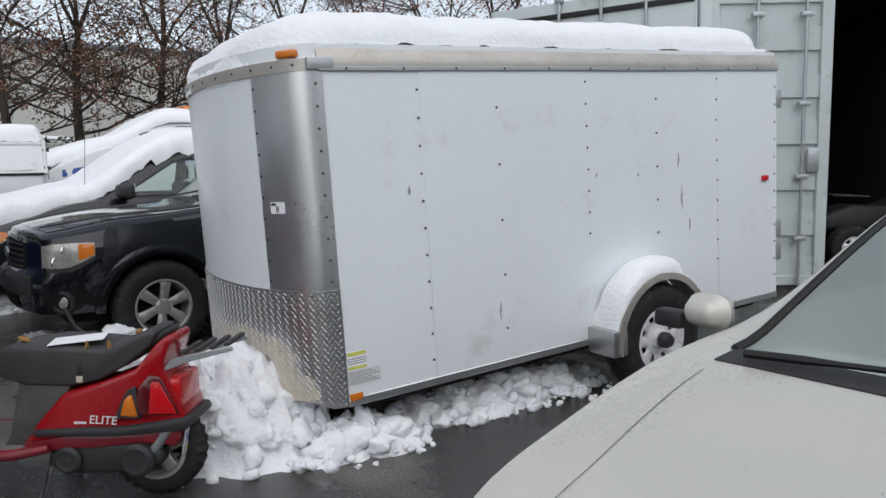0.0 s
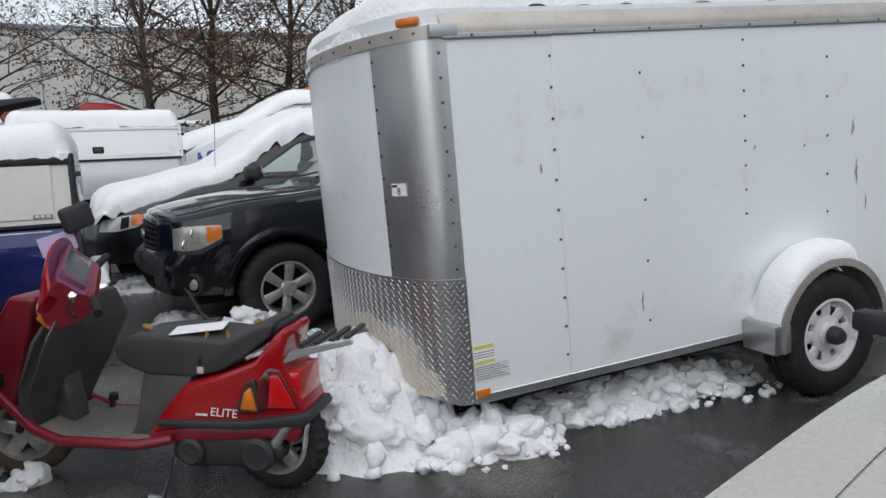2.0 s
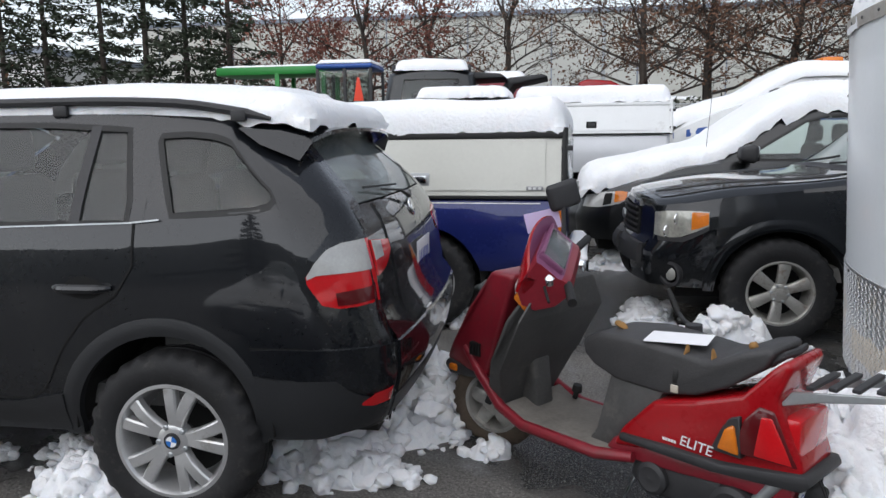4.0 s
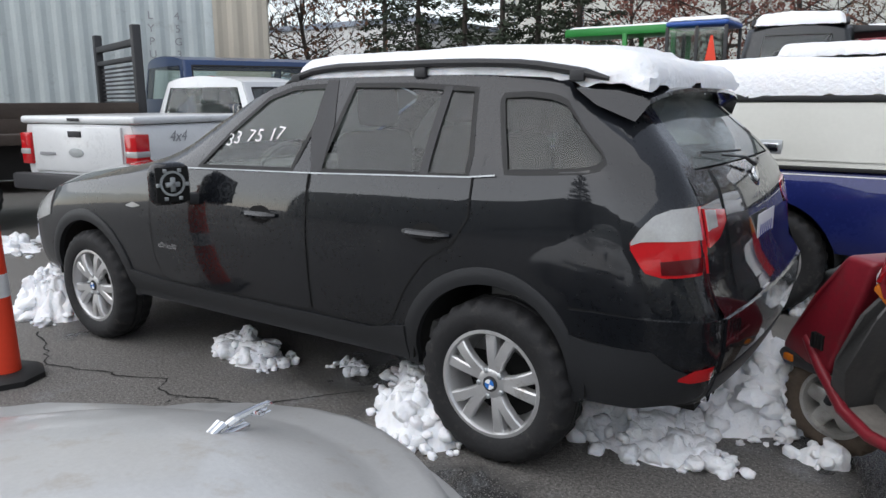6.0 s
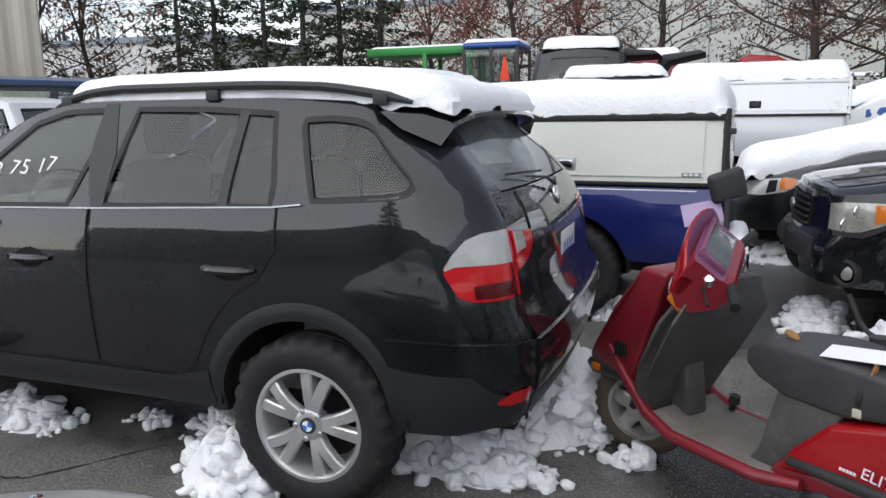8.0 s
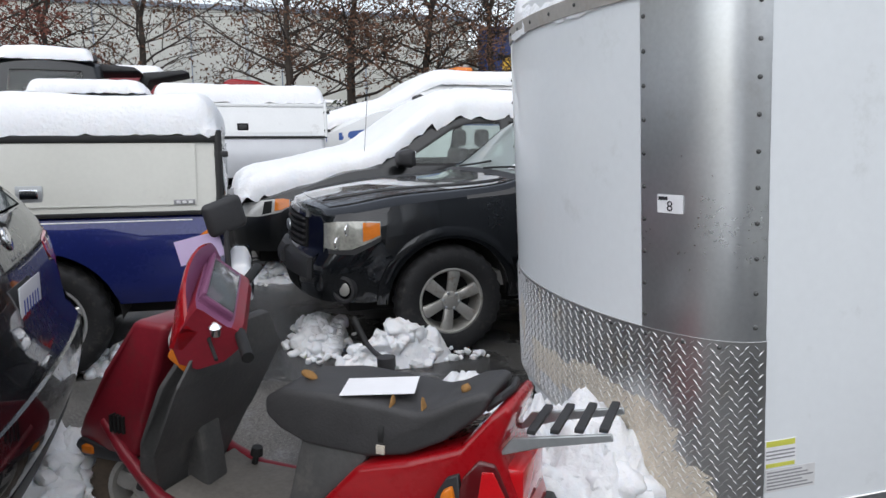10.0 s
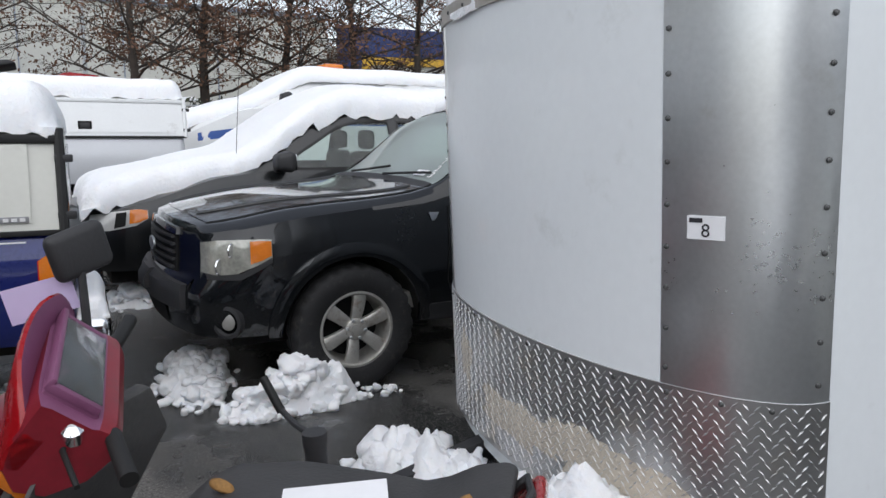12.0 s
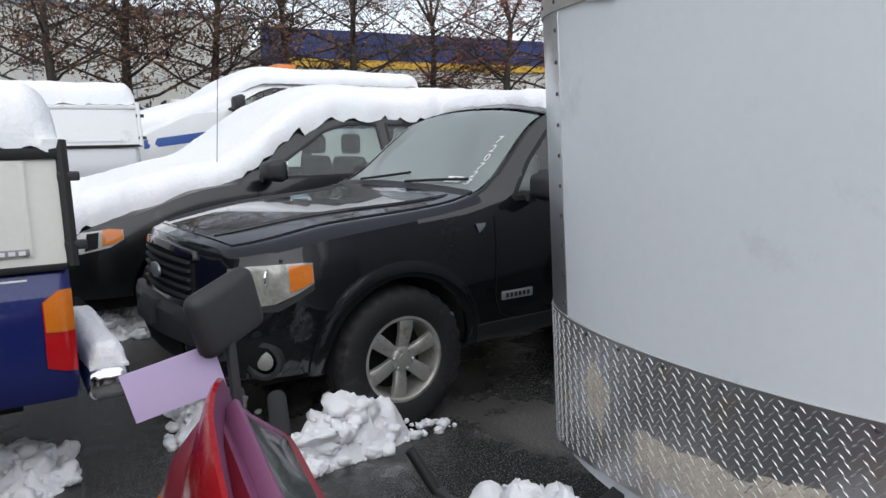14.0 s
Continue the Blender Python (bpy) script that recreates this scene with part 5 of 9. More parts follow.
def pickup(m, label, paint, bed_z, bed_b, W, bed=(3.15, 4.95), roof=1.62, hood=(0.86, 0.98, 1.05), wheels=(0.85, 3.95), R=0.36, rail=0.02, tail_lamp=True, style="five", arch=0.42):
    car = thing("pickup_truck", m, label, "truck")
    L = bed[0] - 0.02
    belt = hood[2] + 0.0
    B = Body(L, bed_b, [(wheels[0], R, arch)], [(0, hood[0] - 0.04), (0.5, hood[1] - 0.05), (1.3, belt), (L, belt + 0.02)],
             [(0, W - 0.06), (0.6, W), (L, W)],
             [(0, hood[0], W - 0.2), (0.4, hood[1], W - 0.16), (1.15, hood[2] + 0.02, W - 0.1), (1.85, roof - 0.12, W - 0.22), (2.1, roof - 0.07, W - 0.23), (L, roof - 0.08, W - 0.22)],
             [(0, hood[0] + 0.02), (0.4, hood[1] + 0.03), (1.15, hood[2] + 0.05), (1.85, roof - 0.03), (2.1, roof), (L, roof - 0.01)],
             [(0.2, 0.1), (0.5, 0), (0.8, 0.03), (1.2, 0.1)], [(0.2, 0), (1.0, 0), (roof, -0.06)], rc=0.3, rt=0.05)
    wins = [columns(B, [(1.55, belt + 0.03, belt + 0.05), (1.95, belt + 0.03, roof - 0.17), (2.35, belt + 0.03, roof - 0.14)]), columns(B, [(2.45, belt + 0.03, roof - 0.14), (L - 0.14, belt + 0.03, roof - 0.15)])]
    part("cab", B.shell(wins, [(1.25, 1.9)], (belt + 0.06, roof - 0.15, 0.82)), paint, car)
    panes(B, car, wins, "glass")
    screen_glass(B, car, 1.25, 1.9)
    rw = part("rear_window", B.end_patch(1, [(-0.83, belt + 0.055, roof - 0.145), (0.83, belt + 0.055, roof - 0.145)], -0.003), "glass", car)
    rw.visible_shadow = False
    bl = bed[1] - bed[0]
    D = Body(bl, bed_b, [(wheels[1] - bed[0], R, arch)], [(0, bed_z - 0.02), (bl, bed_z - 0.02)], [(0, W), (bl, W)],
             [(0, bed_z, W - 0.05), (bl, bed_z, W - 0.05)], [(0, bed_z + 0.001), (bl, bed_z + 0.001)], [(0, 0), (2, 0)], [(0.2, -0.04), (0.5, 0), (2, 0)], rc=0.02, rt=0.07, bow=(0, 0.02))
    bm = D.shell()
    for v in bm.verts:
        v.co.x += bed[0]
    part("bed", bm, paint, car)
    well_at(D, car, wheels[1], R, arch, bed[0])
    well(B, car, wheels[0], R, arch)
    for xc in wheels:
        for s in (-1, 1):
            wheel(car, xc, s * (W - 0.12), R, 0.24, R - 0.13, style, s)
    bm = bmesh.new()
    box(bm, 0.4, bed[1] - 0.2, -W + 0.4, W - 0.4, 0.32, bed_b + 0.12)
    part("chassis", bm, "underbody", car)
    bm = bmesh.new()
    box(bm, 1.2, L - 0.1, -W + 0.1, W - 0.1, bed_b, bed_b + 0.1)
    box(bm, 1.3, 1.6, -W + 0.12, W - 0.12, bed_b, belt, 0.04)
    part("cabin", bm, "interior", car)
    seats(car, 2.3, -0.35, bed_b + 0.15)
    seats(car, 2.3, 0.35, bed_b + 0.15)
    return car, B, D


def well_at(D, parent, xc, R, arch, off):
    hub = new("wheel_housing_pair")
    hub.parent = parent
    hub.location = (off, 0, 0)
    well(D, hub, xc - off, R, arch)


def canopy(m, x0, x1, W, z0, z1, label, trim, slope=0.09, handle_x=None, mark=False, shade="white_paint"):
    """A moulded canopy over a pickup's bed, with a lift-up side door."""
    c = thing("truck_canopy", m, label, "canopy")
    zt = z1
    bm = bmesh.new()
    prof = [(-W, z0), (-W + slope * 0.5, z0 + (zt - z0) * 0.5), (-W + slope, zt - 0.03), (-W + slope + 0.05, zt), (0, zt + 0.03), (W - slope - 0.05, zt), (W - slope, zt - 0.03), (W - slope * 0.5, z0 + (zt - z0) * 0.5), (W, z0)]
    ra = [bm.verts.new((x0, y, z)) for y, z in prof]
    rb = [bm.verts.new((x1, y, z)) for y, z in prof]
    for j in range(len(prof) - 1):
        bm.faces.new((ra[j], rb[j], rb[j + 1], ra[j + 1]))
    bm.faces.new(ra[::-1])
    bm.faces.new(rb)
    bmesh.ops.recalc_face_normals(bm, faces=bm.faces)
    part("shell", bm, shade, c, sharp=25)

    def sy(z):
        return -W + slope * (z - z0) / (zt - z0)
    bm = bmesh.new()
    zl, zh = z0 + 0.05, zt - 0.075
    vs = [bm.verts.new((x, sy(z) - 0.010, z)) for x, z in ((x0 + 0.08, zl), (x1 - 0.14, zl), (x1 - 0.14, zh), (x0 + 0.08, zh))]
    f = bm.faces.new(vs)
    rim(bm, 0.012, Vector((0, 1, 0)))
    d = part("side_door", bm, shade, c)
    bm = bmesh.new()
    hx = handle_x or (x0 + x1) / 2
    hz = zl + 0.075
    box(bm, hx - 0.07, hx + 0.07, sy(hz) - 0.018, sy(hz) - 0.006, hz - 0.05, hz + 0.05, 0.006)
    h = part("handle_plate", bm, "galv" if trim == "rubber" else "dark", d)
    bm = bmesh.new()
    box(bm, hx - 0.048, hx + 0.048, sy(hz) - 0.024, sy(hz) - 0.014, hz - 0.026, hz + 0.030, 0.008)
    part("handle", bm, "chrome" if trim == "rubber" else "black_plastic", h)
    bm = bmesh.new()
    for dz in (0.0,):
        box(bm, x0, x1 + 0.005, sy(zt - 0.05) - 0.018, sy(zt - 0.05) + 0.01, zt - 0.07, zt - 0.028, 0.006)
    part("top_trim", bm, trim, c)
    bm = bmesh.new()
    tube(bm, [(x1 - 0.006, sy(z) - 0.004, z) for z in np.linspace(z0, zt, 8)], 0.022, 8)
    part("rear_trim", bm, trim, c)
    bm = bmesh.new()
    box(bm, x0, x1, -W - 0.006, -W + 0.02, z0 - 0.012, z0 + 0.014, 0.004)
    part("base_seal", bm, "rubber", c)
    bm = bmesh.new()
    box(bm, x1 + 0.002, x1 + 0.012, -W + 0.15, W - 0.15, z0 + 0.06, zt - 0.09, 0.004)
    part("rear_hatch_glass", bm, "glass_dark", c)
    for z in (z0 + 0.08, zt - 0.14):
        bm = bmesh.new()
        box(bm, x1 - 0.03, x1 + 0.05, sy(z) - 0.02, sy(z) + 0.02, z - 0.018, z + 0.018, 0.006)
        part("hinge", bm, "black_plastic", c)
    if mark:
        bm = bmesh.new()
        box(bm, x1 - 0.27, x1 - 0.15, sy(zl) - 0.014, sy(zl) - 0.004, zl + 0.002, zl + 0.030, 0.003)
        lg = part("maker_badge", bm, "ink_grey", d)
        for k in range(3):
            bm = bmesh.new()
            box(bm, x1 - 0.255 + 0.034 * k, x1 - 0.232 + 0.034 * k, sy(zl) - 0.0155, sy(zl) - 0.012, zl + 0.008, zl + 0.024)
            part("letter_bar", bm, "white_ink", lg)
    return c


# blue pickup with a white canopy
mb = place((4.95, -0.84), (1.43, 2.80), -3)
blue, _, DB = pickup(mb, "dark blue pickup truck with a white canopy over its bed", "blue_paint", 0.985, 0.45, 0.84)
for s in (-1, 1):
    def bed_patch(cols, off, s=s):
        b_ = DB.patch([(x - 3.15, a, b) for x, a, b in cols], off, n=8, s=s, thick=0.02)
        for v in b_.verts:
            v.co.x += 3.15
        return b_
    tl_ = part("tail_lamp", bed_patch([(4.84, 0.60, 0.86), (4.90, 0.58, 0.90), (4.948, 0.57, 0.90)], 0.010), "red_lens", blue)
    part("amber_lens", bed_patch([(4.845, 0.745, 0.862), (4.90, 0.74, 0.902), (4.948, 0.74, 0.902)], 0.014), "amber_lens", tl_)
    bm = bmesh.new()
    last = None
    for x in np.linspace(3.2, 4.8, 14):
        pr = [bm.verts.new(DB.side(x - 3.15, z, 0.002, s) + Vector((3.15, 0, 0))) for z in (0.945, 0.952)]
        if last:
            bm.faces.new((last[0], pr[0], pr[1], last[1]))
        last = pr
    part("pinstripe", bm, "white_ink", blue)
bm = bmesh.new()
box(bm, 4.97, 5.14, -0.83, 0.83, 0.42, 0.56, 0.045, seg=3)
bump_ = part("bumper", bm, "chrome", blue)
tagged(snow_cap("bumper_snow", lambda x, y: 0.56, 4.98, 5.13, -0.8, 0.1, 0.09, "small ridge of snow on a chrome bumper", mb, edge=0.06, seed=5, n=(14, 30), jag=0.01), category="snow")
canopy(mb, 3.16, 4.97, 0.82, 0.99, 1.475, "white canopy with black trim on a blue pickup", "rubber", handle_x=3.93, mark=True, shade="canopy_white")
snow_cap("canopy_snow", lambda x, y: 1.475 + 0.02 * (1 - (y / 0.8) ** 2), 3.12, 4.97, -0.755, 0.755, 0.20, "thick slab of snow on a white truck canopy", mb, edge=0.13, seed=3, jag=0.02, lump=0.018, hang=0.045)

# tall white pickup with a white canopy behind it
mw = place((5.6, -0.98), (2.92, 8.0), 0)
white_t, _, DW = pickup(mw, "tall silver-white pickup truck with a white canopy", "silver_paint", 1.40, 0.62, 0.98, bed=(3.5, 5.6), roof=1.98, hood=(1.2, 1.28, 1.36), wheels=(0.95, 4.35), R=0.40, arch=0.50)
canopy(mw, 3.55, 5.62, 0.96, 1.415, 1.87, "white canopy with a side hatch on a tall pickup", "white_paint", handle_x=4.55)
snow_cap("canopy_snow", lambda x, y: 1.87, 3.5, 5.62, -0.87, 0.87, 0.22, "thick slab of snow on a white truck canopy", mw, edge=0.14, seed=4, hang=0.03, jag=0.02)
snow_cap("cab_snow", lambda x, y: 1.97, 2.05, 3.4, -0.72, 0.72, 0.15, "snow on the cab roof of a tall pickup", mw, edge=0.16, seed=6)

# black minivan under snow
mv = pose(1.60, 6.20, 0)
van, VB = sedan_generic("minivan", mv, "black minivan buried under thick snow, muddy front wheel", "black_paint_dusty", 5.0, 1.76, (0.86, 0.97, 1.10), 1.2, 1.13, (0.98, 3.95), 0.345, W=0.95, roof_x=(2.25, 4.6), van=True, sill=0.34, arch=0.42, tyre="tyre_mud", alloy="alloy_dirty", glass=["glass", "glass_dark", "glass_dark"])
for s in (-1, 1):
    lp = part("headlamp", VB.patch([(0.04, 0.68, 0.80), (0.2, 0.68, 0.83), (0.42, 0.72, 0.85), (0.52, 0.77, 0.84)], 0.008, n=12, s=s, thick=0.03), "clear_lens", van)
    part("amber_lens", VB.patch([(0.36, 0.735, 0.845), (0.44, 0.745, 0.85), (0.515, 0.775, 0.84)], 0.012, n=6, s=s, thick=0.004), "amber_lens", lp)
    part("lamp_divider", VB.patch([(0.24, 0.70, 0.82), (0.33, 0.72, 0.83)], 0.011, n=4, s=s, thick=0.003), "dark", lp)
    mirror_pod(van, Matrix.Translation((1.62, s * 1.07, 1.22)), (0.16, 0.25, 0.18))
    bm = bmesh.new()
    VB.seam(bm, [(1.55, 1.08), (1.5, 0.6), (1.55, 0.42)], 0.008, 0.003, s)
    VB.seam(bm, [(2.78, 1.12), (2.78, 0.42)], 0.008, 0.003, s)
    part("shut_line", bm, "dark", van)
part("grille", VB.end_patch(0, [(-0.5, 0.66, 0.80), (0, 0.66, 0.81), (0.5, 0.66, 0.80)], 0.01), "black_plastic", van)
bm = bmesh.new()
tube(bm, [(1.28, -0.74, 1.05), (1.34, -0.75, 1.95)], 0.003, 5)
part("aerial", bm, "black_plastic", van)


def van_snow(x, y):
    w = VB.edge_w(x) * VB.corner(x) + 0.06
    return VB.roof(min(max(x, 0.02), 4.9), min(max(y / w, -1), 1)).z + 0.005


snow_cap("van_snow", van_snow, 0.06, 4.9, -0.83, 0.83, 0.185, "deep snow over bonnet, windscreen and roof of a minivan", mv, edge=0.17, seed=8, n=(130, 50), jag=0.05, lump=0.03, hang=0.09, narrow=lambda x: 1.0 - 0.12 * sstep(1.5, 2.4, x))

# white vehicle with a blue band, further back under snow
mf = pose(3.2, 11.6, 0)
sv, SB = sedan_generic("van", mf, "white van with a blue band, covered in snow", "white_paint", 5.3, 2.42, (1.45, 1.66, 1.86), 1.2, 1.88, (0.95, 4.0), 0.40, W=1.0, roof_x=(2.2, 4.8), van=True, sill=0.5, arch=0.46)
for s in (-1, 1):
    part("blue_band", SB.patch([(0.1, 1.32, 1.44), (2.5, 1.60, 1.74), (5.0, 1.60, 1.74)], 0.004, n=20, s=s), "tractor_blue", sv)
    mirror_pod(sv, Matrix.Translation((1.7, s * 1.14, 2.0)), (0.16, 0.25, 0.24))


def far_snow(x, y):
    w = SB.edge_w(x) * SB.corner(x) + 0.06
    return SB.roof(min(max(x, 0.02), 5.2), min(max(y / w, -1), 1)).z


snow_cap("van_snow", far_snow, 0.05, 5.2, -0.8, 0.8, 0.19, "deep snow over bonnet and roof of a van", mf, edge=0.18, seed=9, n=(100, 40), jag=0.04)
bm = bmesh.new()
box(bm, 2.6, 2.95, -0.5, 0.5, 2.44, 2.66, 0.05)
part("light_bar", bm, "amber_lens", sv)

# champagne saloon beside the walk
mc = pose(1.80, -2.80, 0)
champ, CB = sedan_generic("saloon_car", mc, "champagne saloon car with wet bonnet and black wipers", "champagne", 4.8, 1.42, (0.66, 0.79, 0.885), 1.16, 0.93, (0.9, 3.65), 0.32, W=0.90, roof_x=(2.15, 3.3), hs=0.02, cabin="interior_light")
part("cowl", CB.roof_patch(1.12, 1.225, -0.95, 0.95, 0.004, 4, 14, 0.01), "black_plastic", champ)
for y0, y1 in ((-0.05, -0.62), (0.62, 0.08)):
    bm = bmesh.new()
    pts = [CB.roof(1.15 + 0.12 * t, (y0 + (y1 - y0) * t) / 0.72, 0.022) for t in np.linspace(0, 1, 9)]
    tube(bm, pts, [0.012] * 3 + [0.008] * 6, 6)
    part("wiper", bm, "rubber", champ)
for s in (-1, 1):
    mirror_pod(champ, Matrix.Translation((1.50, s * 0.985, 0.945)), (0.12, 0.16, 0.115), paint="champagne")
    bm = bmesh.new()
    last = None
    for x in np.linspace(0.15, 1.05, 16):
        pr = [bm.verts.new(CB.roof(x, s * q, 0.0025)) for q in (0.931, 0.934)]
        if last:
            bm.faces.new((last[0], pr[0], pr[1], last[1]))
        last = pr
    part("bonnet_gap", bm, "dark", champ)
    # rubber along the windscreen pillar
    bm = bmesh.new()
    tube(bm, [CB.roof(x, s * 0.955, 0.002) for x in np.linspace(1.22, 2.13, 14)], 0.012, 6)
    part("pillar_seal", bm, "rubber", champ)
    part("headlamp", CB.patch([(0.05, 0.55, 0.64), (0.25, 0.56, 0.67), (0.5, 0.62, 0.69)], 0.006, n=10, s=s, thick=0.02), "clear_lens", champ)

# old silver saloon with a leaping cat on its bonnet
mj = pose(0.21, -1.14, 0, 0, 0, -90)
jag, JB = sedan_generic("saloon_car", mj, "aged silver saloon with blotched bonnet and chrome mascot", "jag_silver", 4.8, 1.40, (0.64, 0.775, 0.90), 1.55, 0.92, (0.85, 3.6), 0.32, W=0.81, roof_x=(2.5, 3.6), edge_drop=0.085, arch=0.355)
bm = bmesh.new()
c = JB.roof(0.25, 0, 0.0)
box(bm, c.x - 0.02, c.x + 0.115, -0.014, 0.014, c.z - 0.004, c.z + 0.012, 0.006, seg=3)
mascot_base = part("mascot_base", bm, "chrome", jag)
bm = bmesh.new()
sp = [(0.055, 0.010), (0.035, 0.020), (0.01, 0.026), (-0.02, 0.028), (-0.05, 0.030), (-0.08, 0.028), (-0.095, 0.024)]
tube(bm, [(c.x + x, 0, c.z + z) for x, z in sp], [0.005, 0.010, 0.010, 0.009, 0.008, 0.008, 0.004], 8)
for y in (-0.007, 0.007):
    tube(bm, [(c.x + 0.045, y, c.z + 0.03), (c.x + 0.08, y, c.z + 0.016), (c.x + 0.105, y, c.z + 0.010)], [0.008, 0.005, 0.003], 6)
    tube(bm, [(c.x - 0.03, y, c.z + 0.026), (c.x - 0.05, y, c.z + 0.014), (c.x - 0.08, y, c.z + 0.014)], [0.007, 0.005, 0.003], 6)
part("mascot", bm, "chrome", jag)

# white pickup with a flat cover, its tailgate towards the walk
mr_ = place((4.85, 0.0), (-5.67, 1.62), -80.8)
rng, _, DR = pickup(mr_, "white pickup truck with a flat bed cover", "white_paint", 1.20, 0.62, 0.80, bed=(3.15, 4.85), roof=1.72, hood=(0.95, 1.06, 1.12), wheels=(0.85, 3.95), R=0.37)
bm = bmesh.new()
box(bm, 3.15, 4.88, -0.80, 0.80, 1.21, 1.285, 0.03, seg=3)
part("bed_cover", bm, "white_paint", rng)
bm = bmesh.new()
box(bm, 4.88, 5.02, -0.82, 0.82, 0.56, 0.72, 0.03)
part("bumper", bm, "black_plastic", rng)
bm = bmesh.new()
box(bm, 4.865, 4.885, -0.62, 0.62, 0.74, 1.18, 0.008)
gt = part("tailgate", bm, "white_paint", rng)
for nm, mt, (y0, y1, z0, z1) in (("tailgate_handle", "black_plastic", (-0.09, 0.09, 1.08, 1.14)), ("cover_lock", "black_plastic", (-0.08, 0.08, 1.235, 1.265)), ("name_bars", "ink_grey", (-0.52, -0.30, 0.90, 0.93))):
    bm = bmesh.new()
    box(bm, 4.885, 4.897, y0, y1, z0, z1, 0.004)
    part(nm, bm, mt, gt)
bm = bmesh.new()
revolve(bm, [(0.045, 0), (0.045, 0.008), (0.001, 0.012)], 24, Matrix.Translation((4.886, 0, 0.93)) @ pose(0, 0, 0, 0, 0, -90) @ Matrix.Diagonal((2.2, 1, 1, 1)))
part("oval_badge", bm, "galv", gt)
for s in (-1, 1):
    bm = bmesh.new()
    box(bm, 4.72, 4.885, s * 0.66 if s > 0 else -0.815, 0.815 if s > 0 else -0.66, 0.80, 1.12, 0.015)
    t_ = part("tail_lamp", bm, "red_lens", rng)
    bm = bmesh.new()
    box(bm, 4.72, 4.89, s * 0.67 if s > 0 else -0.82, 0.82 if s > 0 else -0.67, 0.90, 0.96, 0.01)
    part("clear_lens", bm, "clear_lens", t_)
text_mesh("bed_lettering", "4x4", 0.15, Matrix.Translation((4.35, 0.805, 1.08)) @ pose(0, 0, 0, 90, 0, 180), "ink_grey", rng, 0.001, 0.3)
bm = bmesh.new()
box(bm, 3.05, 3.10, -0.16, 0.16, 1.655, 1.71, 0.01)
part("brake_lamp", bm, "red_lens", rng)
for s in (-1, 1):
    mirror_pod(rng, Matrix.Translation((1.8, s * 0.95, 1.22)), (0.1, 0.2, 0.16))

# navy crew truck with flatbed and headache rack
mt_ = place((5.0, 1.0), (-6.75, 3.1), -108)
nav, _, _ = pickup(mt_, "navy work truck with flatbed and steel rack", "navy_paint", 0.95, 0.70, 0.98, bed=(4.5, 4.9), roof=2.02, hood=(1.2, 1.28, 1.36), wheels=(0.95, 4.6), R=0.40, arch=0.5)
text_mesh("door_lettering", "002-18", 0.17, Matrix.Translation((4.0, 0.995, 1.30)) @ pose(0, 0, 0, 90, 0, 180), "white_ink", nav, 0.001)
bm = bmesh.new()
box(bm, 2.5, 4.4, 0.985, 0.99, 1.18, 1.21)
part("white_stripe", bm, "white_ink", nav)
bm = bmesh.new()
for y in (-0.95, 0.95):
    box(bm, 4.98, 5.08, y - 0.06, y + 0.06, 1.05, 2.32, 0.01)
box(bm, 4.99, 5.07, -0.95, 0.95, 2.08, 2.16, 0.01)
box(bm, 4.99, 5.07, -0.95, 0.95, 1.9, 1.96, 0.01)
rk = part("rack_frame", bm, "black_plastic", nav)
for k in range(14):
    bm = bmesh.new()
    box(bm, 5.0, 5.02, -0.9, 0.9, 1.12 + 0.055 * k, 1.145 + 0.055 * k)
    part("rack_louvre", bm, "black_plastic", rk)
bm = bmesh.new()
box(bm, 5.0, 8.4, -1.1, 1.1, 0.95, 1.06, 0.01)
part("flatbed", bm, "wood", nav)
for y in (-1.1, 1.04):
    for k in range(2):
        bm = bmesh.new()
        box(bm, 5.1, 8.4, y, y + 0.06, 1.08 + 0.17 * k, 1.235 + 0.17 * k, 0.008)
        part("side_board", bm, "wood", nav)
bm = bmesh.new()
box(bm, 5.4, 8.3, -0.8, 0.8, 0.55, 0.95)
part("rear_frame", bm, "underbody", nav)
for s in (-1, 1):
    wheel(nav, 7.0, s * 0.9, 0.40, 0.28, 0.25, "steel", s)
bm = bmesh.new()
box(bm, 8.38, 8.44, 0.5, 1.0, 0.72, 0.92, 0.01)
part("tail_lamp_box", bm, "black_plastic", nav)


# ---- enclosed cargo trailer ----
MT = Matrix.Translation((2.955, -0.060, 0.266)) @ Matrix.Rotation(radians(-5.1), 4, "Z") @ Matrix.Rotation(radians(-3.0), 4, "Y")
TL, TW, TH, TA = 3.46, 1.83, 1.62, 0.33
trailer = thing("cargo_trailer", MT, "white enclosed cargo trailer with rounded front and tread plate", "trailer")


def bow(phi, z, off=0.0):
    """A point of the rounded front; phi runs 0 to pi from the near to the far corner."""
    x, y = -TA * math.sin(phi), TW / 2 * (1 - math.cos(phi))
    n = Vector((-math.sin(phi) / TA, -math.cos(phi) / (TW / 2), 0)).normalized()
    return Vector((x, y, z)) + n * off


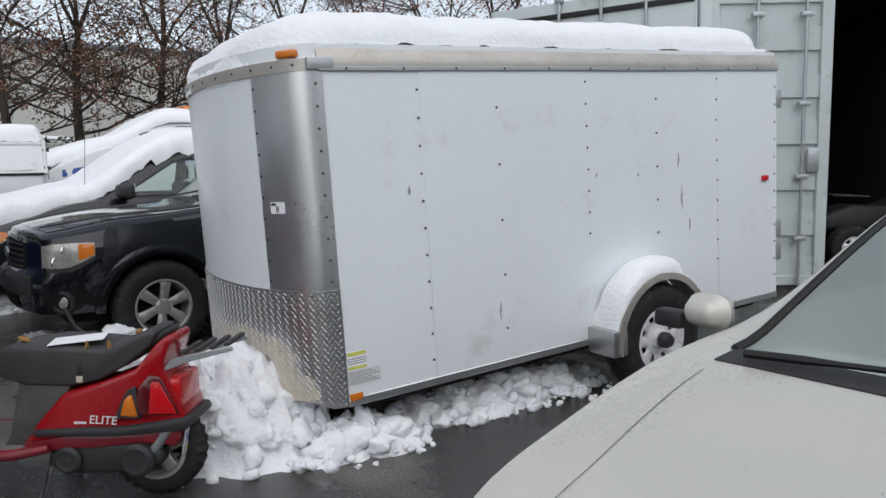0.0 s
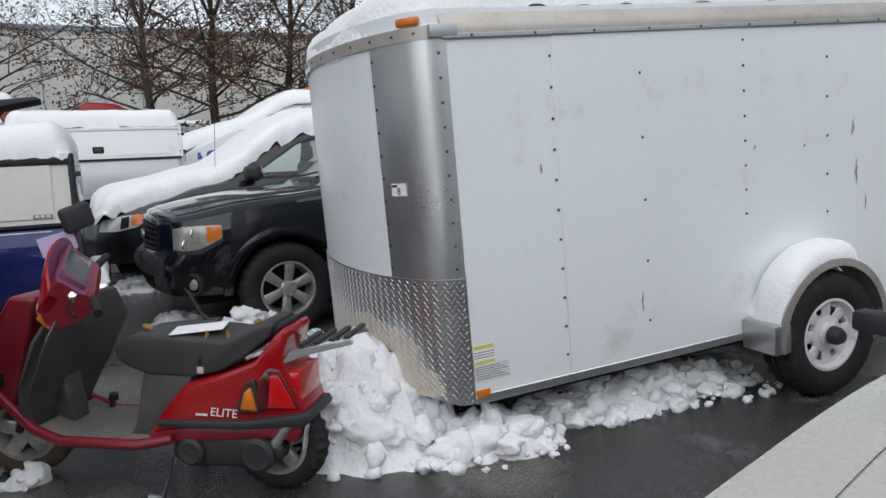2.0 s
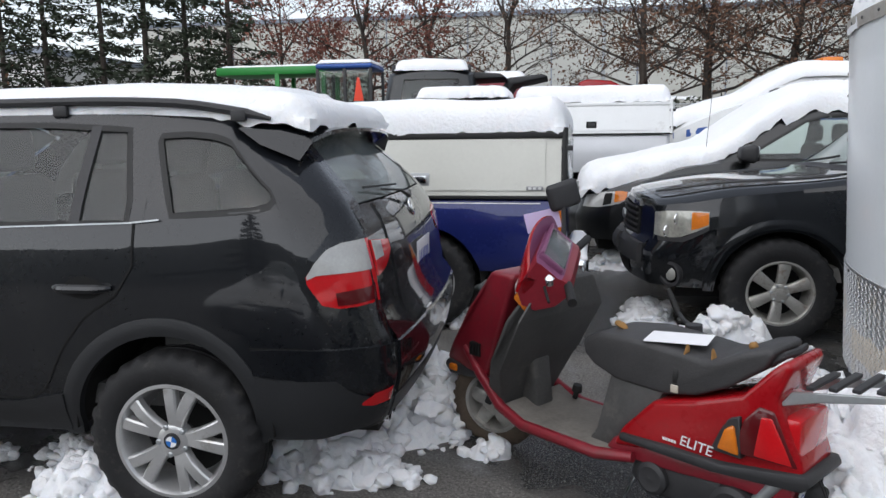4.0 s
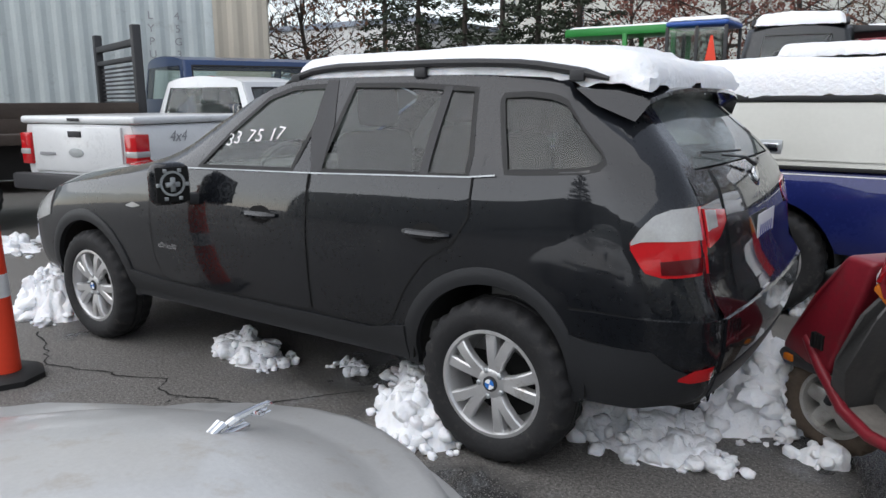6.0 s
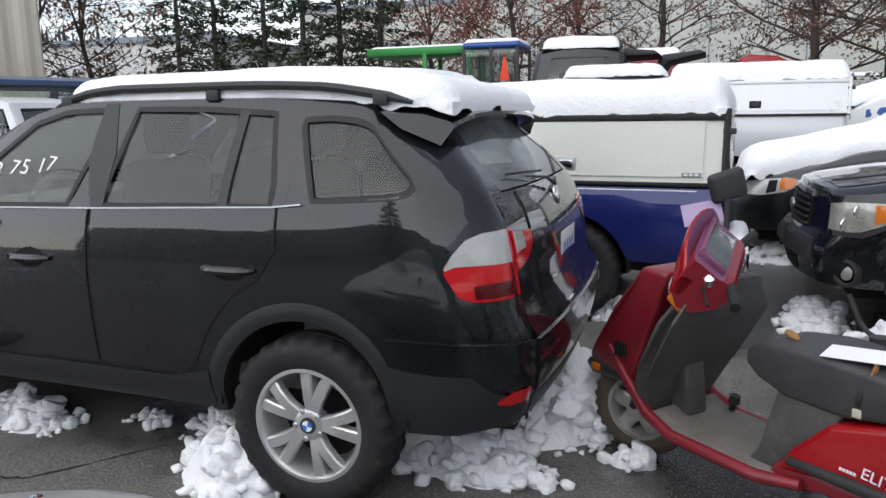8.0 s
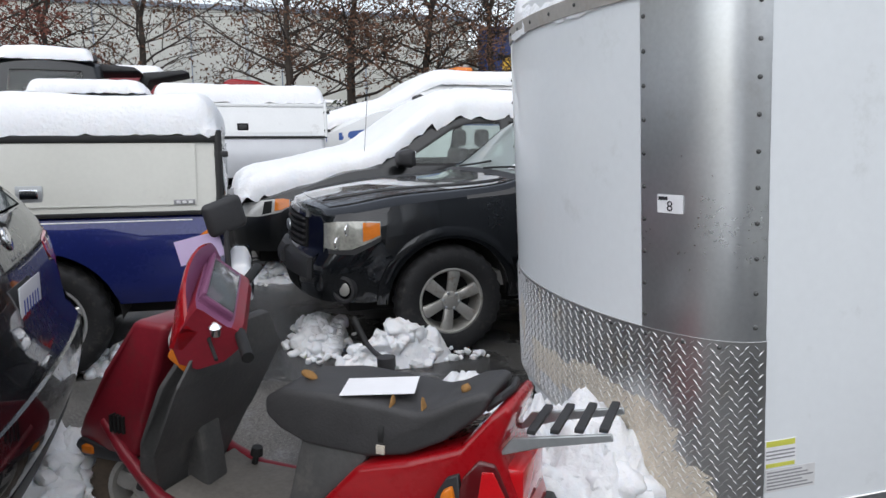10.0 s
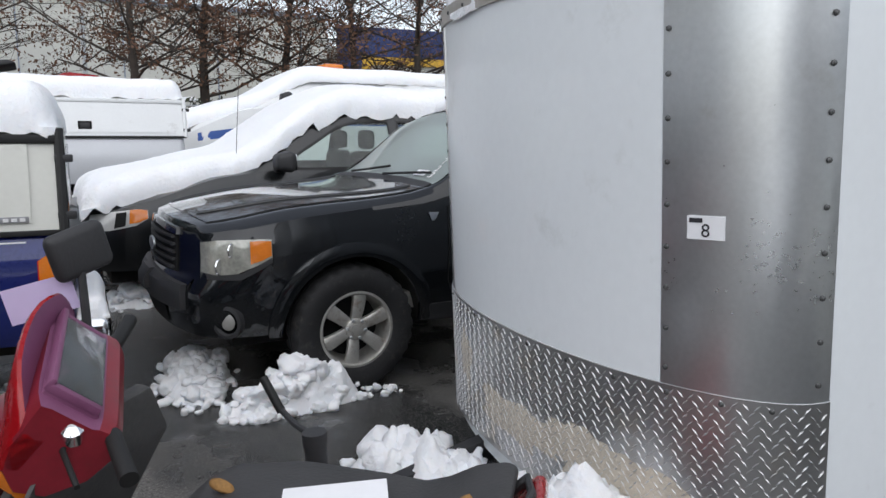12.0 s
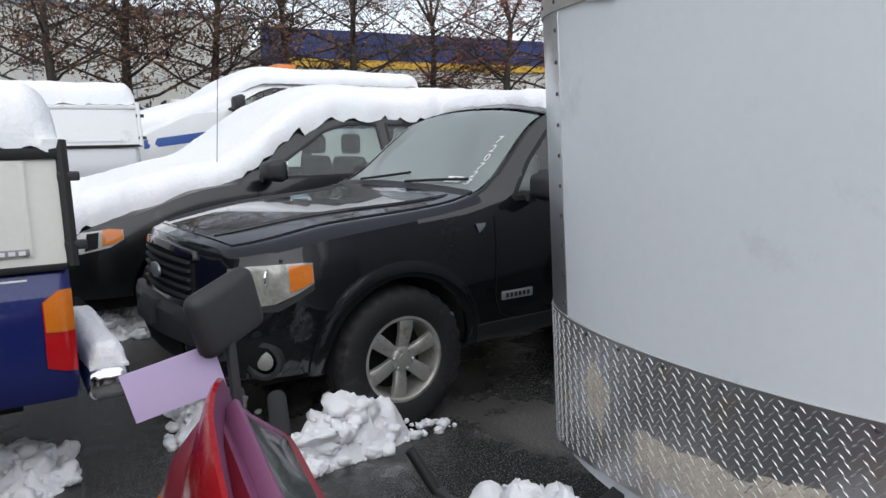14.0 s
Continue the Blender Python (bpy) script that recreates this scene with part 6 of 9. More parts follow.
def bow_patch(p0, p1, zl, zh, off, n=24, k=4, thick=0.006):
    bm = bmesh.new()
    g = []
    for i in range(n + 1):
        p = p0 + (p1 - p0) * i / n
        a, b = (zl(p) if callable(zl) else zl), (zh(p) if callable(zh) else zh)
        g.append([bm.verts.new(bow(p, a + (b - a) * j / k, off)) for j in range(k + 1)])
    for a, b in zip(g, g[1:]):
        for j in range(k):
            bm.faces.new((a[j], a[j + 1], b[j + 1], b[j]))
    es = [e for e in bm.edges if e.is_boundary]
    r = bmesh.ops.extrude_edge_only(bm, edges=es)
    for v in r["geom"]:
        if isinstance(v, bmesh.types.BMVert):
            c = Vector((0.5, TW / 2, v.co.z))
            v.co += (c - v.co).normalized() * thick
    bmesh.ops.recalc_face_normals(bm, faces=bm.faces)
    return bm


PB = math.acos(1 - 0.29 / (TW / 2))
bm = bmesh.new()
base_pts = [bow(p, 0.0) for p in np.linspace(0, math.pi, 25)]
lo = [bm.verts.new((p.x + 0.012 if p.x < 0 else p.x, min(max(p.y, 0.012), TW - 0.012), 0.03)) for p in base_pts] + [bm.verts.new((TL, TW - 0.012, 0.03)), bm.verts.new((TL, 0.012, 0.03))]
hi = [bm.verts.new((v.co.x, v.co.y, TH + 0.12)) for v in lo]
n_ = len(lo)
for i in range(n_):
    j = (i + 1) % n_
    bm.faces.new((lo[i], hi[i], hi[j], lo[j]))
bm.faces.new(lo)
bm.faces.new(hi[::-1])
bmesh.ops.recalc_face_normals(bm, faces=bm.faces)
part("box_core", bm, "trailer_white", trailer)
# side sheets, lapped at the seams
for s_y, out in ((0.0, -1), (TW, 1)):
    cuts = [0.0, 0.515, 1.645, 2.81, TL]
    for i, (a, b) in enumerate(zip(cuts, cuts[1:])):
        bm = bmesh.new()
        o = 0.004 if i % 2 else 0.0
        box(bm, a + 0.0015, b + (0.012 if i < 3 else 0) - 0.0015, *sorted((s_y, s_y + out * (0.003 + o))), 0.0, TH, 0.0012, seg=1)
        part("side_sheet", bm, "trailer_white", trailer)
part("front_sheet", bow_patch(PB, math.pi - PB, 0.55, TH, 0.004, 30), "trailer_white", trailer)
for a, b in ((0.0, PB), (math.pi - PB, math.pi)):
    part("corner_sheet", bow_patch(a, b, 0.55, TH, 0.007, 18), "aluminium", trailer)


def plate_low(p):
    return 0.10 - 0.12 * (abs(math.cos(p)) ** 3) if 0.25 < p < math.pi - 0.25 else -0.015


tread = part("tread_plate", bow_patch(0.0, math.pi, plate_low, 0.575, 0.010, 60, 6), "tread_plate", trailer)
# raised lozenges of the tread plate
vv, ff = [], []
arc = 0.0
phis, lens = np.linspace(0.02, math.pi - 0.02, 800), [0.0]
for a, b in zip(phis, phis[1:]):
    lens.append(lens[-1] + (bow(a, 0) - bow(b, 0)).length)
row_i = 0
step_ = 0.026
zc = 0.0
while zc < 0.565:
    d = (row_i % 2) * step_ * 0.5 + 0.01
    k = 0
    while d < lens[-1]:
        p = float(np.interp(d, lens, phis))
        if zc > plate_low(p) + 0.012:
            c0 = bow(p, zc, 0.0100)
            tan = (bow(p + 0.01, zc, 0.01) - bow(p - 0.01, zc, 0.01)).normalized()
            nor = (bow(p, zc, 0.02) - c0).normalized()
            sg = 1 if (k + row_i) % 2 else -1
            u = (tan * sg * 0.72 + Vector((0, 0, 0.70))).normalized()
            w = nor.cross(u)
            i0 = len(vv)
            vv += [c0 - u * 0.0122, c0 + w * 0.0031, c0 + u * 0.0122, c0 - w * 0.0031, c0 - u * 0.008 + nor * 0.0026, c0 + u * 0.008 + nor * 0.0026]
            ff += [(i0, i0 + 1, i0 + 4), (i0 + 1, i0 + 5, i0 + 4), (i0 + 1, i0 + 2, i0 + 5), (i0 + 2, i0 + 3, i0 + 5), (i0 + 3, i0 + 4, i0 + 5), (i0 + 3, i0, i0 + 4)]
        d += step_
        k += 1
    zc += 0.018
    row_i += 1
me = bpy.data.meshes.new("tread_relief")
me.from_pydata([tuple(v) for v in vv], [], ff)
me.materials.append(M["tread_plate"])
loz = new("tread_relief", me)
loz.parent = tread
tagged(loz, kind="stuff")
# dried mud on the plate, in ragged patches
for p_c, z_c, rp, rz_, sd in ((0.80, 0.17, 0.42, 0.19, 1), (1.14, 0.28, 0.32, 0.11, 2), (2.05, 0.36, 0.12, 0.13, 3), (1.55, 0.26, 0.36, 0.08, 4), (0.62, 0.08, 0.34, 0.09, 6)):
    bm = bmesh.new()
    rings = []
    cv = bm.verts.new(bow(p_c, z_c, 0.0118))
    prev = None
    first = None
    for k in range(40):
        a = k / 40 * 2 * math.pi
        r = 0.75 + 0.45 * noise.noise(Vector((math.cos(a) * 2, math.sin(a) * 2, sd * 3.3))) + 0.25 * noise.noise(Vector((math.cos(a) * 7, math.sin(a) * 7, sd)))
        inner = bm.verts.new(bow(p_c + rp * r * 0.6 * math.cos(a), z_c + rz_ * r * 0.6 * math.sin(a), 0.0116))
        outer = bm.verts.new(bow(p_c + rp * r * math.cos(a), max(z_c + rz_ * r * math.sin(a), 0.005), 0.0103))
        if prev:
            bm.faces.new((cv, prev[0], inner))
            bm.faces.new((prev[0], prev[1], outer, inner))
        else:
            first = (inner, outer)
        prev = (inner, outer)
    bm.faces.new((cv, prev[0], first[0]))
    bm.faces.new((prev[0], prev[1], first[1], first[0]))
    bmesh.ops.recalc_face_normals(bm, faces=bm.faces)
    part("mud_patch", bm, "tread_dirt", tread)
# trim band, cove rail, roof and front cap
part("front_trim", bow_patch(0.0, math.pi, TH - 0.004, TH + 0.052, 0.014, 40, 2, 0.012), "dull_aluminium", trailer)
for s_y, out in ((0.0, -1), (TW, 1)):
    bm = bmesh.new()
    prof = [(0.012, -0.01), (0.014, 0.025), (0.012, 0.05), (-0.005, 0.09), (-0.035, 0.122), (-0.075, 0.14), (-0.10, 0.142)]
    cols = []
    for x in np.linspace(-0.02, TL + 0.01, 16):
        cols.append([bm.verts.new((x, s_y + out * o, TH + z)) for o, z in prof])
    for a, b in zip(cols, cols[1:]):
        for j in range(len(prof) - 1):
            bm.faces.new((a[j], b[j], b[j + 1], a[j + 1]))
    bm.faces.new(cols[0])
    bm.faces.new(cols[-1])
    bmesh.ops.recalc_face_normals(bm, faces=bm.faces)
    part("roof_rail", bm, "dull_aluminium", trailer)
    bm = bmesh.new()
    box(bm, -0.02, TL, *sorted((s_y, s_y + out * 0.019)), TH - 0.008, TH + 0.012, 0.003, seg=1)
    part("rail_lip", bm, "galv", trailer)
    bm = bmesh.new()
    box(bm, 0.0, TL, *sorted((s_y, s_y + out * 0.012)), -0.02, 0.022, 0.003, seg=1)
    part("bottom_rail", bm, "aluminium", trailer)
    bm = bmesh.new()
    box(bm, -0.075, 0.055, *sorted((s_y - out * 0.012, s_y + out * 0.020)), TH - 0.002, TH + 0.055, 0.006)
    part("corner_bracket", bm, "galv", trailer)
bm = bmesh.new()
box(bm, 0.0, TL - 0.01, 0.06, TW - 0.06, TH + 0.05, TH + 0.144, 0.01)
part("roof", bm, "trailer_white", trailer)
bm = bmesh.new()
g = []
for i in range(31):
    p = math.pi * i / 30
    e = bow(p, TH + 0.05, 0.004)
    row = []
    for t in np.linspace(0, 1, 6):
        q = e.lerp(Vector((0.10, min(max(e.y, 0.10), TW - 0.10), TH + 0.05)), t)
        q.z = TH + 0.05 + 0.092 * math.sin(t * math.pi / 2)
        row.append(bm.verts.new(q))
    g.append(row)
for a, b in zip(g, g[1:]):
    for j in range(5):
        bm.faces.new((a[j], a[j + 1], b[j + 1], b[j]))
bmesh.ops.recalc_face_normals(bm, faces=bm.faces)
part("front_cap", bm, "trailer_white", trailer)
# rivets: one mesh, many pieces
bm = bmesh.new()
revolve(bm, [(0.0075, 0.0), (0.0066, -0.003), (0.0036, -0.0046), (0.0006, -0.005)], 8)
bmesh.ops.recalc_face_normals(bm, faces=bm.faces)
riv = finish(bm, "rivet")
riv.materials.append(M["rivet"])


def rivet(p, turn=0.0):
    o = new("rivet", riv)
    o.parent = trailer
    o.matrix_local = Matrix.Translation(p) @ Matrix.Rotation(turn, 4, "Z")


for x, z0, z1, k in ((0.50, 0.12, 1.52, 11), (0.99, 0.2, 1.42, 5), (1.635, 0.66, 1.55, 8), (2.22, 0.60, 1.44, 5), (2.80, 0.35, 1.56, 10), (3.43, 0.15, 1.50, 12)):
    for i in range(k):
        rivet((x + 0.002 * math.sin(i * 7), -0.008, z0 + (z1 - z0) * i / (k - 1)))
for i in range(11):
    rivet((0.12 + 0.31 * i, -0.019, TH + 0.003))
for i in range(10):
    z = 0.62 + 0.104 * i
    for p, o in ((0.10, 0.008), (PB - 0.02, 0.008), (math.pi - PB + 0.03, 0.008)):
        q = bow(p, z, o)
        d = bow(p, z, o + 0.1) - q
        rivet(q, math.atan2(d.y, d.x) + math.pi / 2)
for i in range(12):
    p = 0.35 + i * 0.22
    for z, o in ((TH + 0.025, 0.015), (0.555, 0.011)):
        q = bow(p, z, o)
        d = bow(p, z, o + 0.1) - q
        rivet(q, math.atan2(d.y, d.x) + math.pi / 2)
# clearance lamp, side marker, amber reflector, labels
q = bow(0.42, TH + 0.078, -0.01)
d = bow(0.42, 0, 0.1) - bow(0.42, 0, 0)
bm = bmesh.new()
box(bm, -0.055, 0.055, -0.022, 0.012, -0.018, 0.018, 0.01, Matrix.Translation(q) @ Matrix.Rotation(math.atan2(d.y, d.x) + math.pi / 2, 4, "Z"), seg=3)
part("clearance_lamp", bm, "amber_lens", trailer)
bm = bmesh.new()
box(bm, 3.28, 3.34, -0.03, -0.003, 0.845, 0.885, 0.008)
part("marker_lamp", bm, "red_lens", trailer)
bm = bmesh.new()
box(bm, 0.005, 0.075, -0.014, -0.006, 0.008, 0.045, 0.003)
part("amber_reflector", bm, "amber_lens", trailer)
bm = bmesh.new()
box(bm, 0.005, 0.115, -0.0062, -0.0046, 0.165, 0.255)
lab = part("warning_label", bm, "paper", trailer)
for z0, z1, mt in ((0.235, 0.253, "yellow_ink"), (0.167, 0.18, "yellow_ink"), (0.205, 0.210, "ink_grey"), (0.193, 0.198, "ink_grey"), (0.217, 0.222, "ink_grey")):
    bm = bmesh.new()
    box(bm, 0.009, 0.110, -0.0070, -0.0060, z0, z1)
    part("print_bar", bm, mt, lab)
bm = bmesh.new()
box(bm, 0.008, 0.185, -0.0060, -0.0046, 0.085, 0.160)
lab = part("data_label", bm, "reflective", trailer)
for k in range(6):
    bm = bmesh.new()
    box(bm, 0.014, 0.178 - 0.02 * (k % 3), -0.0068, -0.0058, 0.092 + 0.011 * k, 0.097 + 0.011 * k)
    part("print_bar", bm, "ink_grey", lab)
pl = math.acos(1 - 0.185 / (TW / 2))
q = bow(pl, 0.985, 0.009)
d = bow(pl, 0, 0.1) - bow(pl, 0, 0)
ml = Matrix.Translation(q) @ Matrix.Rotation(math.atan2(d.y, d.x) + math.pi / 2, 4, "Z")
bm = bmesh.new()
box(bm, -0.045, 0.045, -0.002, 0.002, -0.028, 0.028, m=ml)
lot = part("lot_sticker", bm, "paper", trailer, "white paper sticker with a number")
text_mesh("lot_number", "8", 0.045, ml @ Matrix.Translation((0.0, -0.003, -0.008)) @ FACE_L, "ink", lot, 0.0004)
bm = bmesh.new()
box(bm, -0.04, -0.008, -0.0034, -0.001, 0.012, 0.023, m=ml)
part("print_bar", bm, "ink", lot)
# scuffs and streaks on the side
for k, (x, z, h) in enumerate(((2.42, 1.05, 0.10), (2.45, 0.80, 0.16), (2.52, 0.62, 0.10), (0.42, 1.02, 0.05), (2.05, 0.98, 0.03), (0.95, 0.30, 0.12), (1.70, 1.0, 0.03))):
    bm = bmesh.new()
    pts = []
    for i in range(9):
        t = i / 8
        w = 0.006 * math.sin(math.pi * t) * (1 + 0.8 * noise.noise(Vector((k * 3.1, t * 6, 0))))
        cx = x + 0.012 * noise.noise(Vector((k * 5.0, t * 3, 2)))
        pts.append((cx - w, cx + w, z + h * (t - 0.5)))
    last = None
    for a, b, zz in pts:
        pr = [bm.verts.new((a, -0.0082, zz)), bm.verts.new((b, -0.0082, zz))]
        if last:
            bm.faces.new((last[0], last[1], pr[1], pr[0]))
        last = pr
    part("scuff", bm, "ink_grey", trailer)
# wheel, fender
wheel(trailer, 2.02, -0.115, 0.345, 0.2, 0.195, "steel", -1, alloy="steel_white")
trailer.children[-1].location.z = -0.03
wheel(trailer, 2.02, TW + 0.115, 0.345, 0.2, 0.195, "steel", 1, alloy="steel_white")
trailer.children[-1].location.z = -0.03
bm = bmesh.new()
arcp = [(-0.40, -0.02), (-0.385, 0.10)] + [(-0.39 * math.cos(a), 0.02 + 0.375 * math.sin(a)) for a in np.linspace(0.3, math.pi - 0.15, 18)] + [(0.40, 0.04)]
g = []
for x, z in arcp:
    g.append([bm.verts.new((2.02 + x, y, z)) for y in (-0.008, -0.20, -0.232, -0.235)])
    g[-1][2].co.z -= 0.006
    g[-1][3].co.z = z - 0.045
    g[-1][3].co.x = 2.02 + x * 0.92
for a, b in zip(g, g[1:]):
    for j in range(3):
        bm.faces.new((a[j], b[j], b[j + 1], a[j + 1]))
bmesh.ops.recalc_face_normals(bm, faces=bm.faces)
part("fender", bm, "dull_aluminium", trailer)
bm = bmesh.new()
box(bm, 1.585, 1.70, -0.232, -0.008, -0.06, 0.10, 0.012)
part("fender_skirt", bm, "tread_plate", trailer)
bm = bmesh.new()
revolve(bm, [(0.05, 0.0), (0.048, -0.035), (0.035, -0.06), (0.001, -0.062)], 20, Matrix.Translation((2.02, -0.205, -0.03)))
part("hub", bm, "black_plastic", trailer)


def fend_z(x, y):
    t = (x - 2.02) / 0.40
    return 0.02 + 0.375 * math.sqrt(max(0.02, 1 - t * t))


snow_cap("fender_snow", fend_z, 1.63, 2.24, -0.225, -0.012, 0.085, "snow heaped on the trailer's wheel fender", MT, edge=0.09, seed=12, n=(36, 18), jag=0.012, lump=0.012)
# door holdback, hinges, underframe
bm = bmesh.new()
revolve(bm, [(0.022, 0), (0.02, -0.02), (0.006, -0.022), (0.006, -0.06), (0.012, -0.065), (0.001, -0.075)], 14, Matrix.Translation((2.52, -0.004, 0.195)))
part("door_holdback", bm, "chrome", trailer)
for z in (0.25, 0.42, 1.35):
    bm = bmesh.new()
    box(bm, TL - 0.01, TL + 0.05, -0.012, 0.03, z, z + 0.13, 0.006)
    part("hinge", bm, "galv", trailer)
bm = bmesh.new()
box(bm, 0.1, TL - 0.05, 0.15, TW - 0.15, -0.10, 0.03)
tube(bm, [(2.02, -0.05, -0.03), (2.02, TW + 0.05, -0.03)], 0.035, 10)
part("underframe", bm, "underbody", trailer)
for y in (0.42, TW - 0.42):
    bm = bmesh.new()
    d = Vector((-1.35, TW / 2 - y, 0))
    side = Vector((-d.y, d.x, 0)).normalized() * 0.028
    a, b = Vector((0.25, y, 0.02)), Vector((-1.25, TW / 2 + (y - TW / 2) * 0.1, -0.02))
    vs = [bm.verts.new(p + side * sx + Vector((0, 0, sz))) for p in (a, b) for sx, sz in ((-1, -0.045), (1, -0.045), (1, 0.045), (-1, 0.045))]
    for i in range(4):
        bm.faces.new((vs[i], vs[(i + 1) % 4], vs[4 + (i + 1) % 4], vs[4 + i]))
    bm.faces.new(vs[:4])
    bm.faces.new(vs[4:])
    bmesh.ops.recalc_face_normals(bm, faces=bm.faces)
    part("tongue_bar", bm, "black_plastic", trailer)
bm = bmesh.new()
tube(bm, [(-1.03, 0.83, -0.20), (-1.03, 0.83, 0.36)], 0.032, 14)
jack = part("jack_post", bm, "black_plastic", trailer)
bm = bmesh.new()
tube(bm, [(-1.03, 0.83, 0.36), (-1.03, 0.83, 0.40)], 0.036, 12)
tube(bm, [(-1.03, 0.83, 0.385), (-1.06, 0.95, 0.385), (-1.08, 1.04, 0.40)], 0.010, 8)
part("jack_crank", bm, "black_plastic", jack)
bm = bmesh.new()
tube(bm, [(-1.08, 1.04, 0.395), (-1.12, 1.09, 0.50)], 0.014, 10)
part("crank_handle", bm, "rubber", jack)
bm = bmesh.new()
tube(bm, [(-1.03, 0.83, -0.30), (-1.03, 0.83, -0.18)], 0.02, 8)
box(bm, -1.10, -0.96, 0.76, 0.90, -0.345, -0.30, 0.01)
part("jack_foot", bm, "galv", jack)


def roof_snow(x, y):
    z = TH + 0.142
    if x < 0.12:
        z -= 0.13 * min(1, ((0.12 - x) / 0.42)) ** 2
    return z


snow_cap("trailer_snow", roof_snow, -0.335, TL - 0.06, 0.035, TW - 0.035, 0.165, "thick white snow on the roof of a cargo trailer", MT, edge=0.20, seed=13, n=(110, 50), jag=0.015, lump=0.02, hang=0.03,
         narrow=lambda x: 1.0 if x > 0.05 else max(0.15, math.sqrt(max(0.0, 1 - ((0.05 - x) / 0.40) ** 2))))


# ---- red scooter ----
MS = Matrix.Translation((2.09, 0.12, 0)) @ Matrix.Rotation(radians(-40), 4, "Z")
sc = thing("motor_scooter", MS, "red motor scooter with a torn black seat and rear rack", "scooter")


def taper_body(k, x0, x1):
    def f(v):
        t = sstep(x0, x1, v.x)
        return (v.x, v.y * (1 - k * t), v.z)
    return f


bm = bmesh.new()
prism(bm, [(-0.50, 0.28), (-0.46, 0.36), (-0.33, 0.50), (-0.10, 0.545), (0.12, 0.60), (0.24, 0.70), (0.30, 0.735), (0.33, 0.71), (0.27, 0.60), (0.36, 0.46), (0.40, 0.385), (0.36, 0.34), (-0.1, 0.335)], -0.165, 0.165, 0.03, 3, taper_body(0.30, 0.0, 0.42))
cowl = part("rear_cowl", bm, "red_paint", sc)
bm = bmesh.new()
prism(bm, [(-0.46, 0.315), (-0.46, 0.345), (-0.25, 0.355), (0.05, 0.358), (0.42, 0.385), (0.44, 0.355), (0.40, 0.325), (0.0, 0.318)], -0.182, 0.182, 0.012, 2, taper_body(0.28, 0.0, 0.42))
part("side_strip", bm, "black_plastic", sc)
bm = bmesh.new()
prism(bm, [(-0.55, 0.235), (-0.50, 0.31), (0.10, 0.322), (0.34, 0.33), (0.36, 0.30), (0.33, 0.25), (0.28, 0.26), (0.12, 0.275), (-0.2, 0.255)], -0.155, 0.155, 0.015, 2, taper_body(0.25, 0.0, 0.42))
part("lower_cowl", bm, "dark_red", sc)
for s in (-1, 1):
    bm = bmesh.new()
    prism(bm, [(0.10, 0.405), (0.135, 0.52), (0.20, 0.575), (0.265, 0.565), (0.335, 0.45), (0.375, 0.395)], s * 0.100, s * 0.176, 0.010, 2, taper_body(0.30, 0.0, 0.42))
    lens = part("tail_lamp", bm, "red_lens_dark", sc)
    bm = bmesh.new()
    prism(bm, [(0.19, 0.41), (0.215, 0.545), (0.26, 0.545), (0.33, 0.44), (0.355, 0.40)], s * 0.11, s * 0.181, 0.006, 2, taper_body(0.30, 0.0, 0.42))
    part("brake_lens", bm, "red_lens", lens)
    bm = bmesh.new()
    prism(bm, [(0.02, 0.405), (0.055, 0.48), (0.10, 0.50), (0.13, 0.40)], s * 0.12, s * 0.176, 0.010, 2)
    part("indicator", bm, "amber_lens", sc)
    bm = bmesh.new()
    prism(bm, [(-0.02, 0.39), (0.03, 0.47), (0.07, 0.515), (0.12, 0.53), (0.14, 0.39)], s * 0.10, s * 0.1655, 0.004, 1)
    part("lamp_recess", bm, "black_plastic", sc)
bm = bmesh.new()
box(bm, 0.27, 0.375, -0.11, 0.11, 0.40, 0.55, 0.02, Matrix.Translation((0, 0, 0)))
part("rear_lens", bm, "red_lens", sc)
# seat with tears
bm = bmesh.new()
prism(bm, [(-0.57, 0.60), (-0.57, 0.655), (-0.52, 0.695), (-0.40, 0.712), (-0.2, 0.70), (-0.08, 0.692), (0.0, 0.708), (0.10, 0.745), (0.20, 0.768), (0.235, 0.755), (0.20, 0.70), (0.05, 0.62), (-0.12, 0.56), (-0.30, 0.535), (-0.45, 0.54), (-0.53, 0.565)], -0.148, 0.148, 0.05, 4,
      lambda v: (v.x if v.x > -0.3 else -0.3 + (v.x + 0.3) * 1.40, v.y * (1 - 0.22 * sstep(-0.42, -0.58, v.x) - 0.25 * sstep(0.05, 0.24, v.x)), v.z - 0.012 * (v.y / 0.148) ** 2))
seat = part("seat", bm, "seat_vinyl", sc, sharp=60)
bm = bmesh.new()
pts = [(-0.235, 0.151 * math.cos(a), 0.60 + 0.099 * math.sin(a)) for a in np.linspace(-0.35, math.pi + 0.35, 20)]
last = None
for x, y, z in pts:
    pr = [bm.verts.new((x - 0.012, y * 1.008, z)), bm.verts.new((x + 0.012, y * 1.008, z))]
    if last:
        bm.faces.new((last[0], pr[0], pr[1], last[1]))
    last = pr
part("seat_strap", bm, "rubber", seat)
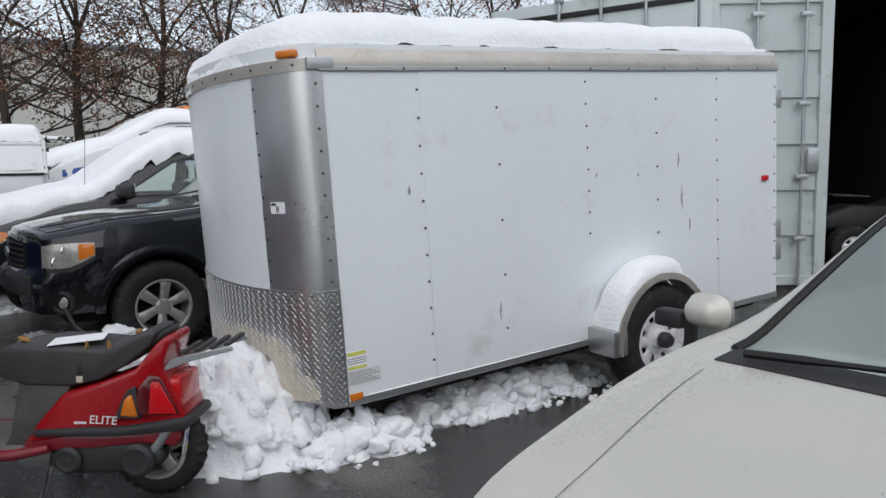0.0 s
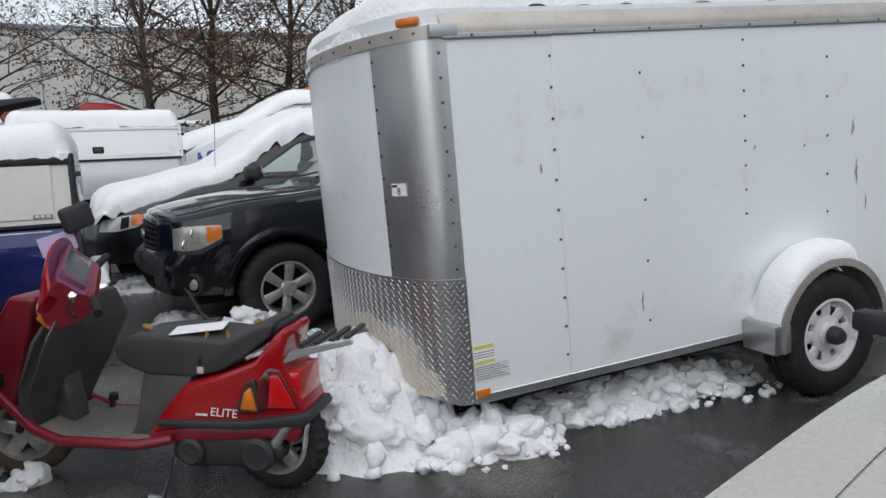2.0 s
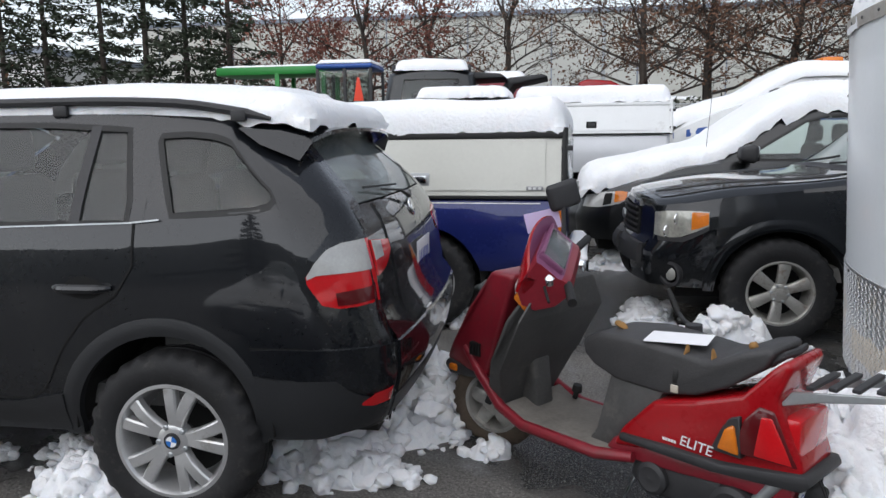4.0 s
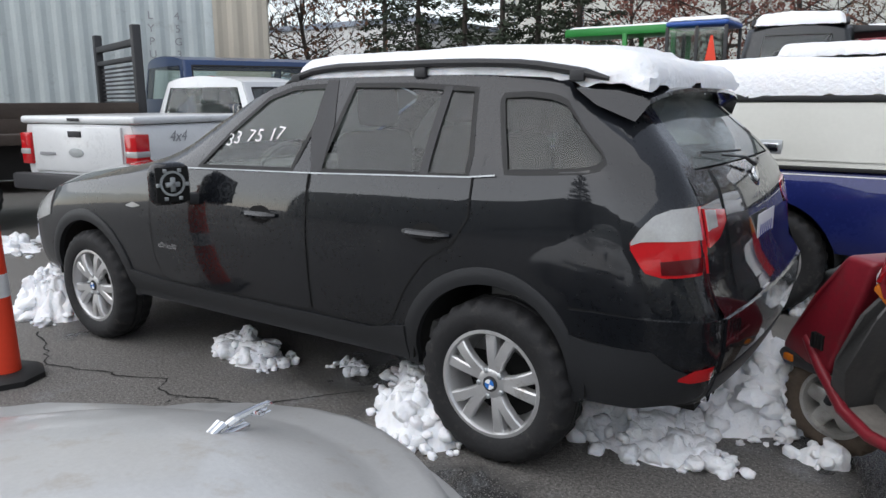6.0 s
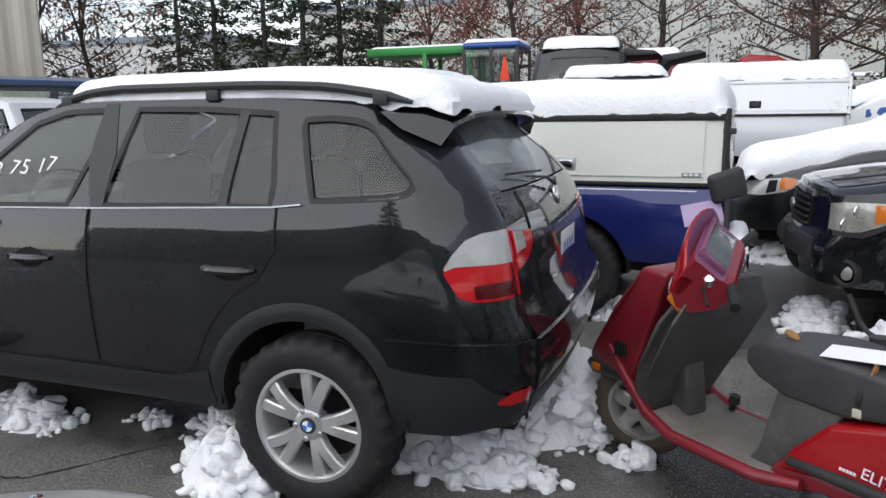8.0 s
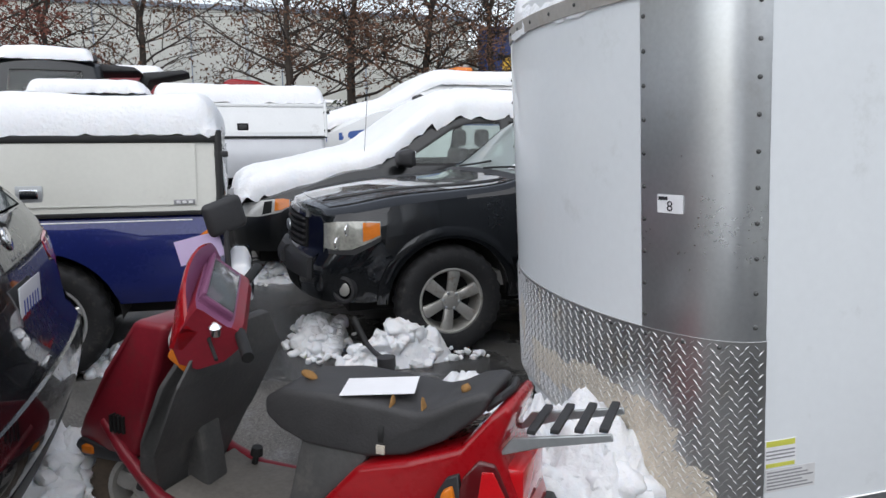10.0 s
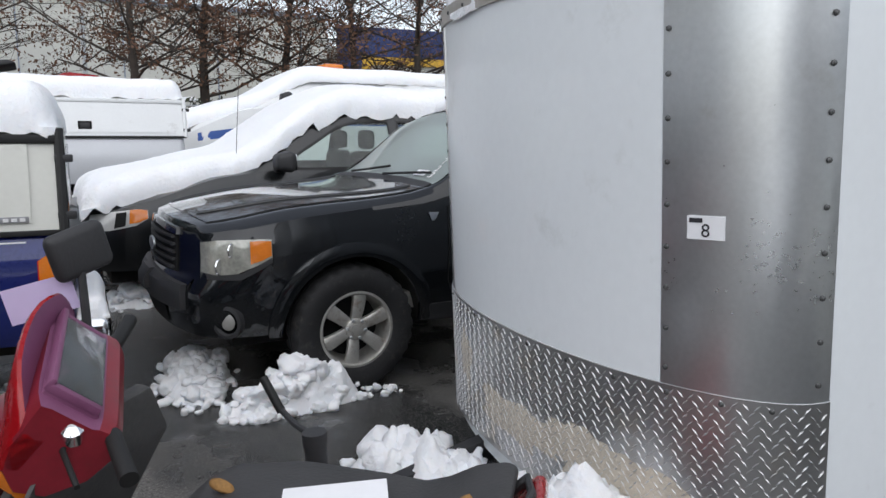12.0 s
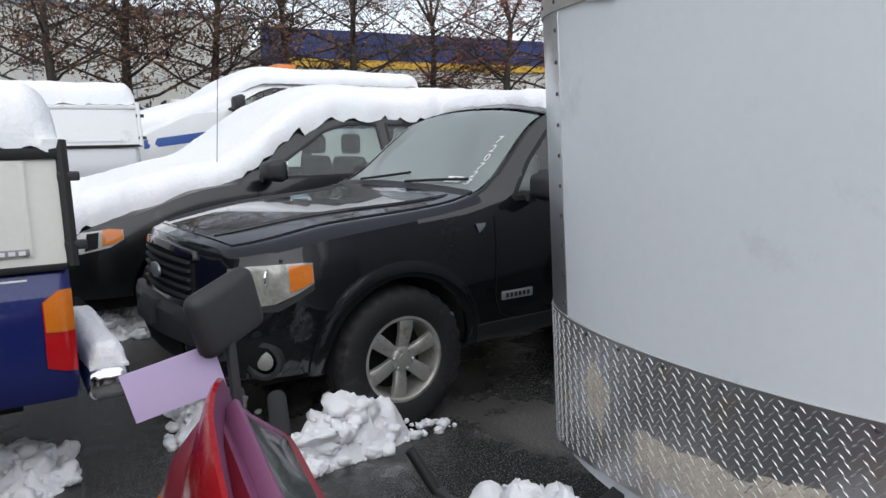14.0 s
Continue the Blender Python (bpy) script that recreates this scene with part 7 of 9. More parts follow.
for x, y, z, w, h, a in ((-0.20, -0.125, 0.675, 0.010, 0.045, 15), (-0.05, -0.118, 0.672, 0.009, 0.05, -15), (-0.57, -0.02, 0.702, 0.03, 0.012, 20), (0.10, -0.06, 0.742, 0.022, 0.014, 0), (-0.62, -0.105, 0.60, 0.012, 0.008, 0)):
    bm = bmesh.new()
    bmesh.ops.create_icosphere(bm, subdivisions=2, radius=1)
    for v in bm.verts:
        n = 1 + 0.35 * noise.noise(v.co * 2 + Vector((x * 9, y * 9, 0)))
        v.co = Matrix.Translation((x, y, z)) @ Matrix.Rotation(radians(a), 4, "Y") @ Vector((v.co.x * w * n, v.co.y * 0.018, v.co.z * h * n))
    part("torn_foam", bm, "foam", seat)
bm = bmesh.new()
box(bm, -0.255, -0.215, -0.1545, -0.147, 0.545, 0.572, 0.002)
part("seat_emblem", bm, "beige_metal", seat)
bm = bmesh.new()
prism(bm, [(-0.53, 0.57), (-0.28, 0.56), (-0.42, 0.34), (-0.50, 0.26), (-0.64, 0.25), (-0.60, 0.30)], -0.135, 0.135, 0.02, 2)
part("seat_pedestal", bm, "faded_plastic", sc)
# floor, red sweep and leg shield
bm = bmesh.new()
prism(bm, [(-0.50, 0.235), (-0.50, 0.262), (-0.95, 0.262), (-1.04, 0.30), (-1.05, 0.27), (-0.98, 0.235)], -0.19, 0.19, 0.01)
part("floorboard", bm, "grey_floor", sc)
for s in (-1, 1):
    bm = bmesh.new()
    tube(bm, [(-0.40, s * 0.17, 0.265), (-0.55, s * 0.192, 0.240), (-0.92, s * 0.198, 0.240), (-1.05, s * 0.195, 0.285), (-1.20, s * 0.17, 0.39), (-1.34, s * 0.12, 0.47)], [0.02, 0.024, 0.024, 0.024, 0.022, 0.018], 10)
    part("floor_sweep", bm, "dark_red", sc)
bm = bmesh.new()
prism(bm, [(-1.10, 0.27), (-1.06, 0.27), (-1.045, 0.45), (-0.955, 0.70), (-0.93, 0.84), (-0.97, 0.85), (-1.03, 0.70), (-1.10, 0.50), (-1.14, 0.34)], -0.285, 0.285, 0.015, 2, lambda v: (v.x + 0.09 * (abs(v.y) / 0.285) ** 2 * sstep(0.3, 0.6, v.z), v.y * (0.60 + 0.42 * sstep(0.28, 0.56, v.z) - 0.42 * sstep(0.64, 0.86, v.z)), v.z))
part("leg_shield", bm, "faded_plastic", sc)
bm = bmesh.new()
prism(bm, [(-1.01, 0.56), (-0.985, 0.555), (-0.925, 0.74), (-0.945, 0.765)], -0.19, 0.19, 0.01, 2)
glove = part("glove_box", bm, "faded_plastic", sc)
bm = bmesh.new()
revolve(bm, [(0.016, 0), (0.014, 0.01), (0.001, 0.012)], 14, Matrix.Translation((-0.945, -0.05, 0.68)) @ pose(0, 0, 0, 0, 0, -90))
part("lock", bm, "chrome", glove)
bm = bmesh.new()
prism(bm, [(-1.06, 0.26), (-0.96, 0.265), (-0.985, 0.45), (-1.0, 0.56), (-1.03, 0.56)], -0.055, 0.055, 0.015)
part("centre_spine", bm, "faded_plastic", sc)
bm = bmesh.new()
tube(bm, [(-0.93, 0.16, 0.265), (-0.92, 0.16, 0.30)], [0.012, 0.012], 8)
tube(bm, [(-0.92, 0.16, 0.30), (-0.915, 0.16, 0.33)], [0.024, 0.02], 10)
part("brake_pedal", bm, "rubber", sc)
bm = bmesh.new()
prism(bm, [(-0.985, 0.86), (-1.12, 0.865), (-1.30, 0.66), (-1.46, 0.47), (-1.50, 0.39), (-1.46, 0.335), (-1.30, 0.36), (-1.17, 0.37), (-1.13, 0.48), (-1.05, 0.68)], -0.165, 0.165, 0.022, 3, lambda v: (v.x, v.y * (1 - 0.40 * sstep(-1.20, -1.48, v.x) + 0.10 * sstep(0.5, 0.8, v.z)), v.z))
part("front_cowl", bm, "dark_red", sc)
bm = bmesh.new()
prism(bm, [(-1.48, 0.43), (-1.46, 0.46), (-1.18, 0.46), (-1.18, 0.43), (-1.44, 0.39)], -0.165, 0.165, 0.012, 2, lambda v: (v.x - 0.02, v.y * (1 - 0.30 * sstep(-1.2, -1.44, v.x)), v.z - 0.075))
part("nose_strip", bm, "black_plastic", sc)
for s in (-1, 1):
    bm = bmesh.new()
    box(bm, -1.44, -1.39, s * 0.125 - 0.016, s * 0.125 + 0.016, 0.345, 0.375, 0.006)
    part("side_marker", bm, "amber_lens", sc)
    bm = bmesh.new()
    for k in range(4):
        box(bm, -1.27 + 0.018 * k, -1.262 + 0.018 * k, s * 0.155 - 0.012, s * 0.155 + 0.012, 0.46, 0.52, m=None)
    part("vent_fins", bm, "rubber", sc)
# steering head, turned to the scooter's left; (u, v, w) run rearwards, to the far grip and up
MB = Matrix.Translation((-0.82, 0.044, 0.886)) @ Matrix.Rotation(radians(33), 4, "Z") @ Matrix.Rotation(radians(13), 4, "X")
MH = MB @ Matrix.Translation((0.90, 0, -0.835))
crest = pchip([(-0.215, 0.05), (-0.17, 0.115), (-0.10, 0.15), (0.0, 0.172), (0.10, 0.178), (0.17, 0.165), (0.20, 0.13)])
lean = pchip([(-0.215, 0.0), (-0.10, 0.012), (0.05, 0.0), (0.20, -0.05)])


def head_loft(stations, profile, inner=()):
    bm = bmesh.new()
    rings = [[bm.verts.new(MB @ Vector((u, v, w))) for u, w in profile(v)] for v in stations]
    for a, b in zip(rings, rings[1:]):
        for k in range(len(a)):
            m = (k + 1) % len(a)
            bm.faces.new((a[k], a[m], b[m], b[k])).material_index = 1 if k in inner else 0
    bm.faces.new(rings[0][::-1])
    bm.faces.new(rings[-1])
    bmesh.ops.recalc_face_normals(bm, faces=bm.faces)
    return bm


def cowl_profile(v):
    e = 1 - 0.16 * max(0, (abs(v + 0.01) - 0.15) / 0.06) ** 2
    return [(u * e - 0.10 * (1 - e), w * e) for u, w in ((-0.018, -0.035), (-0.012, 0.0), (-0.02, 0.026), (-0.045, 0.044), (-0.06, 0.048), (-0.135, 0.114), (-0.155, 0.125), (-0.185, 0.085), (-0.225, 0.03), (-0.245, -0.03), (-0.23, -0.09), (-0.17, -0.115), (-0.08, -0.09))]


def visor_profile(v):
    c, d = crest(v), lean(v)
    return [(-0.150 - d * 0.6, 0.03), (-0.166 - d, max(c - 0.03, 0.035)), (-0.176 - d, c), (-0.184 - d, c + 0.002), (-0.190 - d, c - 0.004), (-0.215 - d, max(c * 0.45, 0.01)), (-0.238 - d * 0.5, -0.02), (-0.20, -0.03)]


head = part("handlebar_cowl", head_loft([-0.215, -0.205, -0.185, -0.15, -0.05, 0.05, 0.13, 0.165, 0.185, 0.195], cowl_profile, (3, 4, 5)), ["dark_red", "purple_plastic"], sc, sharp=30)
part("wind_deflector", head_loft([-0.215, -0.20, -0.17, -0.135, -0.10, -0.05, 0.0, 0.05, 0.10, 0.14, 0.17, 0.188, 0.20], visor_profile, (0, 1)), ["red_paint", "purple_plastic"], head, sharp=45)
mi_ = MB @ Matrix.Translation((-0.0975, -0.022, 0.084)) @ Matrix.Rotation(radians(41.4), 4, "Y")
bm = bmesh.new()
box(bm, -0.062, 0.058, -0.165, 0.155, -0.02, 0.008, 0.006, mi_)
box(bm, -0.066, -0.052, -0.165, 0.155, 0.0, 0.030, 0.005, mi_)
box(bm, -0.060, 0.052, 0.140, 0.157, 0.0, 0.020, 0.005, mi_)
box(bm, -0.060, 0.052, -0.167, -0.148, 0.0, 0.020, 0.005, mi_)
dash = part("instrument_bezel", bm, "purple_plastic", head)
bm = bmesh.new()
box(bm, -0.050, 0.050, -0.143, 0.136, 0.006, 0.010, 0.002, mi_)
face_ = part("instrument_face", bm, "dial_face", dash)
for x0, x1, y0, y1, mt in ((-0.045, -0.02, 0.06, 0.13, "ink_grey"), (-0.015, 0.045, 0.04, 0.128, "paper"), (0.0, 0.034, 0.05, 0.11, "ink"), (-0.02, 0.008, -0.005, 0.025, "paper"), (0.022, 0.046, -0.125, -0.075, "paper"), (-0.046, -0.03, -0.11, -0.05, "ink_grey")):
    bm = bmesh.new()
    o_ = 0.0115 if mt == "ink" else 0.0105
    box(bm, x0, x1, y0, y1, 0.0095, o_, m=mi_)
    part("dial_panel", bm, mt, face_)
for k in range(9):
    a_ = radians(200 + 17 * k)
    bm = bmesh.new()
    box(bm, -0.004, 0.004, -0.0012, 0.0012, 0.0112, 0.0118, m=mi_ @ Matrix.Translation((0.012 + 0.042 * math.sin(a_), -0.06 + 0.05 * math.cos(a_), 0)) @ Matrix.Rotation(-a_, 4, "Z"))
    part("dial_tick", bm, "yellow_ink", face_)
bm = bmesh.new()
box(bm, -0.052, 0.052, -0.147, 0.140, 0.016, 0.019, 0.001, mi_)
gl_ = part("instrument_glass", bm, "glass_smoke", dash)
gl_.visible_shadow = False
bm = bmesh.new()
box(bm, -0.254, -0.215, -0.15, 0.06, -0.075, -0.02, 0.015, MB, seg=3)
part("headlamp", bm, "clear_lens", head)
for s in (-1, 1):
    bm = bmesh.new()
    prism(bm, [(-0.250, -0.055), (-0.225, -0.02), (-0.165, -0.035), (-0.160, -0.075), (-0.195, -0.125)], s * 0.165 - 0.01, s * 0.20 - 0.01, 0.010, 2, lambda v: MB @ v)
    part("front_indicator", bm, "amber_lens", head)
    bm = bmesh.new()
    tube(bm, [MH @ Vector(p) for p in ((-0.96, s * 0.14, 0.845), (-0.93, s * 0.20, 0.845), (-0.90, s * 0.335, 0.835))], [0.012, 0.018, 0.0185], 12)
    part("handle_grip", bm, "rubber", head)
    bm = bmesh.new()
    tube(bm, [MH @ Vector(p) for p in ((-1.0, s * 0.16, 0.845), (-1.02, s * 0.22, 0.84), (-0.99, s * 0.32, 0.825))], [0.007, 0.006, 0.006], 8)
    part("brake_lever", bm, "rubber", head)
bm = bmesh.new()
revolve(bm, [(0.022, 0.02), (0.022, -0.012), (0.012, -0.02), (0.001, -0.024)], 14, MB @ Matrix.Translation((-0.10, -0.205, 0.035)) @ pose(0, 0, 0, -70, 0, 0))
lock_ = part("ignition_lock", bm, "chrome", head)
bm = bmesh.new()
bmesh.ops.create_icosphere(bm, subdivisions=2, radius=0.013)
for v in bm.verts:
    v.co = MB @ Matrix.Translation((-0.10, -0.205, 0.055)) @ (v.co * (1 + 0.25 * noise.noise(v.co * 90)))
part("taped_key", bm, "paper", lock_)
# one mirror on its stalk, with a lilac tag
bm = bmesh.new()
tube(bm, [(-1.01, 0.16, 0.88), (-1.025, 0.185, 0.98), (-1.035, 0.19, 1.13)], [0.014, 0.011, 0.010], 8)
stalk = part("mirror_stalk", bm, "black_plastic", sc)
bm = bmesh.new()
box(bm, -0.030, 0.014, -0.075, 0.075, -0.06, 0.062, 0.028, Matrix.Translation((-1.035, 0.194, 1.165)) @ Matrix.Rotation(radians(-25), 4, "Z") @ Matrix.Rotation(radians(16), 4, "X"), seg=4)
part("mirror", bm, "black_plastic", stalk)
bm = bmesh.new()
box(bm, -0.001, 0.001, -0.085, 0.075, -0.05, 0.04, m=Matrix.Translation((-1.12, 0.155, 1.055)) @ Matrix.Rotation(radians(-62), 4, "Z") @ Matrix.Rotation(radians(14), 4, "X"))
tagged(part("paper_tag", bm, "purple_paper", stalk), "lilac paper tag tied to the mirror stalk")
# wheels, engine, stand
wheel(sc, 0.0, 0.0, 0.215, 0.10, 0.135, "five", -1, tyre="tyre", alloy="alloy_dirty")
fw = wheel(sc, -1.25, 0.0, 0.215, 0.10, 0.135, "five", -1, tyre="tyre_mud", alloy="alloy_dirty")
fw.matrix_local = Matrix.Translation((-1.24, -0.02, 0.215)) @ Matrix.Rotation(radians(20), 4, "Z")
bm = bmesh.new()
prism(bm, [(-1.36, 0.36), (-1.33, 0.42), (-1.15, 0.40), (-1.06, 0.28), (-1.10, 0.25), (-1.17, 0.36), (-1.30, 0.39)], -0.06, 0.06, 0.008)
part("front_mudguard", bm, "black_plastic", sc)
for s in (-1, 1):
    bm = bmesh.new()
    tube(bm, [(-1.25, s * 0.065, 0.215), (-1.17, s * 0.06, 0.40)], [0.02, 0.022], 10)
    part("fork_leg", bm, "black_plastic", sc)
bm = bmesh.new()
prism(bm, [(-0.44, 0.17), (-0.42, 0.25), (-0.30, 0.28), (-0.05, 0.275), (0.07, 0.245), (0.08, 0.19), (0.0, 0.14), (-0.35, 0.13)], -0.14, -0.05, 0.025, 3)
eng = part("engine_case", bm, "black_plastic", sc)
for x, r in ((-0.33, 0.06), (-0.03, 0.075)):
    bm = bmesh.new()
    revolve(bm, [(r, 0.03), (r, -0.02), (r * 0.75, -0.03), (r * 0.4, -0.024), (0.001, -0.03)], 22, Matrix.Translation((x, -0.14, 0.205)))
    part("drive_cover", bm, "black_plastic", eng)
bm = bmesh.new()
box(bm, -0.42, -0.12, -0.06, 0.12, 0.14, 0.30, 0.02)
part("engine_block", bm, "underbody", sc)
bm = bmesh.new()
tube(bm, [(0.02, -0.12, 0.22), (0.12, -0.12, 0.36)], 0.022, 10)
part("shock_absorber", bm, "galv", sc)
bm = bmesh.new()
tube(bm, [(-0.42, -0.09, 0.22), (-0.47, -0.17, 0.0), (-0.53, -0.18, 0.006)], [0.012, 0.011, 0.012], 8)
tube(bm, [(-0.42, 0.09, 0.22), (-0.47, 0.17, 0.0), (-0.53, 0.18, 0.006)], [0.012, 0.011, 0.012], 8)
tube(bm, [(-0.425, -0.10, 0.2), (-0.425, 0.10, 0.2)], 0.01, 8)
part("centre_stand", bm, "galv", sc)
# rear rack
for s in (-1, 1):
    bm = bmesh.new()
    prism(bm, [(0.14, 0.575), (0.19, 0.635), (0.50, 0.688), (0.505, 0.668), (0.29, 0.622)], s * 0.10 - 0.006, s * 0.10 + 0.006, 0.003, 1)
    part("rack_arm", bm, "galv", sc)
bm = bmesh.new()
tube(bm, [(0.20, -0.075, 0.70), (0.26, -0.075, 0.735), (0.28, 0, 0.74), (0.26, 0.075, 0.735), (0.20, 0.075, 0.70)], 0.014, 8)
part("grab_rail", bm, "black_plastic", sc)
for k in range(4):
    bm = bmesh.new()
    x = 0.25 + 0.075 * k
    box(bm, x - 0.014, x + 0.014, -0.105, 0.105, 0.652 + 0.012 * k, 0.666 + 0.012 * k, 0.003)
    part("rack_bar", bm, "black_plastic", sc)
mp = Matrix.Translation((0.365, 0, 0.265)) @ Matrix.Rotation(radians(14), 4, "Y") @ FACE_R
bm = bmesh.new()
box(bm, -0.09, 0.09, -0.06, 0.06, -0.003, 0.003, 0.002, mp)
pl_ = part("licence_plate", bm, "plate_white", sc)
text_mesh("plate_characters", "S67155", 0.055, mp @ Matrix.Translation((0, 0.012, 0.0035)), "blue_ink", pl_, 0.0004)
bm = bmesh.new()
box(bm, -0.06, 0.06, -0.05, -0.025, 0.003, 0.004, m=mp)
part("plate_sticker", bm, "yellow_ink", pl_)
text_mesh("side_lettering", "ELITE", 0.052, Matrix.Translation((-0.160, -0.1665, 0.385)) @ FACE_L @ pose(0, 0, 0, 0, 0, -3), "white_ink", sc, 0.0008, 0.15)
for k in range(5):
    bm = bmesh.new()
    box(bm, -0.285 + 0.011 * k, -0.277 + 0.011 * k, -0.1675, -0.165, 0.370, 0.380)
    part("maker_bar", bm, "white_ink", sc)
bm = bmesh.new()
box(bm, -0.12, 0.10, -0.075, 0.075, -0.0006, 0.0006, m=Matrix.Translation((-0.255, -0.045, 0.7105)) @ Matrix.Rotation(radians(18), 4, "Z") @ Matrix.Rotation(radians(-3), 4, "Y"))
pp = part("paper_sheet", bm, "paper")
pp.matrix_world = MS
tagged(pp, "white printed paper sheet lying on a scooter seat", "paper")
bm = bmesh.new()
box(bm, -0.06, 0.02, -0.006, 0.006, 0.0006, 0.0012, m=Matrix.Translation((-0.255, -0.045, 0.7105)) @ Matrix.Rotation(radians(18), 4, "Z") @ Matrix.Rotation(radians(-3), 4, "Y"))
part("print_bar", bm, "ink_grey", pp)

# the scooter's tail is short
for o in sc.children_recursive:
    if o.type != "MESH" or (o.parent and o.parent.name.startswith("wheel")) or o.name.startswith(("side_lettering", "maker_bar", "engine", "drive_cover", "shock", "centre_stand")):
        continue
    k = 0.86 if o.name.startswith("rack") else 0.68
    for v in o.data.vertices:
        if v.co.x > -0.3:
            v.co.x = -0.3 + (v.co.x + 0.3) * k
for v in pp.data.vertices:
    v.co.x -= 0.04


# ---- ground ----
def ground_mat():
    m = bpy.data.materials.new("wet_asphalt")
    m.use_nodes = True
    n, l = m.node_tree.nodes, m.node_tree.links
    b = n["Principled BSDF"]
    tc = n.new("ShaderNodeTexCoord")

    def nz(scale, detail=4, rough=0.5):
        k = n.new("ShaderNodeTexNoise")
        k.inputs["Scale"].default_value, k.inputs["Detail"].default_value, k.inputs["Roughness"].default_value = scale, detail, rough
        l.new(tc.outputs["Object"], k.inputs["Vector"])
        return k

    def ramp(src, p0, p1, c0=(0, 0, 0, 1), c1=(1, 1, 1, 1)):
        r = n.new("ShaderNodeValToRGB")
        r.color_ramp.elements[0].position, r.color_ramp.elements[1].position = p0, p1
        r.color_ramp.elements[0].color, r.color_ramp.elements[1].color = c0, c1
        l.new(src, r.inputs["Fac"])
        return r

    def mix(fac, a, bb):
        x = n.new("ShaderNodeMix")
        x.data_type = "RGBA"
        l.new(fac, x.inputs["Factor"])
        for s, v in (("A", a), ("B", bb)):
            if isinstance(v, tuple):
                x.inputs[s].default_value = v
            else:
                l.new(v, x.inputs[s])
        return x.outputs["Result"]
    grain, wet, patch, speck = nz(70, 4, 0.75), nz(0.8, 5, 0.6), nz(2.2, 6, 0.65), nz(120, 2)
    base = ramp(grain.outputs["Fac"], 0.38, 0.66, (0.06, 0.056, 0.051, 1), (0.235, 0.222, 0.205, 1)).outputs["Color"]
    sep, drift, tot = n.new("ShaderNodeSeparateXYZ"), n.new("ShaderNodeMapRange"), n.new("ShaderNodeMath")
    l.new(tc.outputs["Object"], sep.inputs[0])
    drift.inputs["From Min"].default_value, drift.inputs["From Max"].default_value = -1.5, 1.6
    drift.inputs["To Min"].default_value, drift.inputs["To Max"].default_value = -0.09, 0.07
    l.new(sep.outputs["X"], drift.inputs["Value"])
    tot.operation = "ADD"
    l.new(wet.outputs["Fac"], tot.inputs[0])
    l.new(drift.outputs[0], tot.inputs[1])
    wetf = ramp(tot.outputs[0], 0.47, 0.58).outputs["Color"]
    c = mix(wetf, base, (0.03, 0.03, 0.03, 1))
    c = mix(ramp(speck.outputs["Fac"], 0.61, 0.67).outputs["Color"], c, (0.34, 0.33, 0.31, 1))
    frost = n.new("ShaderNodeMath")
    frost.operation = "MULTIPLY"
    l.new(ramp(patch.outputs["Fac"], 0.58, 0.75).outputs["Color"], frost.inputs[0])
    l.new(ramp(nz(30, 5, 0.8).outputs["Fac"], 0.35, 0.7).outputs["Color"], frost.inputs[1])
    c = mix(frost.outputs[0], c, (0.34, 0.36, 0.38, 1))
    l.new(c, b.inputs["Base Color"])
    rr = n.new("ShaderNodeMapRange")
    rr.inputs["To Min"].default_value, rr.inputs["To Max"].default_value = 0.62, 0.16
    l.new(wetf, rr.inputs["Value"])
    l.new(rr.outputs[0], b.inputs["Roughness"])
    bp = n.new("ShaderNodeBump")
    bp.inputs["Distance"].default_value = 0.010
    calm = n.new("ShaderNodeMapRange")
    calm.inputs["To Min"].default_value, calm.inputs["To Max"].default_value = 0.9, 0.5
    l.new(wetf, calm.inputs["Value"])
    l.new(calm.outputs[0], bp.inputs["Strength"])
    l.new(grain.outputs["Fac"], bp.inputs["Height"])
    l.new(bp.outputs["Normal"], b.inputs["Normal"])
    return m


M["asphalt"] = ground_mat()
bm = bmesh.new()
g = [-900, -300, -100, -40, -20, -12, -8] + [x * 0.5 for x in range(-14, 17)] + [10, 14, 20, 40, 100, 300, 900]
rows_ = [[bm.verts.new((x, y, 0)) for y in g] for x in g]
for a, b in zip(rows_, rows_[1:]):
    for j in range(len(g) - 1):
        bm.faces.new((a[j], b[j], b[j + 1], a[j + 1]))
tagged(part("ground", bm, "asphalt"), "dark wet asphalt yard with frost and grit", "ground", kind="structure")
# ---- snowbits ----
ICO = {}


def ico(level):
    if level not in ICO:
        b_ = bmesh.new()
        bmesh.ops.create_icosphere(b_, subdivisions=level, radius=1)
        b_.verts.ensure_lookup_table()
        ICO[level] = (np.array([v.co[:] for v in b_.verts]), [tuple(v.index for v in f.verts) for f in b_.faces])
        b_.free()
    return ICO[level]


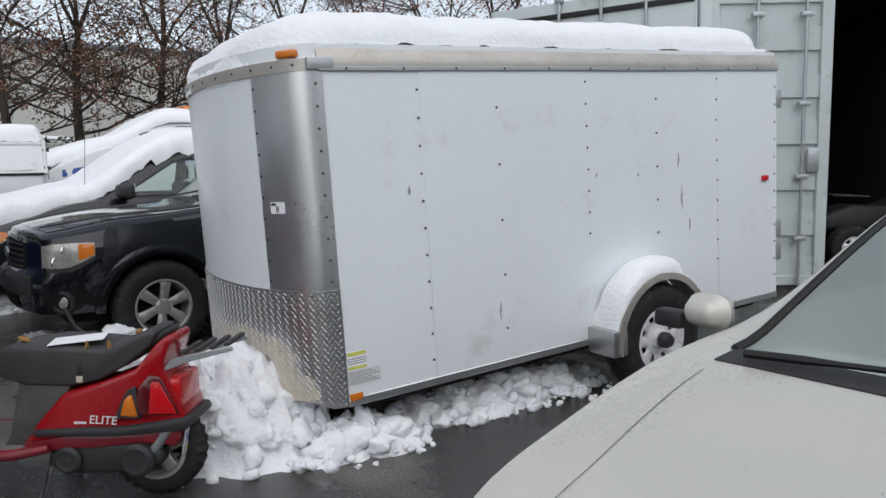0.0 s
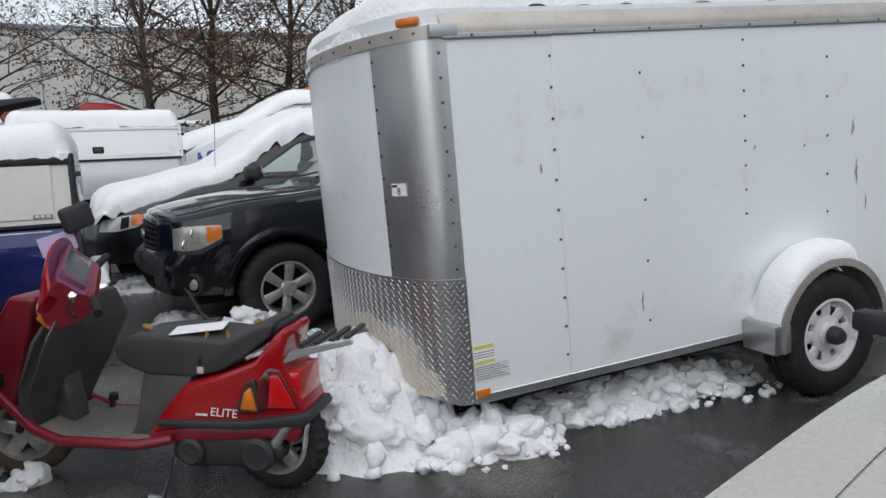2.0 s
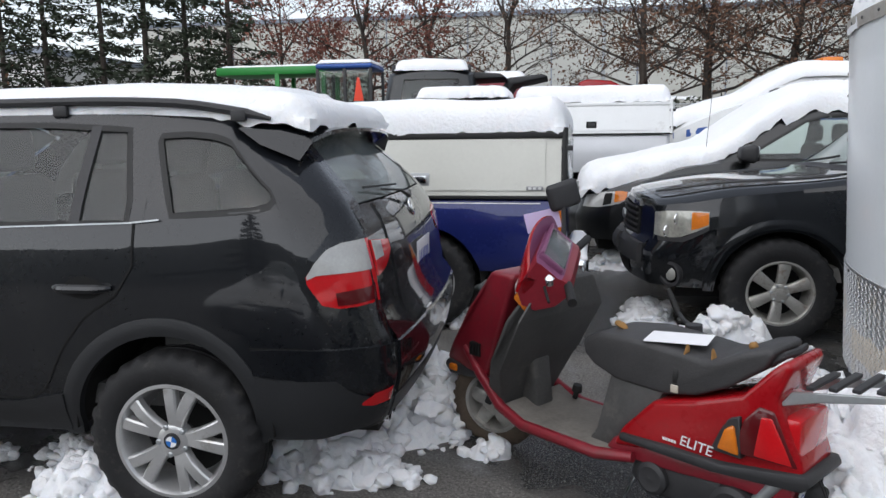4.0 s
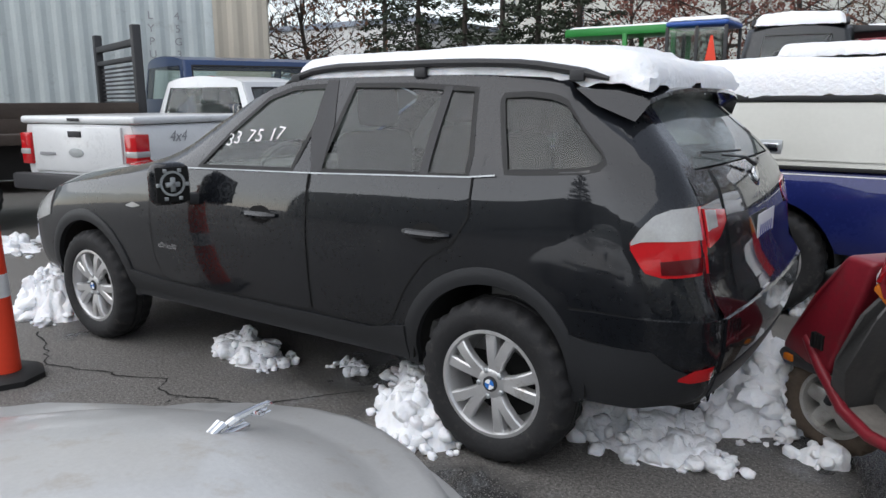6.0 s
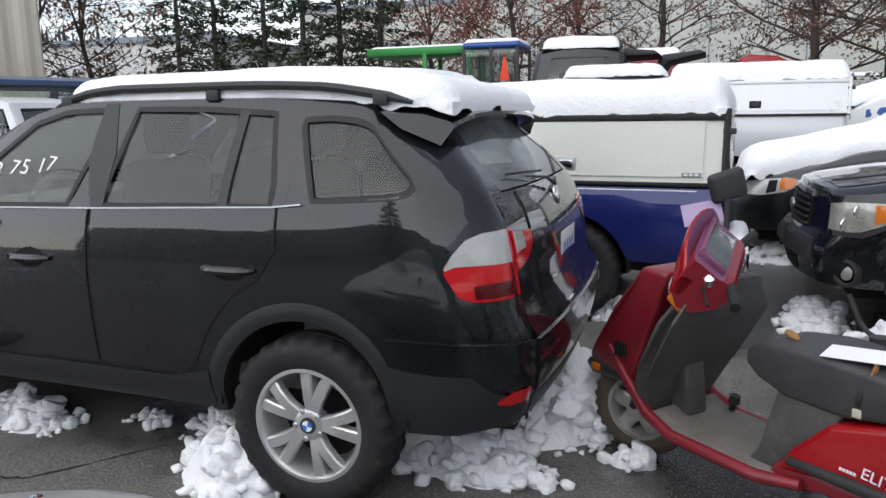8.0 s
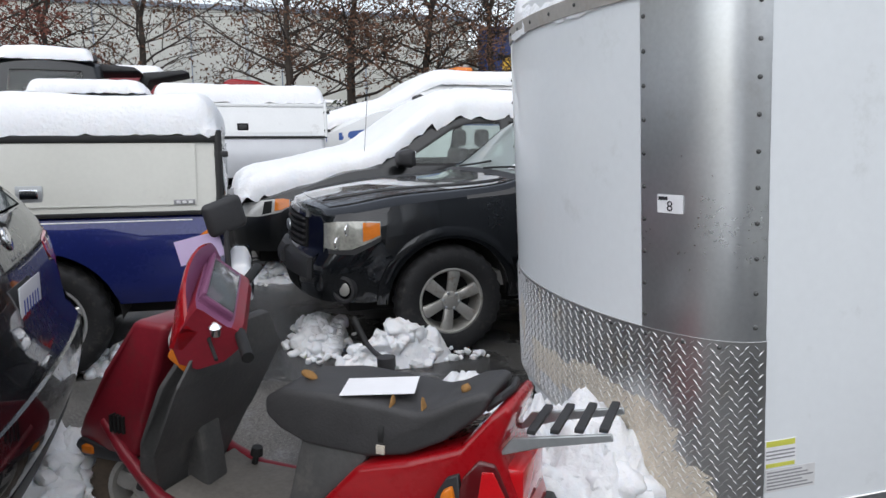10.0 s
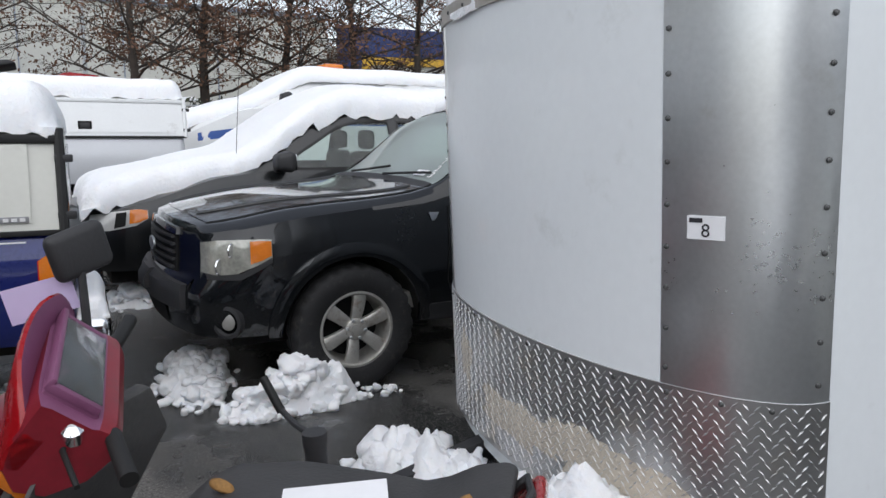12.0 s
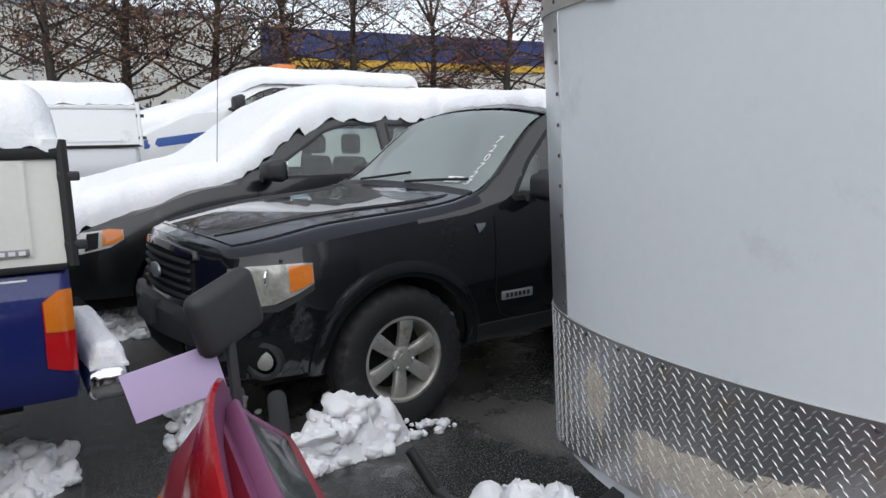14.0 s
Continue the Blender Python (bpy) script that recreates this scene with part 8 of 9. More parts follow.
def lump(vs, fs, c, r, rnd, level=2, flat=1.0, rough=0.30):
    """One crumbled clod of snow."""
    base, faces = ico(level)
    turn = np.array(Euler([rnd.uniform(0, 6.3) for _ in range(3)]).to_matrix())
    sh = Vector((rnd.uniform(0, 50), rnd.uniform(0, 50), rnd.uniform(0, 50)))
    st = np.array([rnd.uniform(0.75, 1.3), rnd.uniform(0.75, 1.3), rnd.uniform(0.65, 1.0)])
    i0 = sum(len(v) for v in vs)
    out = []
    for p in base:
        v = Vector(p)
        n = 1 + rough * (noise.noise(v * 1.3 + sh) + 0.55 * noise.noise(v * 3.1 + sh) + 0.3 * noise.noise(v * 6.5 + sh))
        out.append(p * n)
    out = (np.array(out) * st) @ turn.T * r
    out[:, 2] *= flat
    vs.append(out + np.array(c))
    fs += [tuple(i + i0 for i in f) for f in faces]


def snow_heap(cx, cy, rx, ry, h, n, label, seed, turn=0.0, size=(0.03, 0.09), material="snow", core=True):
    """A heap of shovelled snow: a lumpy core with clods on and around it."""
    rnd = random.Random(seed)
    vs, fs = [], []
    ct, st = math.cos(radians(turn)), math.sin(radians(turn))

    def at(a, b):
        return cx + ct * a * rx - st * b * ry, cy + st * a * rx + ct * b * ry

    def height(a, b):
        d = math.hypot(a, b)
        return h * max(0, 1 - d ** 1.6)
    if core:
        m = 52
        grid, i0 = [], 0
        pts = []
        for i in range(m + 1):
            for j in range(m + 1):
                a, b = -1.05 + 2.1 * i / m, -1.05 + 2.1 * j / m
                x, y = at(a, b)
                q = Vector((x * 4, y * 4, seed))
                z = height(a * (1 + 0.2 * noise.noise(q)), b * (1 + 0.2 * noise.noise(q + Vector((9, 0, 0)))))
                z += (0.35 * h + 0.02) * min(1, z / (0.3 * h)) * (0.6 * noise.noise(q * 1.3) + 0.6 * noise.noise(q * 3.1) + 0.45 * noise.noise(q * 7)) if z > 0 else 0
                pts.append((x, y, z - 0.02))
        vs.append(np.array(pts))
        fs += [(i * (m + 1) + j, (i + 1) * (m + 1) + j, (i + 1) * (m + 1) + j + 1, i * (m + 1) + j + 1) for i in range(m) for j in range(m)]
    for k in range(int(n * 1.5)):
        ang, d = rnd.uniform(0, 2 * math.pi), math.sqrt(rnd.random()) * 1.12
        a, b = d * math.cos(ang), d * math.sin(ang)
        x, y = at(a, b)
        r = (size[0] * 0.55 + (size[1] - size[0] * 0.55) * rnd.random() ** 1.8) * (1.0 if d < 0.85 else 0.65)
        z = max(height(a, b) * rnd.uniform(0.75, 1.0), r * 0.45)
        lump(vs, fs, (x, y, z), r, rnd, 3 if r > 0.045 else 2, rnd.uniform(0.6, 1.0), rnd.uniform(0.35, 0.62))
    me = bpy.data.meshes.new("snow_heap")
    me.from_pydata(np.concatenate(vs).tolist(), [], fs)
    me.polygons.foreach_set("use_smooth", [True] * len(me.polygons))
    me.set_sharp_from_angle(angle=radians(85))
    me.materials.append(M[material])
    return tagged(new("snow_heap", me), label, "snow", kind="stuff")


snow_heap(2.52, 0.42, 0.55, 0.42, 0.50, 150, "big heap of crumbled white snow before a trailer", 1, -30, (0.03, 0.085))
snow_heap(2.56, 1.22, 0.30, 0.55, 0.34, 90, "heap of snow clods round a trailer tongue", 2, 0, (0.03, 0.085))
snow_heap(3.05, 0.02, 0.42, 0.26, 0.14, 80, "flat heap of broken snow on wet asphalt", 3, -10, (0.025, 0.075))
snow_heap(4.05, 0.14, 0.80, 0.28, 0.16, 120, "ridge of broken snow under a trailer", 4, -6, (0.025, 0.085))
snow_heap(4.55, -0.12, 0.35, 0.15, 0.06, 40, "scattered snow clods on wet asphalt", 5, -6, (0.02, 0.05), core=False)
snow_heap(2.50, 2.66, 0.42, 0.17, 0.26, 60, "ridge of snow beside a black SUV's wheel", 6, 6, (0.03, 0.08))
snow_heap(2.95, 2.60, 0.16, 0.07, 0.05, 16, "snow clods beside a wheel", 7, 6, (0.02, 0.04), core=False)
snow_heap(2.10, 3.35, 0.22, 0.55, 0.16, 60, "snow ridge under a black SUV's bumper", 8, -10, (0.03, 0.07))
snow_heap(2.15, 5.75, 0.55, 0.35, 0.14, 60, "snow patch beside a minivan's wheel", 9, 20, (0.03, 0.08))
snow_heap(-0.42, 0.16, 0.30, 0.22, 0.22, 60, "snow heap against a rear wheel", 10, -30, (0.025, 0.06))
snow_heap(-0.62, 0.45, 0.30, 0.20, 0.14, 40, "snow clods under a black SUV", 11, -20, (0.025, 0.06))
snow_heap(-1.80, 0.34, 0.34, 0.17, 0.12, 50, "low snow patch under a black SUV", 12, -10, (0.02, 0.06))
snow_heap(-1.15, 0.45, 0.12, 0.08, 0.06, 12, "small snow clods under a black SUV", 13, 0, (0.02, 0.05), core=False)
snow_heap(0.38, 0.60, 0.36, 0.24, 0.17, 90, "heap of snow clods behind a rear wheel", 14, -15, (0.025, 0.08))
snow_heap(0.80, 1.12, 0.25, 0.38, 0.36, 80, "heap of crumbled snow behind a black SUV", 15, -25, (0.03, 0.085))
snow_heap(0.62, 0.48, 0.26, 0.12, 0.04, 16, "scattered snow clods on wet asphalt", 16, 0, (0.015, 0.06), core=False)
snow_heap(1.08, 0.77, 0.09, 0.07, 0.09, 8, "single snow clod on wet asphalt", 17, 0, (0.03, 0.05))
snow_heap(-3.68, 0.22, 0.42, 0.24, 0.30, 60, "snow heap before a front wheel", 18, -20, (0.03, 0.08))
snow_heap(0.86, 3.05, 0.34, 0.15, 0.16, 50, "snow patch behind a blue pickup's wheel", 19, 0, (0.03, 0.07))
snow_heap(1.22, 3.25, 0.22, 0.35, 0.13, 50, "packed snow under a blue pickup's bumper", 20, 0, (0.03, 0.07))
snow_heap(-6.8, 0.9, 1.2, 0.5, 0.10, 40, "flat patch of trodden snow", 21, 10, (0.04, 0.1))
snow_heap(-5.9, 5.5, 1.2, 0.8, 0.10, 30, "flat patch of trodden snow", 22, 30, (0.04, 0.1))

# cracks in the asphalt, filled with wet tar
for k, pts in enumerate(([(-2.6, -0.4), (-1.9, -0.2), (-1.63, -0.28), (-1.2, -0.1), (-0.9, 0.3)], [(-1.63, -0.28), (-1.5, -0.6), (-1.6, -1.0)], [(-3.2, -0.1), (-2.6, -0.4), (-2.5, -0.8)])):
    bm = bmesh.new()
    dense = []
    for (xa, ya), (xb, yb) in zip(pts, pts[1:]):
        m_ = 14
        dense += [(xa + (xb - xa) * i / m_, ya + (yb - ya) * i / m_) for i in range(m_)]
    last = None
    for i, (x, y) in enumerate(dense):
        o = 0.07 * noise.noise(Vector((x * 5, y * 5, k))) + 0.03 * noise.noise(Vector((x * 19, y * 19, k)))
        w = 0.004 + 0.010 * abs(noise.noise(Vector((x * 9, y * 9, k + 5))))
        pr = [bm.verts.new((x + o, y + o - w, 0.004)), bm.verts.new((x + o, y + o + w, 0.004))]
        if last:
            bm.faces.new((last[0], pr[0], pr[1], last[1]))
        last = pr
    tagged(part("crack", bm, "underbody"), "dark crack in worn asphalt", "crack", kind="structure")

# traffic delineator
co = thing("traffic_post", pose(-2.56, -0.63, 0), "orange traffic post with white reflective bands", "traffic post")
bm = bmesh.new()
revolve(bm, [(0.085, 0), (0.085, 0.02), (0.075, 0.03), (0.068, 0.35), (0.060, 0.62), (0.052, 0.95), (0.046, 1.05), (0.03, 1.07), (0.028, 1.12), (0.042, 1.13), (0.042, 1.16), (0.001, 1.17)], 24, Matrix.Rotation(radians(90), 4, "X"))
part("post", bm, "orange", co)
for z in (0.45, 0.82):
    bm = bmesh.new()
    r0 = 0.0685 - 0.022 * (z - 0.35) / 0.6 * 0.9
    revolve(bm, [(r0 + 0.002, z), (r0 - 0.002, z + 0.12)], 24, Matrix.Rotation(radians(90), 4, "X"))
    part("reflective_band", bm, "reflective", co)
bm = bmesh.new()
revolve(bm, [(0.19, 0), (0.19, 0.03), (0.16, 0.05), (0.001, 0.05)], 8, Matrix.Rotation(radians(90), 4, "X"))
part("base", bm, "rubber", co)


# ---- containers, sheds and far buildings ----
def corrugated(bm, a, b, z0, z1, depth=0.036, pitch=0.28, out=None):
    """A wall of trapezoid ribs from a to b."""
    a, b = Vector((*a, 0)), Vector((*b, 0))
    d = (b - a).normalized()
    n = Vector((d.y, -d.x, 0)) if out is None else Vector((*out, 0))
    L, x, prof = (b - a).length, 0.0, []
    while x < L:
        prof += [(x, 0), (x + pitch * 0.25, 0), (x + pitch * 0.5, depth), (x + pitch * 0.75, depth)]
        x += pitch
    prof.append((L, 0))
    last = None
    for u, o in prof:
        p = a + d * min(u, L) + n * o
        pr = [bm.verts.new((p.x, p.y, z0)), bm.verts.new((p.x, p.y, z1))]
        if last:
            bm.faces.new((last[0], pr[0], pr[1], last[1]))
        last = pr


# container at the back left, its long side towards the yard
A, Bq = Vector((-8.76, 5.8, 0)), Vector((-15.4, -3.05, 0))
dv = (Bq - A).normalized()
nv = Vector((-dv.y, dv.x, 0))
if nv.x < 0:
    nv = -nv
cl = thing("shipping_container", Matrix.Identity(4), "pale grey-green steel shipping container", "container")
bm = bmesh.new()
corrugated(bm, (A + dv * 0.12)[:2], Bq[:2], 0.30, 3.05, out=nv[:2])
part("side_wall", bm, "container", cl, smooth=False)
bm = bmesh.new()
rot = Matrix.Translation(A) @ Matrix.Rotation(math.atan2(dv.y, dv.x), 4, "Z")
sgn = 1 if (rot.to_3x3() @ Vector((0, 1, 0))).dot(nv) > 0 else -1
box(bm, 0.0, 11, *sorted((-sgn * 0.02, -sgn * 2.4)), 0.2, 3.1, 0.02, rot)
part("box", bm, "container", cl)
bm = bmesh.new()
box(bm, 0.0, 0.14, *sorted((-sgn * 0.05, sgn * 0.05)), 0.15, 3.12, 0.01, rot)
part("corner_post", bm, "container", cl)
tz = nv
rx_ = -dv if sgn else dv
for col, word in ((0.55, "45G3"), (0.95, "LYPU")):
    for i, ch in enumerate(word):
        pnt = A + dv * col + nv * 0.045
        mm = Matrix((Vector((0, 0, 1)).cross(nv), Vector((0, 0, 1)), nv)).transposed().to_4x4()
        text_mesh("container_letter", ch, 0.17, Matrix.Translation((pnt.x, pnt.y, 2.75 - 0.2 * i)) @ mm, "ink_grey", cl, 0.002)
bm = bmesh.new()
box(bm, 0.45, 0.58, *sorted((sgn * 0.04, sgn * 0.05)), 1.95, 2.10, 0, rot)
part("yellow_sticker", bm, "warehouse_yellow", cl)

# beige metal shed beyond the container
sh = thing("metal_shed", Matrix.Identity(4), "beige corrugated metal shed", "building")
a2 = Vector((-11.2, 9.2, 0))
bm = bmesh.new()
corrugated(bm, a2[:2], (a2 + dv * 14)[:2], 0, 7.0, 0.05, 0.42, out=nv[:2])
part("wall", bm, "beige_metal", sh, smooth=False)
bm = bmesh.new()
corrugated(bm, a2[:2], (a2 - nv * 10)[:2], 0, 7.0, 0.05, 0.42, out=(-dv)[:2])
part("wall", bm, "beige_metal", sh, smooth=False)
bm = bmesh.new()
box(bm, -0.2, 14.2, *sorted((sgn * 0.2, -sgn * 10.2)), 7.0, 7.2, 0, Matrix.Translation(a2) @ Matrix.Rotation(math.atan2(dv.y, dv.x), 4, "Z"))
part("roof", bm, "galv", sh)
bm = bmesh.new()
pw = Matrix.Translation(a2) @ Matrix.Rotation(math.atan2(dv.y, dv.x), 4, "Z")
box(bm, 2.1, 2.5, *sorted((sgn * 0.03, sgn * 0.07)), 1.6, 2.6, 0, pw)
part("window", bm, "glass_dark", sh)

# open container behind the trailer
oc = thing("shipping_container", Matrix.Identity(4), "pale grey-green container with one door open, dark inside", "container")
P0, P1 = Vector((8.08, 1.35, 0)), Vector((9.10, 0.58, 0))
u = (P1 - P0).normalized()
w_ = Vector((-u.y, u.x, 0))
if w_.x < 0:
    w_ = -w_
mo = Matrix((u, w_, Vector((0, 0, 1)))).transposed().to_4x4()
mo.translation = P0
bm = bmesh.new()
for z0, z1, o in [(0.15 + 0.24 * k, 0.15 + 0.24 * k + 0.24, 0.03 if k % 2 else 0.0) for k in range(13)]:
    box(bm, 0.04, 1.22, o, o + 0.05, z0, z1, 0)
part("door_leaf", bm, "container", oc)
bm = bmesh.new()
for x0, x1, z0, z1 in ((0.0, 0.10, 0.1, 3.3), (1.16, 1.28, 0.1, 3.3), (0.0, 1.28, 3.18, 3.3), (0.0, 1.28, 0.1, 0.2)):
    box(bm, x0, x1, -0.025, 0.06, z0, z1, 0.006, seg=1)
part("door_frame", bm, "container", oc)
for x in (0.48, 0.98):
    bm = bmesh.new()
    tube(bm, [(x, -0.06, 0.1), (x, -0.06, 3.3)], 0.018, 10)
    rod = part("lock_rod", bm, "galv", oc)
    for z in (0.6, 1.25, 2.0, 2.9):
        bm = bmesh.new()
        box(bm, x - 0.06, x + 0.06, -0.085, -0.02, z - 0.025, z + 0.025, 0.008)
        part("rod_bracket", bm, "galv", rod)
bm = bmesh.new()
box(bm, 1.04, 1.16, -0.06, -0.02, 1.30, 1.55, 0.008)
part("lock_box", bm, "galv", oc)
# inner walls and ribs take the near-black shade colour
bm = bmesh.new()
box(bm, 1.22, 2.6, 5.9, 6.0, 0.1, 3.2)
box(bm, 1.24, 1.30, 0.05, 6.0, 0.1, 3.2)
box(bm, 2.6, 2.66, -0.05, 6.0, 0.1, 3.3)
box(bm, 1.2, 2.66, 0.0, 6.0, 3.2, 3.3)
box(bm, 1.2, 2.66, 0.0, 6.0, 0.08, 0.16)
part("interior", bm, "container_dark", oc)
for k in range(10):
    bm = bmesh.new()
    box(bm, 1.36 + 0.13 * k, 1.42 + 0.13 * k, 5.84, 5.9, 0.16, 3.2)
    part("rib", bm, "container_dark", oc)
bm = bmesh.new()
box(bm, -0.10, 0.02, -0.04, 0.08, 0.1, 3.35, 0.01)
part("corner_post", bm, "container", oc)
for c in oc.children:
    c.data.transform(mo) if c.type == "MESH" else None
for c in oc.children_recursive:
    if c.parent is not oc:
        c.data.transform(mo)
# the other leaf, swung back along the row
od = thing("container_door", Matrix.Identity(4), "pale steel container door swung open", "door")
Q0 = P0 + Vector((-0.14, 0.06, 0))
Q1 = Vector((7.3, 3.3, 0))
u2 = (Q1 - Q0).normalized()
w2 = Vector((-u2.y, u2.x, 0))
mo2 = Matrix((u2, w2, Vector((0, 0, 1)))).transposed().to_4x4()
mo2.translation = Q0
bm = bmesh.new()
box(bm, 0.0, 2.4, -0.03, 0.03, 0.12, 3.24, 0.008, mo2)
part("leaf", bm, "container", od)
bm = bmesh.new()
box(bm, 0.0, 2.4, 0.03, 0.05, 3.05, 3.11, 0.004, mo2)
part("gasket", bm, "rubber", od)
for x in (0.5, 1.0, 1.5):
    bm = bmesh.new()
    tube(bm, [mo2 @ Vector((x, 0.06, 0.1)), mo2 @ Vector((x, 0.06, 3.32))], 0.018, 8)
    box(bm, x - 0.05, x + 0.05, 0.02, 0.09, 3.22, 3.30, 0.01, mo2)
    part("lock_rod", bm, "galv", od)
# machine stored inside the container
atv = thing("quad_bike", mo @ pose(1.95, 0.9, 0.16), "dark quad bike parked inside a container", "quad bike")
bm = bmesh.new()
prism(bm, [(-0.3, 0.45), (-0.3, 0.62), (0.0, 0.74), (0.4, 0.72), (0.6, 0.82), (0.65, 0.6), (0.2, 0.45)], -0.2, 0.2, 0.05, 3)
bm2 = bm
part("body", bm2, "black_plastic", atv)
bm = bmesh.new()
tube(bm, [(-0.3, -0.35, 0.86), (-0.3, 0.35, 0.86), (0.1, 0.35, 0.84), (0.1, -0.35, 0.84), (-0.3, -0.35, 0.86)], 0.012, 6)
for y in (-0.2, 0, 0.2):
    tube(bm, [(-0.3, y, 0.86), (0.1, y, 0.84)], 0.01, 6)
part("rack", bm, "black_plastic", atv)
bm = bmesh.new()
box(bm, -0.34, -0.30, -0.2, 0.2, 0.62, 0.74, 0.01)
part("number_panel", bm, "ink_grey", atv)
for x in (-0.1, 0.8):
    for s in (-1, 1):
        wheel(atv, x, s * 0.36, 0.26, 0.2, 0.13, "five", s)

# pale warehouse and navy building across the road
wh = thing("warehouse", Matrix.Identity(4), "long pale concrete warehouse behind bare trees", "building")
bm = bmesh.new()
box(bm, -30, 21, 52, 80, 0, 9.8)
part("wall", bm, "warehouse", wh)
bm = bmesh.new()
box(bm, -30.2, 21.2, 51.8, 80.2, 9.8, 10.1)
part("coping", bm, "grey_wall", wh)
for k in range(9):
    bm = bmesh.new()
    box(bm, -29 + 6 * k, -28.92 + 6 * k, 51.94, 52.0, 0, 9.8)
    part("joint", bm, "grey_wall", wh)
bm = bmesh.new()
box(bm, -9.5, 7.5, 46, 51, 0, 3.3)
part("lean_to", bm, "grey_wall", wh)
nb_ = thing("shop_building", Matrix.Identity(4), "long low building with navy and yellow fascia", "building")
mn = Matrix.Translation((21.6, 51.5, 0)) @ Matrix.Rotation(radians(-6), 4, "Z")
bm = bmesh.new()
box(bm, 0, 70, 0, 25, 0, 8.0, 0, mn)
part("wall", bm, "warehouse", nb_)
bm = bmesh.new()
box(bm, 0, 70, -0.3, 0.0, 7.3, 9.4, 0, mn)
part("navy_fascia", bm, "warehouse_blue", nb_)
bm = bmesh.new()
box(bm, 2.4, 70, -0.25, 0.0, 6.7, 7.3, 0, mn)
part("yellow_fascia", bm, "warehouse_yellow", nb_)
bm = bmesh.new()
box(bm, 0, 1.8, -0.4, 0.0, 0, 9.4, 0, mn)
part("navy_pier", bm, "warehouse_blue", nb_)
bm = bmesh.new()
box(bm, 1.8, 2.5, -0.35, 0.0, 0, 7.3, 0, mn)
part("yellow_pier", bm, "warehouse_yellow", nb_)
hb = thing("white_building", Matrix.Identity(4), "far white rendered building with small windows", "building")
bm = bmesh.new()
box(bm, -62, -33, 44, 60, 0, 7.2)
part("wall", bm, "house_white", hb)
bm = bmesh.new()
box(bm, -62.3, -32.7, 43.7, 60.3, 7.2, 7.6)
part("roof", bm, "grey_wall", hb)
for k in range(5):
    bm = bmesh.new()
    box(bm, -58 + 5 * k, -57 + 5 * k, 43.9, 44, 4.2, 5.5)
    wv = part("window", bm, "glass_dark", hb)
    bm = bmesh.new()
    box(bm, -58.1 + 5 * k, -56.9 + 5 * k, 43.86, 43.96, 4.08, 4.2)
    part("sill", bm, "grey_wall", wv)
lw = thing("boundary_wall", Matrix.Identity(4), "long low blue-grey boundary wall", "wall")
bm = bmesh.new()
box(bm, -60, -12, 33, 33.4, 0, 3.2)
part("panel", bm, "grey_wall", lw)
bm = bmesh.new()
box(bm, -60, -12, 32.9, 33.5, 3.2, 3.35)
part("coping", bm, "house_white", lw)
# plain buildings that close the yard behind the walk
for nm, (x0, x1, y0, y1, h) in (("wall_south", (-22, 24, -22, -20, 6.0)), ("wall_east", (22, 24, -20, 6, 5.5))):
    bm = bmesh.new()
    box(bm, x0, x1, y0, y1, 0, h)
    tagged(part(nm, bm, "warehouse"), "plain pale wall of a yard building", "wall", kind="structure")

# chain-link fence with snow along its top
fe = thing("chain_link_fence", Matrix.Identity(4), "chain-link fence dusted with snow", "fence")
for k in range(17):
    bm = bmesh.new()
    tube(bm, [(-10 + 2.5 * k, 21.5, 0), (-10 + 2.5 * k, 21.5, 2.35)], 0.035, 8)
    part("post", bm, "galv", fe)
bm = bmesh.new()
tube(bm, [(-10, 21.5, 2.28), (30, 21.5, 2.28)], 0.022, 6)
part("top_rail", bm, "galv", fe)
fv, fb = [], []


def wire(a, b, r):
    a, b = Vector(a), Vector(b)
    d = (b - a).normalized()
    s = Vector((0, 1, 0))
    t = d.cross(s) * r
    i = len(fv)
    fv.extend([tuple(p) for p in (a - t, a + t, b + t, b - t)])
    fb.append((i, i + 1, i + 2, i + 3))


x = -10.0
while x < 30:
    for sg in (-1, 1):
        wire((x, 21.5, 0.5 if sg > 0 else 2.26), (x + 1.75, 21.5, 2.26 if sg > 0 else 0.5), 0.006)
    x += 0.11
me = bpy.data.meshes.new("mesh_wire")
me.from_pydata(fv, [], fb)
me.materials.append(M["wire"])
o_ = new("mesh_wire", me)
o_.parent = fe
tagged(o_, kind="stuff")
for k in range(22):
    x_ = -7.0 + 1.6 * k + 0.5 * math.sin(k * 3.7)
    w_k = 0.35 + 0.3 * abs(math.sin(k * 2.3))
    snow_cap("hedge_snow", lambda x, y: 2.5 + 0.25 * noise.noise(Vector((x * 0.5, 0, 0))), x_ - w_k, x_ + w_k, 22.2, 22.9, 0.10, "patch of snow on top of a hedge", edge=0.2, seed=100 + k, n=(14, 8), jag=0.12, lump=0.06)
bm = bmesh.new()
tube(bm, [(4.2, 44, 0), (4.2, 44, 13)], [0.14, 0.09], 10)
tagged(part("lamp_post", bm, "galv"), "tall grey steel lamp post", "lamp post")


